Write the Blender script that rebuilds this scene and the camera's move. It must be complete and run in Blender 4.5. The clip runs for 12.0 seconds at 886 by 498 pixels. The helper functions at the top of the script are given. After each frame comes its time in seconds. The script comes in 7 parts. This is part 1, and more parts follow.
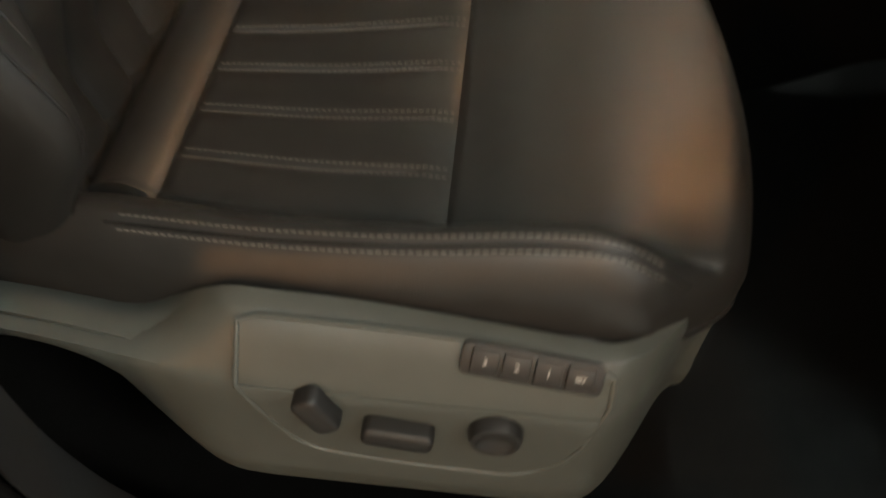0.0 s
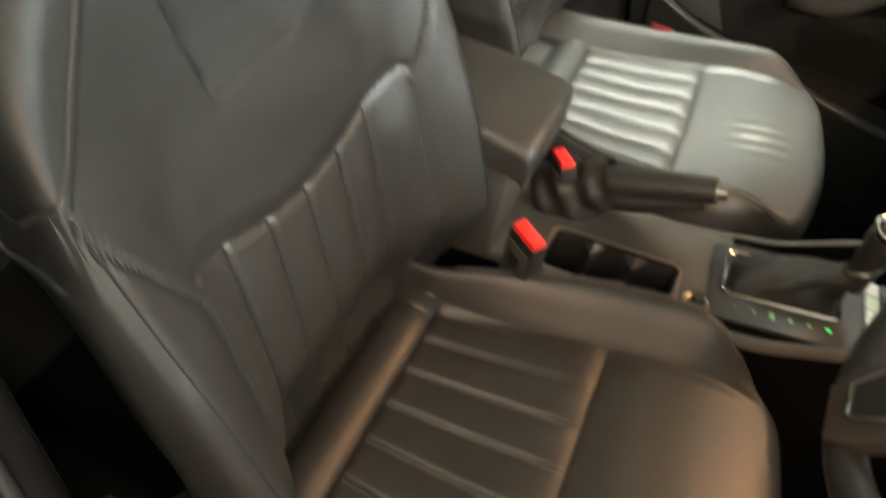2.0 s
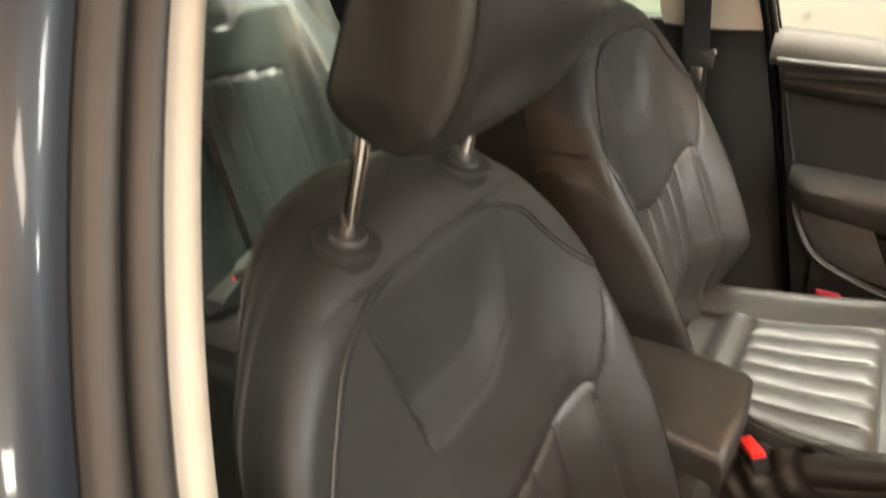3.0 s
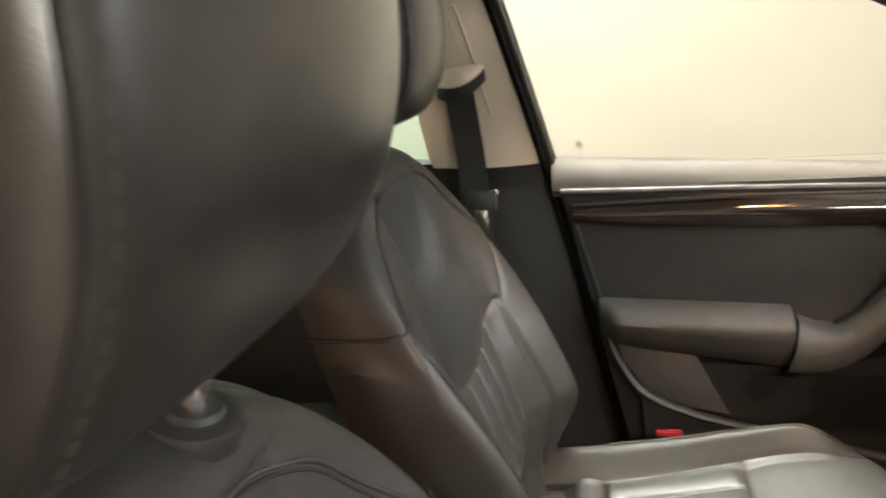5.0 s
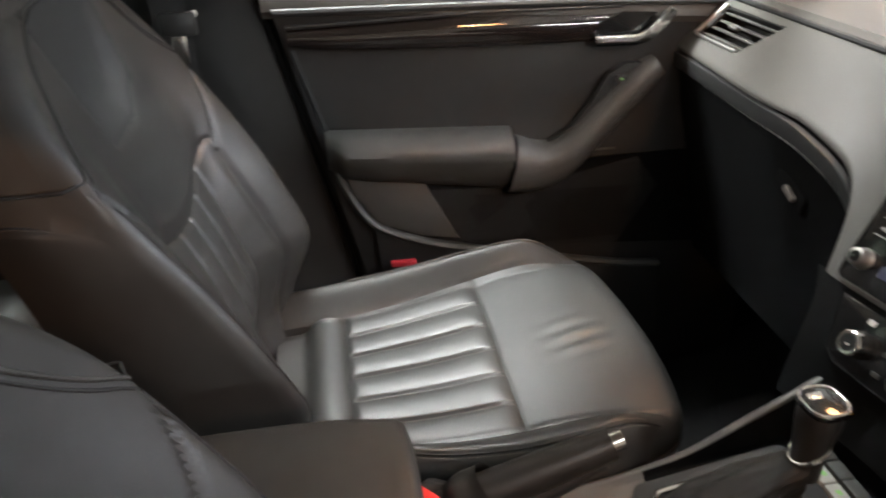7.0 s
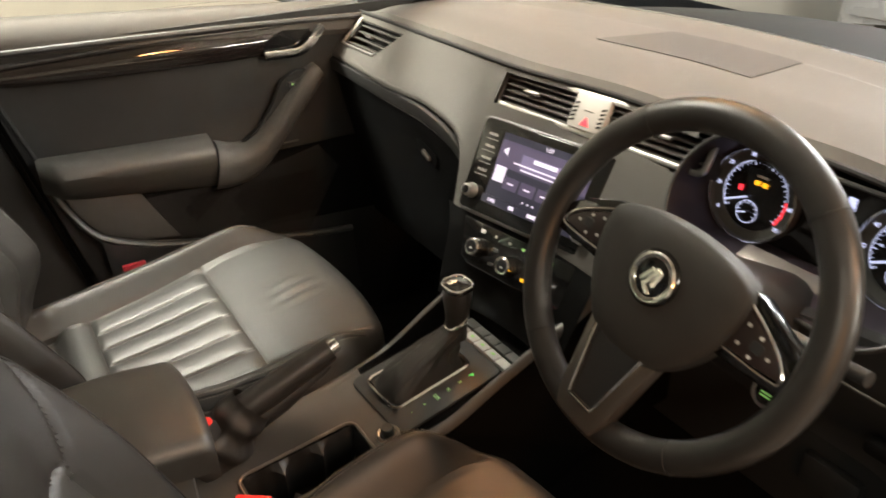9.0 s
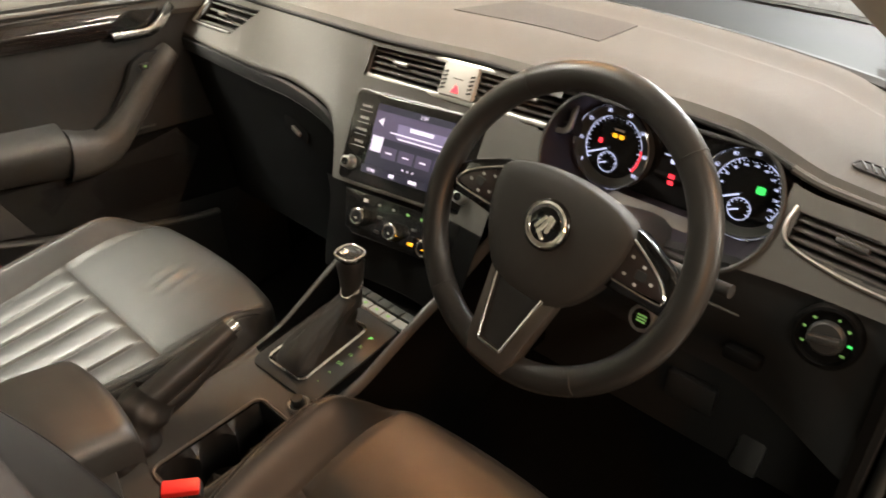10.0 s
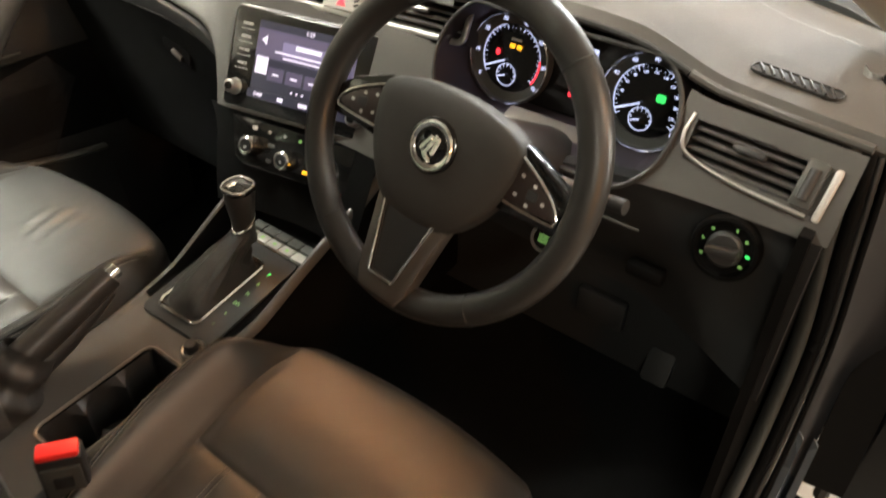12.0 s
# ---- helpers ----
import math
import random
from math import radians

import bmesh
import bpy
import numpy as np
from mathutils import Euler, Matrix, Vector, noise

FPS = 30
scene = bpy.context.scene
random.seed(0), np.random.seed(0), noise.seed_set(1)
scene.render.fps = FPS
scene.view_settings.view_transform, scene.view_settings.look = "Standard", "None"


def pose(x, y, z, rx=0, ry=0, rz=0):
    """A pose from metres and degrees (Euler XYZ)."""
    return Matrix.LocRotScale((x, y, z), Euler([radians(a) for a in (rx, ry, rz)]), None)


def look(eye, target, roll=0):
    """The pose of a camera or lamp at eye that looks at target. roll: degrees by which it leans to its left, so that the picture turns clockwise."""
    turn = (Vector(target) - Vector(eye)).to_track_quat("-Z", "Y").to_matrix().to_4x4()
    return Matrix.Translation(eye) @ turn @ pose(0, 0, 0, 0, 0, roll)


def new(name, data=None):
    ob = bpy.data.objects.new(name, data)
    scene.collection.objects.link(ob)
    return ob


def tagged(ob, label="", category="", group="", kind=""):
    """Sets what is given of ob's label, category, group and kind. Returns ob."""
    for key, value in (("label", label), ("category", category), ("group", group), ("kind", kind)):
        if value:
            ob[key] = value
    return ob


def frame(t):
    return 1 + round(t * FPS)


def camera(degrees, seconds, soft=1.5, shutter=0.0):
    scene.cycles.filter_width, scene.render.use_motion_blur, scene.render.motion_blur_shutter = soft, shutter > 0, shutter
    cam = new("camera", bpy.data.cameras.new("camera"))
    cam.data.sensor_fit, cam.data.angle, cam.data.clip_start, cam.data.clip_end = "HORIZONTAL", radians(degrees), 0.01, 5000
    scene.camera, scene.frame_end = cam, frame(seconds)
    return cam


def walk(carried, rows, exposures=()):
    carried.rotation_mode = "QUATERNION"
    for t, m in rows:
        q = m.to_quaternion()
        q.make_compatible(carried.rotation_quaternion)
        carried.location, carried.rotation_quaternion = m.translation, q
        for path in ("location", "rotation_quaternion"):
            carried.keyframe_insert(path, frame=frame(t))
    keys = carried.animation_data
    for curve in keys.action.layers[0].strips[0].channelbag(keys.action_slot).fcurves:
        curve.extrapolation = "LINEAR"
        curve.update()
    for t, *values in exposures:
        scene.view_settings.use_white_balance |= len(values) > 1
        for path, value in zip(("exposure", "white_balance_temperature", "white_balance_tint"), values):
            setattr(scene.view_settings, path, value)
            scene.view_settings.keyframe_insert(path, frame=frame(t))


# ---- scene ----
cam = camera(62.2, 12.0, 1.7, 0.5)
PATH = [
    (0, (0.843, 0.278, 0.929), (-0.353, 0.235, -0.673), 3.9),
    (0.5, (0.817, 0.264, 1.115), (-0.213, 0.32, -0.599), 20.1),
    (1, (0.8, 0.243, 1.152), (-0.196, 0.443, -0.571), 31.6),
    (1.5, (0.786, 0.201, 1.198), (-0.387, 0.239, -0.422), 25.3),
    (2, (0.786, 0.197, 1.238), (-0.559, -0.161, -0.199), 12.2),
    (2.5, (0.8, 0.191, 1.297), (-0.646, -0.516, 0.11), 3.6),
    (3, (0.806, 0.155, 1.328), (-0.703, -0.764, 0.391), -1.5),
    (3.2, (0.802, 0.152, 1.338), (-0.734, -0.804, 0.484), -3.1),
    (4.8, (0.597, 0.052, 1.276), (-1.257, -0.453, 0.721), -4.7),
    (5, (0.563, 0.051, 1.26), (-1.31, -0.37, 0.7), -4.8),
    (5.5, (0.517, 0.06, 1.234), (-1.366, -0.164, 0.597), -3.9),
    (6, (0.497, 0.07, 1.222), (-1.35, -0.01, 0.46), -2.7),
    (6.5, (0.487, 0.071, 1.215), (-1.296, 0.127, 0.311), -1.7),
    (7, (0.489, 0.065, 1.212), (-1.236, 0.322, 0.233), -1.4),
    (7.5, (0.513, 0.061, 1.234), (-1.137, 0.625, 0.255), -0.1),
    (7.7, (0.531, 0.058, 1.254), (-1.078, 0.713, 0.264), 0.5),
    (9.3, (0.778, -0.037, 1.315), (-0.606, 1.006, 0.315), -0.2),
    (9.5, (0.772, -0.055, 1.32), (-0.542, 1.063, 0.308), 0.2),
    (10, (0.754, -0.095, 1.323), (-0.402, 1.156, 0.275), 1.5),
    (10.5, (0.765, -0.104, 1.317), (-0.285, 1.179, 0.198), 2.3),
    (11, (0.774, -0.097, 1.295), (-0.188, 1.174, 0.087), 2.4),
    (11.5, (0.774, -0.086, 1.289), (-0.141, 1.169, 0.029), 2.1),
    (12, (0.762, -0.022, 1.297), (-0.182, 1.254, 0.08), 1.9),
]
EXPOSURES = [(0.0, 0.26, 5850, 1), (0.5, 0.70, 5850, 1), (1.2, 0.78, 5900, 1), (2.0, 0.87, 6300, 3), (2.5, 0.80, 6600, 9), (3.0, 0.68, 6800, 12), (4.0, 0.65, 6600, 11), (4.8, 0.6, 6500, 11), (5.5, 0.68, 6300, 11), (6.0, 0.48, 5950, 12), (7.0, 0.22, 5850, 14), (7.6, 0.33, 6500, 12), (9.3, 0.38, 6700, 12), (11.0, 0.45, 6600, 11), (12.0, 0.52, 6550, 10)]
walk(cam, [(t, look(eye, target, roll)) for t, eye, target, roll in PATH], EXPOSURES)

# ---- world and light ----
world = bpy.data.worlds.new("garage_world")
scene.world = world
world.use_nodes = True
world.node_tree.nodes["Background"].inputs[0].default_value = (0.9, 0.95, 1.0, 1)
world.node_tree.nodes["Background"].inputs[1].default_value = 0.02


def area_lamp(name, eye, target, sx, sy, watts, colour):
    data = bpy.data.lights.new(name, "AREA")
    data.shape, data.size, data.size_y, data.energy, data.color = "RECTANGLE", sx, sy, watts, colour
    ob = new(name, data)
    ob.matrix_world = look(eye, target)
    return ob


WHITE, COOL, WARM, BLUISH = (1.0, 0.88, 0.74), (1.0, 0.98, 0.84), (1.0, 0.44, 0.15), (0.93, 0.97, 0.97)
STRIPS = [(-1.2, -0.05, 1.3, COOL, 170), (-1.5, -2.2, 1.5, COOL, 180), (0.3, 3.4, 1.5, BLUISH, 135), (-0.9, 6.9, 1.5, BLUISH, 190), (0.5, 7.3, 1.5, BLUISH, 200), (1.9, 2.4, 1.5, WHITE, 70), (2.6, 0.3, 1.5, COOL, 24), (2.0, -2.6, 1.5, COOL, 45)]
SPOTS = [(-1.0, 1.75, 20), (2.9, 1.1, 33)]
for lx, ly, ln, col, watts in STRIPS:
    area_lamp("strip_light", (lx, ly, 2.70), (lx, ly, 0), 0.40, ln, watts, col)
# Added fill from the driver's side; no lamp is known there.
area_lamp("side_fill_light", (3.88, 1.9, 1.55), (0.6, 0.25, 0.5), 1.2, 0.25, 98, COOL)
for wx, wy, watts in SPOTS:
    area_lamp("warm_light", (wx, wy, 2.66), (wx * 0.4, 0.3, 0.6), 0.35, 0.35, watts, WARM)
area_lamp("warm_wall_light", (3.86, -1.8, 2.0), (-0.12, -0.1, 1.0), 0.3, 0.3, 26, WARM)

# ---- materials ----


def mat(name, colour, rough=0.5, metal=0.0, vary=0.12, scale=60.0, bump=0.0, bump_scale=800.0, coat=0.0, spec=0.5, kind="noise", rough_vary=0.08, ior=1.45):
    m = bpy.data.materials.new(name)
    m.use_nodes = True
    nt = m.node_tree
    b = nt.nodes["Principled BSDF"]
    tc = nt.nodes.new("ShaderNodeTexCoord")
    n1 = nt.nodes.new("ShaderNodeTexNoise")
    n1.inputs["Scale"].default_value, n1.inputs["Detail"].default_value = scale, 6
    n2 = nt.nodes.new("ShaderNodeTexNoise")
    n2.inputs["Scale"].default_value, n2.inputs["Detail"].default_value = scale * 0.08, 3
    mix = nt.nodes.new("ShaderNodeMath")
    mix.operation = "ADD"
    ramp = nt.nodes.new("ShaderNodeMapRange")
    ramp.inputs["From Min"].default_value, ramp.inputs["From Max"].default_value = 0.6, 1.4
    ramp.inputs["To Min"].default_value, ramp.inputs["To Max"].default_value = 1 - vary, 1 + vary
    mul = nt.nodes.new("ShaderNodeVectorMath")
    mul.operation = "SCALE"
    mul.inputs[0].default_value = colour
    rr = nt.nodes.new("ShaderNodeMapRange")
    rr.inputs["To Min"].default_value, rr.inputs["To Max"].default_value = max(0.02, rough - rough_vary), min(1, rough + rough_vary)
    for n in (n1, n2):
        nt.links.new(tc.outputs["Object"], n.inputs["Vector"])
    nt.links.new(n1.outputs["Fac"], mix.inputs[0])
    nt.links.new(n2.outputs["Fac"], mix.inputs[1])
    nt.links.new(mix.outputs[0], ramp.inputs["Value"])
    nt.links.new(ramp.outputs["Result"], mul.inputs["Scale"])
    nt.links.new(mul.outputs["Vector"], b.inputs["Base Color"])
    nt.links.new(n2.outputs["Fac"], rr.inputs["Value"])
    nt.links.new(rr.outputs["Result"], b.inputs["Roughness"])
    b.inputs["Metallic"].default_value, b.inputs["Coat Weight"].default_value = metal, coat
    b.inputs["Specular IOR Level"].default_value, b.inputs["Coat Roughness"].default_value = spec, 0.05
    b.inputs["IOR"].default_value = ior
    if bump:
        if kind == "pebble":
            t = nt.nodes.new("ShaderNodeTexVoronoi")
            out = t.outputs["Distance"]
        else:
            t = nt.nodes.new("ShaderNodeTexNoise")
            t.inputs["Detail"].default_value = 3
            out = t.outputs["Fac"]
        t.inputs["Scale"].default_value = bump_scale
        nt.links.new(tc.outputs["Object"], t.inputs["Vector"])
        bp = nt.nodes.new("ShaderNodeBump")
        bp.inputs["Strength"].default_value, bp.inputs["Distance"].default_value = bump, 0.001
        nt.links.new(out, bp.inputs["Height"])
        nt.links.new(bp.outputs["Normal"], b.inputs["Normal"])
    return m


def glow(name, colour, power):
    m = bpy.data.materials.new(name)
    m.use_nodes = True
    b = m.node_tree.nodes["Principled BSDF"]
    b.inputs["Base Color"].default_value = (*[c * 0.5 for c in colour], 1)
    b.inputs["Emission Color"].default_value, b.inputs["Emission Strength"].default_value = (*colour, 1), power
    b.inputs["Roughness"].default_value = 0.4
    return m


def glass(name, colour, rough=0.0):
    m = bpy.data.materials.new(name)
    m.use_nodes = True
    b = m.node_tree.nodes["Principled BSDF"]
    b.inputs["Base Color"].default_value, b.inputs["Roughness"].default_value = (*colour, 1), rough
    b.inputs["Transmission Weight"].default_value, b.inputs["IOR"].default_value = 1.0, 1.03
    return m


LEATHER = mat("black_leather", (0.018, 0.0175, 0.0165), 0.45, spec=0.62, vary=0.22, scale=45, bump=0.10, bump_scale=900, kind="pebble", rough_vary=0.07)
HEADLEATHER = mat("smooth_black_leather", (0.018, 0.0172, 0.0165), 0.31, spec=0.75, vary=0.18, scale=45, bump=0.05, bump_scale=900, kind="pebble", rough_vary=0.06)
LEATHER_SIDE = mat("black_leatherette", (0.016, 0.0155, 0.0148), 0.50, spec=0.44, vary=0.15, scale=40, bump=0.06, bump_scale=900, kind="pebble")
SHIELDLEATHER = mat("matt_black_leather", (0.0155, 0.0155, 0.0155), 0.62, spec=0.32, vary=0.18, scale=45, bump=0.08, bump_scale=900, kind="pebble")
THREAD = mat("grey_thread", (0.15, 0.14, 0.125), 0.7, vary=0.1)
SOFT = mat("dash_soft_pad", (0.050, 0.047, 0.043), 0.78, vary=0.06, scale=30, bump=0.25, bump_scale=900, kind="pebble", rough_vary=0.04, spec=0.3)
COVERGREY = mat("speaker_cover_fabric", (0.032, 0.030, 0.028), 0.8, vary=0.08, scale=40, bump=0.3, bump_scale=1000, kind="pebble", spec=0.25)
# Body paint made darker and rougher, to dim the bonnet's reflections.
BONNETPAINT = mat("matt_dark_bonnet_paint", (0.010, 0.012, 0.014), 0.55, vary=0.1, scale=20, spec=0.25)
FASCIA = mat("fascia_plastic", (0.050, 0.047, 0.043), 0.42, vary=0.05, scale=30, bump=0.12, bump_scale=1100, rough_vary=0.04)
PLASTIC = mat("black_plastic", (0.015, 0.015, 0.015), 0.5, vary=0.12, scale=60, bump=0.15, bump_scale=1200)
GREYPLASTIC = mat("grey_side_trim_plastic", (0.040, 0.041, 0.038), 0.5, vary=0.1, scale=50, bump=0.2, bump_scale=1300)
GLOSS = mat("gloss_black", (0.006, 0.006, 0.006), 0.12, vary=0.05, coat=0.6, rough_vary=0.03)
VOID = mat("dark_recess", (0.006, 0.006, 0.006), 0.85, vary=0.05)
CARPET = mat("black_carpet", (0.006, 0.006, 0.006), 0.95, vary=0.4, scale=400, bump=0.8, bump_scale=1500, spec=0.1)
CHROME = mat("chrome", (0.75, 0.74, 0.72), 0.14, metal=1.0, vary=0.03, rough_vary=0.04)
SATIN = mat("satin_silver", (0.55, 0.54, 0.52), 0.34, metal=1.0, vary=0.04, rough_vary=0.06)
SILVERPLASTIC = mat("silver_grey_plastic", (0.34, 0.33, 0.31), 0.4, vary=0.05)
BEIGE = mat("beige_pillar_trim", (0.46, 0.40, 0.33), 0.75, vary=0.05, scale=200, bump=0.1, bump_scale=1500)
# Same door rubber as RUBBER, far darker: the lower jamb's shade is in it.
SHADEBLACK = mat("shaded_black_rubber", (0.004, 0.004, 0.004), 0.7, vary=0.1, spec=0.06)
VALANCE = mat("grey_valance_plastic", (0.060, 0.065, 0.059), 0.42, vary=0.08, scale=50, bump=0.15, bump_scale=1300)
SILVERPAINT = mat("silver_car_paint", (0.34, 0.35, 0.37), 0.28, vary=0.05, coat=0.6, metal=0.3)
DOORGREY = mat("door_armrest_skin", (0.042, 0.042, 0.040), 0.5, vary=0.1, scale=50, bump=0.2, bump_scale=1200)
GAITER = mat("soft_black_gaiter_leather", (0.019, 0.018, 0.017), 0.5, spec=0.42, vary=0.15, scale=60, bump=0.15, bump_scale=700)
TUNNEL = mat("dark_purple_black_lining", (0.016, 0.012, 0.016), 0.45, vary=0.05)
RUBBER = mat("door_seal_rubber", (0.030, 0.026, 0.024), 0.55, vary=0.1)
JAMBPAINT = mat("grey_jamb_paint", (0.034, 0.034, 0.037), 0.45, vary=0.06, scale=40, coat=0.15)
PAINT = mat("grey_blue_car_paint", (0.014, 0.018, 0.025), 0.40, metal=0.25, vary=0.0, scale=40, coat=0.22)
BELT = mat("seat_belt_webbing", (0.012, 0.012, 0.012), 0.8, vary=0.3, scale=900, bump=0.5, bump_scale=1600)
RED = mat("red_plastic", (0.75, 0.03, 0.025), 0.35, vary=0.05)
REDDARK = mat("dark_red_tag", (0.35, 0.02, 0.03), 0.5)
ORANGE = mat("orange_label", (0.55, 0.20, 0.05), 0.5, vary=0.05)
WOOD = mat("dark_piano_trim", (0.012, 0.009, 0.008), 0.06, vary=0.25, scale=20, coat=0.8, rough_vary=0.03)
WALLPAINT = mat("cream_wall_paint", (0.215, 0.200, 0.170), 0.8, vary=0.03, scale=8, bump=0.1, bump_scale=60)
CONCRETE = mat("garage_floor_concrete", (0.30, 0.29, 0.27), 0.6, vary=0.2, scale=14, bump=0.2, bump_scale=120)
CEILPAINT = mat("ceiling_paint", (0.6, 0.58, 0.54), 0.85, vary=0.04, scale=10)
PADSKIN = mat("airbag_pad_skin", (0.022, 0.020, 0.018), 0.62, spec=0.35, vary=0.10, scale=70, bump=0.25, bump_scale=1000, kind="pebble")
PODBROWN = mat("brown_black_switch_plastic", (0.020, 0.013, 0.011), 0.32, vary=0.08)
RUBBERWHEEL = mat("wheel_leather", (0.020, 0.019, 0.018), 0.34, vary=0.12, scale=70, bump=0.12, bump_scale=900, kind="pebble")
WEBGREY = mat("grey_green_webbing", (0.050, 0.062, 0.055), 0.8, vary=0.2, scale=900, bump=0.4, bump_scale=1600)
# Green light from the tinted windows is mixed into this black leather.
REARLEATHER = mat("green_lit_rear_leather", (0.015, 0.019, 0.0175), 0.43, vary=0.15, scale=45, bump=0.15, bump_scale=600, kind="pebble")
MIRROR = mat("mirror_glass", (0.85, 0.87, 0.88), 0.02, metal=1.0, vary=0.01, rough_vary=0.01)
GLASS = glass("clear_glass", (0.95, 0.97, 0.96))
TINT = glass("green_tinted_glass", (0.62, 0.80, 0.74))
LAMPGLOW = glow("lamp_tube", (1.0, 0.95, 0.88), 12)
WARMGLOW = glow("warm_lamp_glow", (1.0, 0.55, 0.25), 30)
LCD = glow("screen_background", (0.13, 0.11, 0.21), 0.13)
LCDDARK = glow("screen_band", (0.03, 0.03, 0.055), 0.3)
LCDFIELD = glow("screen_field", (0.26, 0.22, 0.42), 0.22)
LCDWHITE = glow("screen_text", (0.85, 0.78, 1.0), 0.60)
LCDTILE = glow("screen_tile", (0.80, 0.72, 1.0), 0.55)
DIALWHITE = glow("dial_marking", (0.62, 0.68, 1.0), 0.95)
AMBER = glow("amber_lamp", (1.0, 0.45, 0.02), 1.2)
REDGLOW = glow("red_lamp", (1.0, 0.04, 0.06), 1.4)
GREENGLOW = glow("green_lamp", (0.05, 0.85, 0.15), 0.9)
GREENDIM = glow("green_backlight", (0.25, 0.55, 0.15), 0.30)
ICON = mat("white_symbol_print", (0.45, 0.45, 0.44), 0.5)
SPOKEGREY = mat("dark_spoke_plastic", (0.10, 0.088, 0.078), 0.32, metal=0.6, vary=0.05)
DARKSILVER = mat("dark_silver_plastic", (0.20, 0.18, 0.165), 0.34, metal=0.7, vary=0.05)
# Black plastic darkened below PLASTIC: shade under the dashboard is in the colour.
SHADEPLASTIC = mat("shaded_black_plastic", (0.0030, 0.0030, 0.0030), 0.75, vary=0.1, bump=0.15, bump_scale=1200, spec=0.04)
DOORLINING = mat("door_lining_plastic", (0.013, 0.013, 0.013), 0.55, spec=0.32, vary=0.12, scale=60, bump=0.15, bump_scale=1200)
GREYWALL = mat("dim_grey_shutter", (0.30, 0.31, 0.33), 0.7, vary=0.08, scale=6)

# ---- geometry helpers ----


def geo_of(bm):
    bm.verts.index_update()
    g = ([tuple(v.co) for v in bm.verts], [tuple(v.index for v in f.verts) for f in bm.faces])
    bm.free()
    return g


def join(*geos):
    vs, fs = [], []
    for v, f in geos:
        k = len(vs)
        vs.extend(v)
        fs.extend(tuple(i + k for i in q) for q in f)
    return vs, fs


def moved(g, m):
    return [tuple(m @ Vector(v)) for v in g[0]], g[1]


def part(name, geo, material, parent=None, label="", sharp=38):
    """One mesh object from a geometry, under a thing or a part."""
    me = bpy.data.meshes.new(name)
    me.from_pydata(geo[0], [], geo[1])
    me.update()
    bm = bmesh.new()
    bm.from_mesh(me)
    bmesh.ops.recalc_face_normals(bm, faces=bm.faces)
    bm.to_mesh(me)
    bm.free()
    me.materials.append(material)
    me.polygons.foreach_set("use_smooth", [True] * len(me.polygons))
    me.set_sharp_from_angle(angle=radians(sharp))
    ob = new(name, me)
    if parent is not None:
        ob.parent = parent
    if label:
        tagged(ob, label)
    return ob


def thing(name, label, category, group="", kind="", m=None):
    ob = new(name)
    ob.empty_display_size = 0.05
    if m is not None:
        ob.matrix_world = m
    return tagged(ob, label, category, group, kind)


def box(sx, sy, sz, bevel=0.003, at=(0, 0, 0), segs=2):
    bm = bmesh.new()
    bmesh.ops.create_cube(bm, size=1, matrix=Matrix.Diagonal((sx, sy, sz, 1)))
    if bevel:
        bmesh.ops.bevel(bm, geom=bm.edges[:], offset=min(bevel, 0.45 * min(sx, sy, sz)), segments=segs, affect="EDGES", profile=0.5)
    return moved(geo_of(bm), Matrix.Translation(at))


def prism(outline, depth, bevel=0.0, segs=2, plane="xz"):
    """A flat outline given in (a, b) with thickness depth. xz: faces -y; xy: faces +z; yz: faces +x."""
    bm = bmesh.new()
    vs = [bm.verts.new((a, b, 0)) for a, b in outline]
    f = bm.faces.new(vs)
    out = bmesh.ops.extrude_face_region(bm, geom=[f])
    bmesh.ops.translate(bm, vec=(0, 0, depth), verts=[v for v in out["geom"] if isinstance(v, bmesh.types.BMVert)])
    bmesh.ops.recalc_face_normals(bm, faces=bm.faces)
    if bevel:
        top = [e for e in bm.edges if all(abs(v.co.z - depth) < 1e-7 for v in e.verts)]
        bmesh.ops.bevel(bm, geom=top, offset=bevel, segments=segs, affect="EDGES", profile=0.5)
    g = geo_of(bm)
    m = {"xy": Matrix.Identity(4), "xz": Matrix(((1, 0, 0, 0), (0, 0, -1, 0), (0, 1, 0, 0), (0, 0, 0, 1))), "yz": Matrix(((0, 0, 1, 0), (1, 0, 0, 0), (0, 1, 0, 0), (0, 0, 0, 1)))}[plane]
    return moved(g, m)


def rounded(w, h, r, n=5, cx=0.0, cy=0.0):
    pts = []
    for sx, sy, a0 in ((1, 1, 0), (-1, 1, 90), (-1, -1, 180), (1, -1, 270)):
        for k in range(n + 1):
            a = radians(a0 + 90 * k / n)
            pts.append((cx + sx * (w / 2 - r) + r * math.cos(a), cy + sy * (h / 2 - r) + r * math.sin(a)))
    return pts


def spline(pts, n=8):
    """Catmull-Rom through the points."""
    p = [Vector(q) for q in pts]
    p = [2 * p[0] - p[1]] + p + [2 * p[-1] - p[-2]]
    out = []
    for i in range(1, len(p) - 2):
        for k in range(n):
            t = k / n
            out.append(0.5 * (2 * p[i] + (p[i + 1] - p[i - 1]) * t + (2 * p[i - 1] - 5 * p[i] + 4 * p[i + 1] - p[i + 2]) * t * t + (3 * p[i] - p[i - 1] - 3 * p[i + 1] + p[i + 2]) * t ** 3))
    out.append(p[-2])
    return out


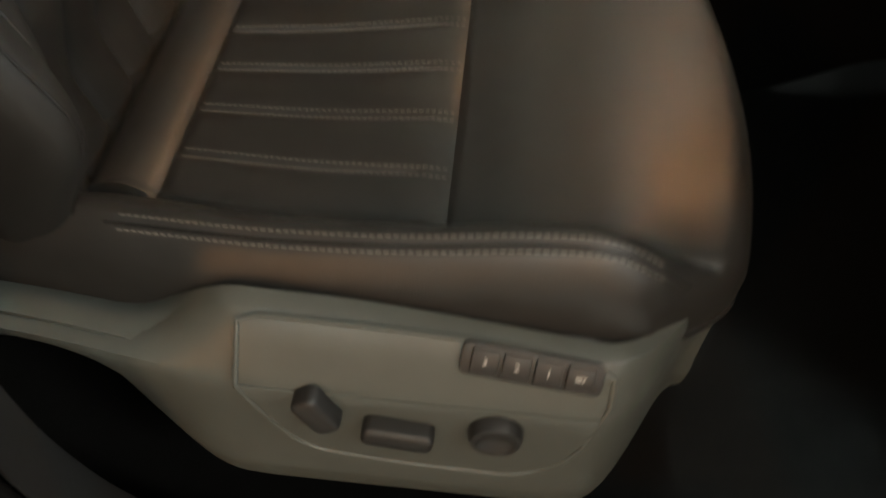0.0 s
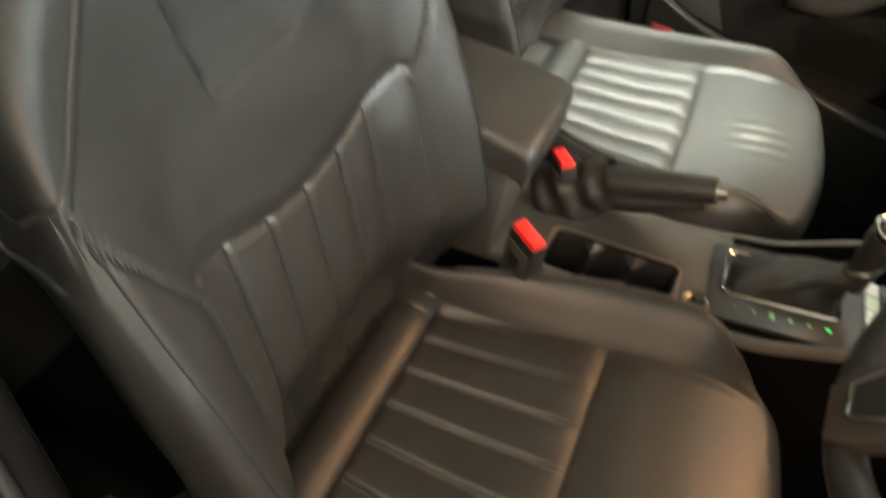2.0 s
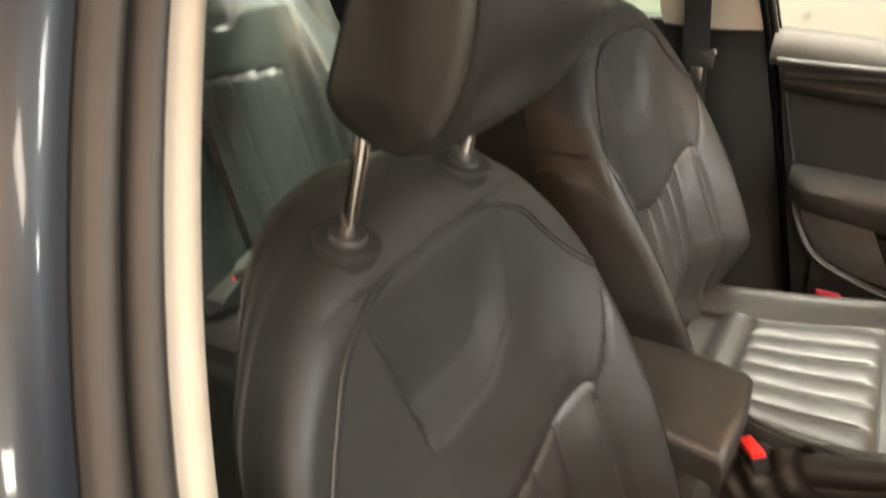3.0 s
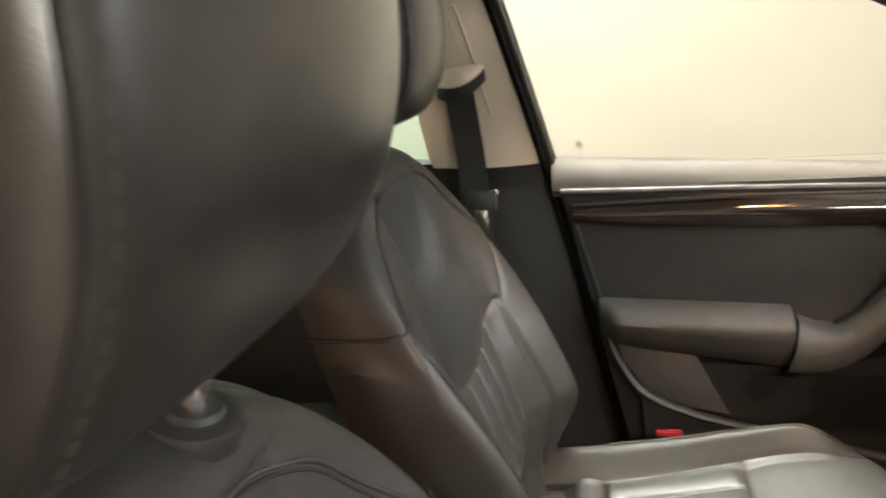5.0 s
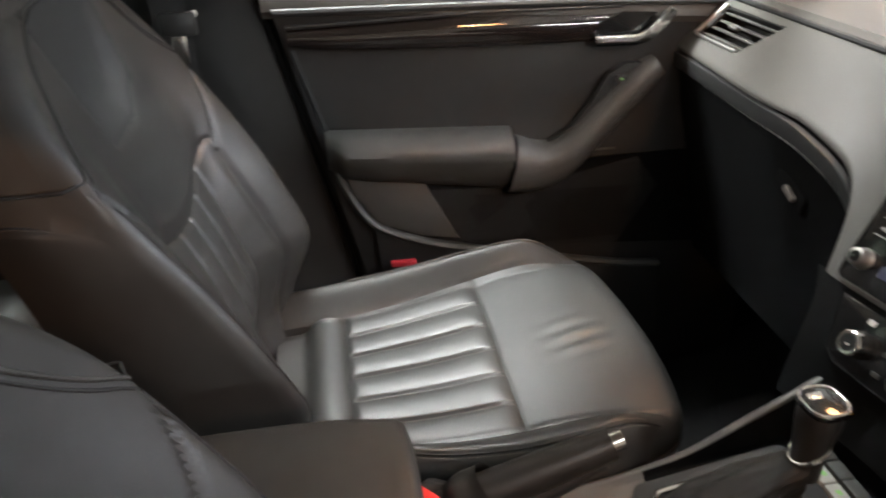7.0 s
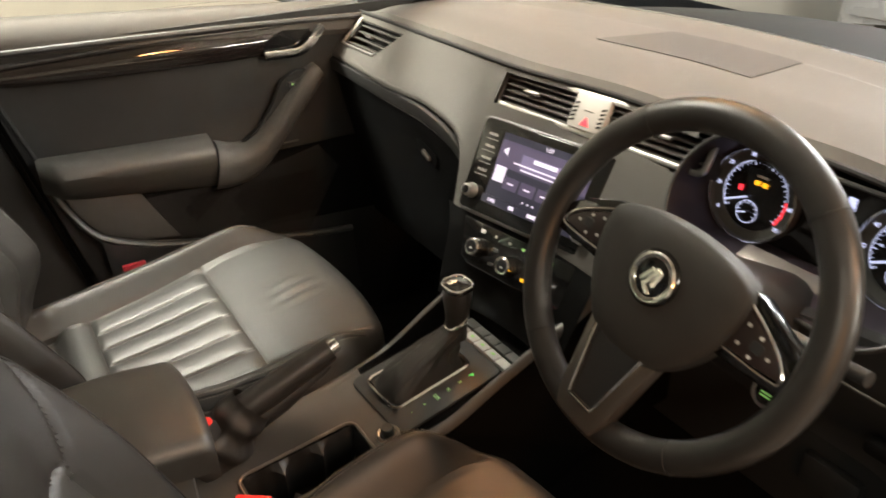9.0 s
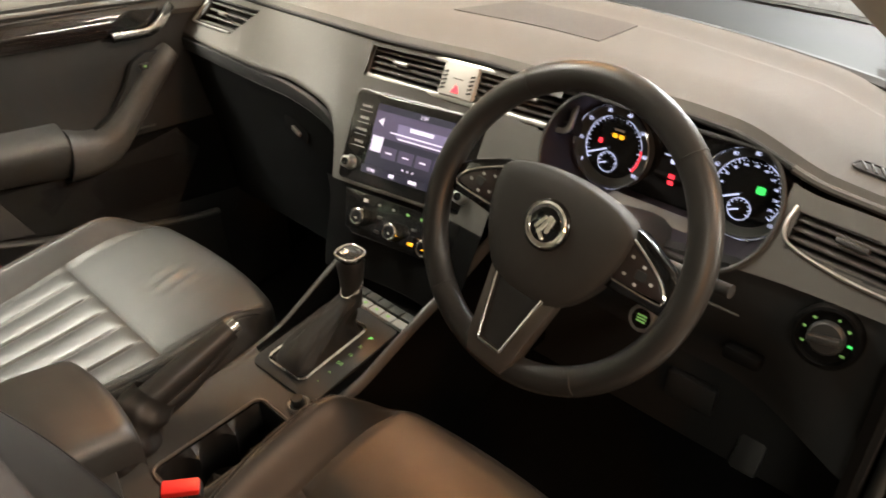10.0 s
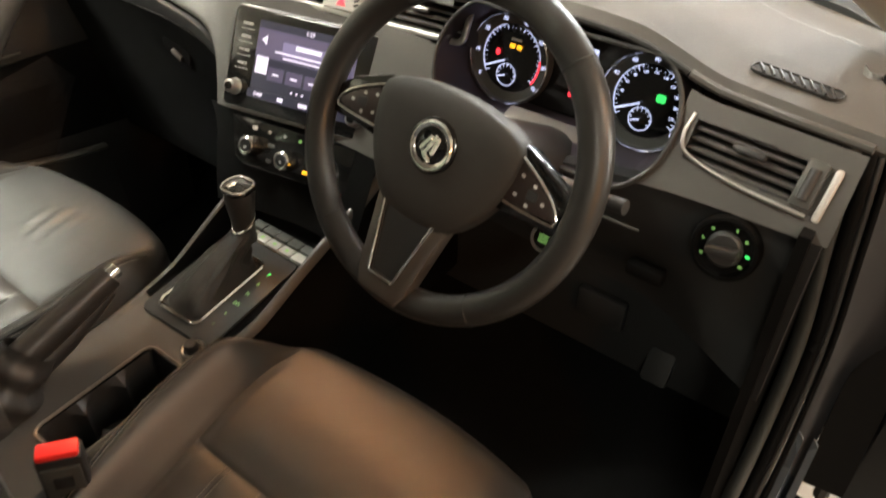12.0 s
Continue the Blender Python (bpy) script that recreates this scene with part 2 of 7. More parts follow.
def tube(path, radius=0.01, n=10, closed=False, section=None, up=(0, 0, 1)):
    """A swept bar. radius: number or function of the share of the length; section: 2D outline instead of a circle, (side, up)."""
    path = [Vector(p) for p in path]
    m = len(path)
    vs, fs = [], []
    sec = section or [(math.cos(2 * math.pi * k / n), math.sin(2 * math.pi * k / n)) for k in range(n)]
    n = len(sec)
    for i, p in enumerate(path):
        a, b = (path[i - 1] if i or closed else p), (path[(i + 1) % m] if i < m - 1 or closed else p)
        d = (b - a).normalized()
        side = d.cross(Vector(up))
        side = side.normalized() if side.length > 1e-4 else Vector((1, 0, 0))
        top = side.cross(d)
        r = 1.0 if section else (radius(i / max(1, m - 1)) if callable(radius) else radius)
        vs += [tuple(p + side * (r * u) + top * (r * w)) for u, w in sec]
    for i in range(m if closed else m - 1):
        j = (i + 1) % m
        fs += [(i * n + k, i * n + (k + 1) % n, j * n + (k + 1) % n, j * n + k) for k in range(n)]
    if not closed:
        fs += [tuple(range(n - 1, -1, -1)), tuple((m - 1) * n + k for k in range(n))]
    return vs, fs


def lathe(profile, n=32):
    """Turned about z from (r, z) pairs: a solid if both ends lie on the axis, else a ring."""
    vs, fs, m = [], [], len(profile)
    for k in range(n):
        a = 2 * math.pi * k / n
        vs += [(r * math.cos(a), r * math.sin(a), z) for r, z in profile]
    for k in range(n):
        j = (k + 1) % n
        fs += [(k * m + i, j * m + i, j * m + i + 1, k * m + i + 1) for i in range(m - 1)]
    if profile[0][0] > 1e-6 and profile[-1][0] > 1e-6:
        fs += [(k * m + m - 1, ((k + 1) % n) * m + m - 1, ((k + 1) % n) * m, k * m) for k in range(n)]
    return vs, fs


def sheet(fn, us, vs_):
    """An open surface fn(u, v) over two lists."""
    nv = len(vs_)
    v = [tuple(fn(a, b)) for a in us for b in vs_]
    f = [(i * nv + j, (i + 1) * nv + j, (i + 1) * nv + j + 1, i * nv + j + 1) for i in range(len(us) - 1) for j in range(nv - 1)]
    return v, f


def slab(fn, us, vs_, shift):
    """A closed shell: the surface fn and its copy moved by shift, with its rims."""
    a = sheet(fn, us, vs_)
    k, nu, nv = len(a[0]), len(us), len(vs_)
    s = Vector(shift)
    verts = a[0] + [tuple(Vector(p) + s) for p in a[0]]
    faces = list(a[1]) + [tuple(reversed([i + k for i in q])) for q in a[1]]
    rim = [i * nv for i in range(nu)] + [(nu - 1) * nv + j for j in range(1, nv)] + [i * nv + nv - 1 for i in range(nu - 2, -1, -1)] + [j for j in range(nv - 2, 0, -1)]
    faces += [(rim[i], rim[(i + 1) % len(rim)], rim[(i + 1) % len(rim)] + k, rim[i] + k) for i in range(len(rim))]
    return verts, faces


def span(a, b, n):
    return [a + (b - a) * i / n for i in range(n + 1)]


def lerp(x, table):
    """Smooth monotone reading of a small table of (x, value)."""
    if x <= table[0][0]:
        return table[0][1]
    if x >= table[-1][0]:
        return table[-1][1]
    i = next(k for k in range(len(table) - 1) if x <= table[k + 1][0])
    (x0, y0), (x1, y1) = table[i], table[i + 1]
    h, d = x1 - x0, (y1 - y0) / (x1 - x0)

    def slope(k):
        if k <= 0 or k >= len(table) - 1:
            return d
        d0 = (table[k][1] - table[k - 1][1]) / (table[k][0] - table[k - 1][0])
        d1 = (table[k + 1][1] - table[k][1]) / (table[k + 1][0] - table[k][0])
        return 0.0 if d0 * d1 <= 0 else 2 * d0 * d1 / (d0 + d1)

    t = (x - x0) / h
    m0, m1 = slope(i) * h, slope(i + 1) * h
    return y0 * (2 * t ** 3 - 3 * t * t + 1) + m0 * (t ** 3 - 2 * t * t + t) + y1 * (3 * t * t - 2 * t ** 3) + m1 * (t ** 3 - t * t)


def smooth(a, b, x):
    t = min(1.0, max(0.0, (x - a) / (b - a)))
    return t * t * (3 - 2 * t)


def lettering(name, text, size, m, material, parent, thick=0.0004, align="CENTER"):
    cu = bpy.data.curves.new(name, "FONT")
    cu.body, cu.size, cu.align_x, cu.align_y, cu.extrude = text, size, align, "CENTER", thick
    cu.materials.append(material)
    ob = new(name, cu)
    ob.parent = parent
    ob.matrix_local = m
    return ob


def split(geo, classify):
    """Cuts a geometry into several by the class of each face's middle."""
    out = {}
    for q in geo[1]:
        c = sum((Vector(geo[0][i]) for i in q), Vector()) / len(q)
        out.setdefault(classify(c), []).append(q)
    made = {}
    for key, faces in out.items():
        use, vs = {}, []
        fs = []
        for q in faces:
            for i in q:
                if i not in use:
                    use[i] = len(vs)
                    vs.append(geo[0][i])
            fs.append(tuple(use[i] for i in q))
        made[key] = (vs, fs)
    return made


def islands(geo):
    """The connected pieces of a geometry."""
    owner = list(range(len(geo[0])))

    def root(i):
        while owner[i] != i:
            owner[i] = owner[owner[i]]
            i = owner[i]
        return i

    for q in geo[1]:
        for i in q[1:]:
            owner[root(i)] = root(q[0])
    return sorted(split_by(geo, lambda q: root(q[0])).values(), key=lambda g: -len(g[1]))


def split_by(geo, key):
    groups = {}
    for q in geo[1]:
        groups.setdefault(key(q), []).append(q)
    out = {}
    for k, faces in groups.items():
        use = {i: n for n, i in enumerate(sorted({i for q in faces for i in q}))}
        out[k] = ([geo[0][i] for i in use], [tuple(use[i] for i in q) for q in faces])
    return out

# ---- garage ----
def room_wall(name, size, at, material, label):
    return tagged(part(name, box(*size, 0, at), material), label, "wall", kind="structure")


tagged(part("floor", slab(lambda x, y: (x, y, 0.0), span(-2.4, 4.0, 8), span(-4.5, 9.0, 8), (0, 0, -0.1)), CONCRETE), "pale grey concrete garage floor", "floor", kind="structure")
room_wall("wall_west", (0.15, 13.6, 2.85), (-2.475, 2.25, 1.42), WALLPAINT, "bright cream painted garage wall")
room_wall("wall_east", (0.15, 13.6, 2.85), (4.075, 2.25, 1.42), WALLPAINT, "cream painted garage wall")
room_wall("wall_north", (6.7, 0.15, 2.85), (0.8, 9.075, 1.42), GREYWALL, "dim grey garage end wall")
room_wall("wall_south", (6.7, 0.15, 2.85), (0.8, -4.575, 1.42), WALLPAINT, "cream painted garage wall")
tagged(part("ceiling", box(6.7, 13.8, 0.1, 0, (0.8, 2.25, 2.85)), CEILPAINT), "pale garage ceiling", "ceiling", kind="structure")
for lx, ly, ln, col, watts in STRIPS:
    s = thing("strip_lamp", "lit white tube lamp on the ceiling", "ceiling lamp", "strip lamps")
    part("housing", box(0.16, ln + 0.06, 0.05, 0.01, (lx, ly, 2.775)), SILVERPLASTIC, s)
    part("tube", tube([(lx, ly - ln / 2, 2.738), (lx, ly + ln / 2, 2.738)], 0.014, 10), LAMPGLOW, s, "glowing tube")

for wx, wy, watts in SPOTS:
    s = thing("spot_lamp", "small warm downlight on the ceiling", "ceiling lamp", "warm spot lamps")
    part("housing", moved(lathe([(0.0, 0.10), (0.20, 0.10), (0.22, 0.06), (0.22, 0.0), (0.20, 0.0), (0.19, 0.05), (0.0, 0.05)], 28), Matrix.Translation((wx, wy, 2.70))), SILVERPLASTIC, s)
    part("bulb", moved(lathe([(0.0, 0.045), (0.05, 0.045), (0.06, 0.02), (0.0, 0.0)], 16), Matrix.Translation((wx, wy, 2.70))), WARMGLOW, s, "glowing warm bulb")
# Fixture added to go with the fill light on the driver's side.
s = thing("wall_lamp", "lit strip lamp on the garage wall", "wall lamp")
part("housing", box(0.06, 1.3, 0.30, 0.01, (3.965, 1.9, 1.55)), SILVERPLASTIC, s)
part("tube", tube([(3.925, 1.3, 1.55), (3.925, 2.5, 1.55)], 0.012, 10), LAMPGLOW, s, "glowing tube")

# ---- car body round the cabin ----
def flank(z):
    """Inner half-width of the body side at a height."""
    return lerp(z, [(0.25, 0.70), (0.6, 0.735), (1.0, 0.715), (1.04, 0.700), (1.2, 0.628), (1.3, 0.575), (1.40, 0.50)])


def pillar_y(z):
    """The rear edge line of the front door openings."""
    return -0.040 - 0.235 * (z - 1.04) if z > 0.5 else 0.087 + 0.05 * (0.5 - z)


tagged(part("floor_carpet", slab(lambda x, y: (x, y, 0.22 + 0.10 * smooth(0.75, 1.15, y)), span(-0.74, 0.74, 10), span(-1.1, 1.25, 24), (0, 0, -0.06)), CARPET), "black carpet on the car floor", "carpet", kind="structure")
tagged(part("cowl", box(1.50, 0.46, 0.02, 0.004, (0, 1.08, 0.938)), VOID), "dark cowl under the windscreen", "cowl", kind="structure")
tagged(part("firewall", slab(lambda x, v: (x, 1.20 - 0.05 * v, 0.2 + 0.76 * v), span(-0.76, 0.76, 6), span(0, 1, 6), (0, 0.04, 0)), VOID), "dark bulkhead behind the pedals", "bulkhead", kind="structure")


def roof(x, y):
    return x, y, 1.425 - 0.30 * (abs(x) / 0.9) ** 3 - 0.22 * smooth(0.25, 0.75, y) ** 1.5 * 0.4


tagged(part("roof_lining", slab(roof, span(-0.52, 0.52, 24), span(-1.6, 0.46, 30), (0, 0, 0.05)), BEIGE), "beige fabric roof lining", "roof", kind="structure")
for sg, nm in ((-1, "left"), (1, "right")):
    # windscreen pillars
    path = [(sg * 0.56, 0.42, 1.300), (sg * 0.62, 0.66, 1.165), (sg * 0.695, 0.98, 1.00)]
    tagged(part("windscreen_pillar", tube(spline(path, 8), closed=False, section=[(0.045 * math.cos(a), 0.024 * math.sin(a)) for a in span(0, 2 * math.pi, 14)[:-1]]), BEIGE), "beige windscreen pillar trim", "pillar", kind="structure")
    # roof rail above the doors
    tagged(part("roof_rail", tube([(sg * (0.525 + 0.04 * smooth(0.0, 0.5, y)), y, 1.395 - 0.01 * abs(y) - 0.10 * smooth(-0.05, 0.50, y)) for y in span(-1.5, 0.46, 20)], 0.030, 10), BEIGE), "beige roof rail trim", "roof rail", kind="structure")
    # rear door lower panel and sill
    tagged(part("rear_door_panel", slab(lambda y, v: (sg * flank(0.25 + 0.79 * v), y, 0.25 + 0.79 * v), span(-1.15, -0.22, 16), span(0, 1, 16), (sg * 0.06, 0, 0)), PLASTIC), "black rear door lining", "door panel", kind="structure")
    tagged(part("rear_quarter", slab(lambda y, v: (sg * flank(1.02 + 0.38 * v), y - 0.3 * v, 1.02 + 0.38 * v), span(-1.6, -1.02, 10), span(0, 1, 10), (sg * 0.05, 0, 0)), BEIGE), "beige rear quarter trim", "pillar", kind="structure")
for sg in (-1, 1):
    tagged(part("kick_panel", slab(lambda y, z: (sg * 0.722, y, z), span(0.83, 1.30, 4), span(0.15, 0.985, 4), (sg * 0.02, 0, 0)), SHADEPLASTIC), "black footwell side panel", "side panel", kind="structure")
tagged(part("tailgate", slab(lambda x, v: (x, -1.55 + 0.10 * v, 0.3 + 0.80 * v), span(-0.74, 0.74, 6), span(0, 1, 4), (0, -0.05, 0)), PLASTIC), "dark tailgate lining", "tailgate", kind="structure")
tagged(part("parcel_shelf", box(1.36, 0.45, 0.02, 0.004, (0, -1.30, 1.00)), CARPET), "black parcel shelf", "parcel shelf", kind="structure")

# passenger side centre pillar: beige above, black below
lp = thing("centre_pillar_left", "centre pillar with beige upper and black lower trim", "pillar", kind="structure")


def pillar_face(a, z):
    y0 = pillar_y(z) - 0.012
    wide = lerp(z, [(0.25, 0.22), (0.8, 0.20), (1.03, 0.19), (1.3, 0.15), (1.4, 0.17)])
    bow = 0.020 * math.sin(math.pi * a)
    return -flank(z) + bow, y0 - a * wide, z


part("upper_trim", slab(pillar_face, span(0, 1, 16), span(1.032, 1.40, 20), (-0.05, 0, 0)), BEIGE, lp, "beige upper pillar trim")
part("lower_trim", slab(lambda a, z: (pillar_face(a, z)[0] + 0.003, *pillar_face(a, z)[1:]), span(0, 1, 16), span(0.25, 1.03, 30), (-0.05, 0, 0)), DOORLINING, lp, "black lower pillar trim")
part("door_seal", tube([(-flank(z) + 0.001, pillar_y(z) - 0.004, z) for z in span(0.30, 1.40, 40)], 0.006, 10), SHADEBLACK, lp, "black rubber door seal")
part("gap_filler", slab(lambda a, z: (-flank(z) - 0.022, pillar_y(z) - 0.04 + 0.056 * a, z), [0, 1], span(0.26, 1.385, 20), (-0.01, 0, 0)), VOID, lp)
belt = thing("seat_belt", "black seat belt hanging on the centre pillar", "seat belt")


def guide_hood(a, v):
    """Curved belt guide cover: a along the car, v from its upper edge round its nose to its lip."""
    y = -0.212 + 0.092 * a
    edge = math.sin(math.pi * min(1, max(0, a))) ** 0.55
    lip = 1.176 + 0.030 * abs(2 * a - 0.85) ** 2.2
    return -0.617 + 0.034 * edge * math.sin(math.pi * 0.62 * v) - 0.006 * v, y, 1.224 - 0.012 * (2 * a - 1) ** 2 + v * (lip - 1.224)


part("guide", slab(guide_hood, span(0, 1, 24), span(0, 1, 12), (-0.006, 0, 0)), BEIGE, belt, "beige belt guide cover")
part("guide_slot", slab(lambda a, v: (guide_hood(a, 1)[0] + 0.002 - 0.006 * v, guide_hood(a, 1)[1], guide_hood(a, 1)[2] + 0.002 - 0.020 * v), span(0.12, 0.97, 16), [0, 0.5, 1], (-0.004, 0, 0)), VOID, belt, "dark belt slot")
part("height_adjuster_slot", tube([(pillar_face(0.28, z)[0] + 0.0005, pillar_face(0.28, z)[1], z) for z in span(1.125, 1.30, 14)], 0.0022, 6), BEIGE, lp, "vertical moulded ridge of the belt adjuster")
part("adjuster_panel", slab(lambda a, z: (pillar_face(0.36 + 0.40 * a, z)[0] + 0.0025, pillar_face(0.36 + 0.40 * a, z)[1], z), span(0, 1, 8), span(1.205, 1.335, 8), (-0.004, 0, 0)), BEIGE, lp, "raised belt adjuster panel")
part("webbing", slab(lambda a, v: (lerp(v, [(0, -0.602), (0.35, -0.640), (1, -0.668)]), -0.190 + 0.048 * a + lerp(v, [(0, 0.0), (0.25, 0.010), (1, 0.018)]), 1.185 - 0.60 * v), [0, 0.5, 1], span(0, 1, 24), (-0.0015, 0, 0)), BELT, belt, "flat black webbing")
part("tongue", box(0.012, 0.052, 0.034, 0.004, (-0.638, -0.145, 0.985)), PLASTIC, belt)
part("tongue_button", moved(lathe([(0.0, 0.003), (0.004, 0.0025), (0.005, 0.0), (0.0, 0.0)], 14), Matrix.Translation((-0.641, -0.121, 0.998)) @ pose(0, 0, 0, 0, 90)), SILVERPLASTIC, belt)
part("tongue_plate", box(0.004, 0.022, 0.045, 0.001, (-0.640, -0.148, 0.950)), CHROME, belt, "bright latch plate")

# driver side centre pillar, with seals and painted body edge
rp = thing("centre_pillar_right", "open door pillar with cream trim, seals and grey-blue paint", "pillar", kind="structure")


def edge_x(z):
    return 0.6825 - 0.192 * (z - 1) - 0.6445 * (z - 1) ** 2


def band(o0, o1, y_off, bulge, thick, slant=0.0):
    def f(a, z):
        return edge_x(z) - 0.009 + o0 + (o1 - o0) * a, pillar_y(z) - 0.010 + y_off - slant * a + bulge * math.sin(math.pi * a), z
    return slab(f, span(0, 1, 10), span(0.955, 1.40, 30), (0, -thick, 0))


part("cream_trim", band(0.000, 0.020, 0.0, 0.004, 0.16), BEIGE, rp, "cream pillar trim edge")
part("inner_seal", band(0.0235, 0.040, 0.003, 0.008, 0.03), RUBBER, rp, "soft brown-grey door seal")
part("outer_seal", band(0.042, 0.060, 0.000, 0.008, 0.03), RUBBER, rp, "second door seal lip")
part("painted_jamb", band(0.0625, 0.115, -0.004, 0.020, 0.06, 0.06), PAINT, rp, "glossy grey-blue painted jamb")
part("outer_flange", band(0.1155, 0.140, -0.066, 0.010, 0.06, 0.030), PAINT, rp, "grey-blue outer body edge")
part("lower_trim", slab(lambda y, z: (0.672 + 0.030 * smooth(0.95, 0.5, z), y + 0.03 * smooth(0.95, 0.75, z) * smooth(-0.3, -0.03, y), z), span(-0.40, -0.035, 8), span(0.18, 0.953, 12), (0.010, 0, 0)), SHADEBLACK, rp, "black lower pillar trim")
part("striker", tube([(0.775, -0.022, 0.97), (0.775, 0.014, 0.97), (0.775, 0.014, 1.0), (0.775, -0.022, 1.0)], 0.004, 8), CHROME, rp, "bright striker loop")

# driver side sill and front jamb with the door seal
jamb = thing("door_opening", "driver door opening with black seal and painted sill", "door frame", kind="structure")
SEAL = [(0.684, -0.030, 0.99), (0.694, 0.000, 0.88), (0.706, 0.026, 0.77), (0.716, 0.034, 0.68), (0.722, 0.030, 0.575), (0.728, 0.032, 0.45), (0.736, 0.075, 0.365), (0.742, 0.18, 0.335), (0.746, 0.38, 0.335), (0.750, 0.56, 0.345), (0.748, 0.70, 0.37), (0.747, 0.79, 0.47), (0.742, 0.825, 0.62), (0.728, 0.80, 0.78), (0.716, 0.795, 0.90), (0.700, 0.86, 0.975)]
sp_ = spline(SEAL, 8)


def along(offset, z_off, radius, name, material, label=""):
    """A bar that follows the door opening, set outward by offset and away from the opening's middle by z_off."""
    mid = Vector((0, 0.42, 0.75))
    pts = [p + Vector((offset, 0, 0)) + (Vector((0, p.y, p.z)) - mid).normalized() * z_off for p in sp_]
    return part(name, tube(pts, radius, 10), material, jamb, label)


along(0.000, 0.004, 0.008, "door_seal", SHADEBLACK, "soft dark door seal")
along(0.010, 0.010, 0.0045, "seal_lip", PLASTIC, "soft black seal lip")
along(0.019, 0.015, 0.004, "seal_lip", SHADEBLACK)


def outward(p):
    return (Vector((0, p.y, p.z)) - Vector((0, 0.42, 0.75))).normalized()


def inner_trim(a, b):
    p = sp_[int(a)]
    return p + Vector((-0.009 - (0.021 + 0.024 * smooth(0.35, 0.1, p.y) * smooth(0.80, 0.55, p.z)) * smooth(0.86, 0.74, p.z - 2 * max(0.0, p.y - 0.3)) * b, -0.004 * math.sin(math.pi * b), 0)) + outward(p) * (0.001 + (0.010 + 0.010 * smooth(0.35, 0.1, p.y)) * b * b)


def outer_paint(a, b):
    """The painted strip beside the seals, wider towards the hinge."""
    p = sp_[int(a)]
    wide = 0.026 + 0.050 * smooth(0.58, 0.74, p.z) + 0.065 * smooth(0.3, 0.0, p.y)
    return p + Vector((0.022 + wide * b, 0, 0)) + outward(p) * (0.017 + 0.010 * math.sin(math.pi * b) + 0.10 * b * smooth(0.2, 0.0, p.y))


def outer_dark(a, b):
    p = sp_[int(a)]
    return Vector(outer_paint(a, 1.0)) + Vector((0.001 + 0.060 * b, 0, 0)) + outward(p) * (0.004 + 0.05 * b)


FRONT = range(86, len(sp_))
part("inner_trim", slab(inner_trim, range(72, len(sp_)), span(0, 1, 8), (0, 0.004, 0)), GREYPLASTIC, jamb, "grey plastic strip inside the seal")
part("sill_trim", slab(inner_trim, range(14, 73), span(0, 1, 8), (0, 0.004, 0)), DOORLINING, jamb, "dark plastic trim along the sill")
part("painted_jamb", slab(outer_paint, FRONT, span(0, 1, 6), (0, 0.004, 0)), JAMBPAINT, jamb, "grey painted door jamb")
# Added dark strip stands in for the shaded gap by the hinge.
part("outer_seal", slab(outer_dark, FRONT, span(0, 1, 6), (0, 0.004, 0)), SHADEBLACK, jamb, "black outer rubber seal")
# Painted jamb strip continued in near-black, for the shade that lies there.
part("jamb_in_shade", slab(outer_paint, range(0, 65), span(0, 1, 10), (0, 0, -0.004)), SHADEBLACK, jamb, "black rubber liner of the lower jamb")
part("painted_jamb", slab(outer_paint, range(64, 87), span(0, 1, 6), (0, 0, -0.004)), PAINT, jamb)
# Body-coloured flanges drawn in paler paint, for the light they reflect.
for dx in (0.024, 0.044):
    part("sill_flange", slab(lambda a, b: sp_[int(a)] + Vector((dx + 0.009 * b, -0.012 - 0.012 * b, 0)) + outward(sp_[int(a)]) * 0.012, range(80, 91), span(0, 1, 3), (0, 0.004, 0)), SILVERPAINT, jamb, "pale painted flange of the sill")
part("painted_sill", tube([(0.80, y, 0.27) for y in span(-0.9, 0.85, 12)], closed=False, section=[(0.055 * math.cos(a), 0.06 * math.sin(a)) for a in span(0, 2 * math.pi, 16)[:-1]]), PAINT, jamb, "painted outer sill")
part("sill_inner", slab(lambda y, z: (0.690 + 0.03 * (z - 0.05), y, z), span(-0.12, 0.80, 10), span(0.05, 0.345, 4), (0.012, 0, 0)), SHADEBLACK, jamb, "black inner side of the sill")
hinge = part("hinge", box(0.075, 0.030, 0.060, 0.006, (0.800, 0.945, 0.690)), SHADEBLACK, jamb, "black upper hinge bracket")
part("bolt", moved(lathe([(0.0, 0.009), (0.006, 0.009), (0.008, 0.006), (0.010, 0.004), (0.010, 0.0), (0, 0)], 14), Matrix.Translation((0.757, 0.922, 0.682)) @ pose(0, 0, 0, 100)), SILVERPLASTIC, hinge, "pale hinge bolt")
hinge = part("hinge", box(0.05, 0.05, 0.06, 0.006, (0.83, 0.93, 0.42)), JAMBPAINT, jamb)
part("check_strap", box(0.10, 0.012, 0.03, 0.004, (0.86, 0.90, 0.545)), PLASTIC, jamb)
part("bolt", box(0.022, 0.010, 0.007, 0.002, (0.807, 0.93, 0.40)), SATIN, jamb, "bright hinge pin")

# opened driver door, seen edge on
od = thing("driver_door", "driver door standing wide open, dark lining inwards", "car door")
DM = Matrix.Translation((0.845, 0.955, 0.0)) @ pose(0, 0, 0, 0, 0, 78)
part("outer_skin", moved(slab(lambda y, z: (0.05 + 0.02 * math.sin(math.pi * (z - 0.25) / 0.8), -y, z), span(0.0, 1.0, 12), span(0.25, 1.03, 14), (-0.012, 0, 0)), DM), PAINT, od, "grey-blue painted door skin")
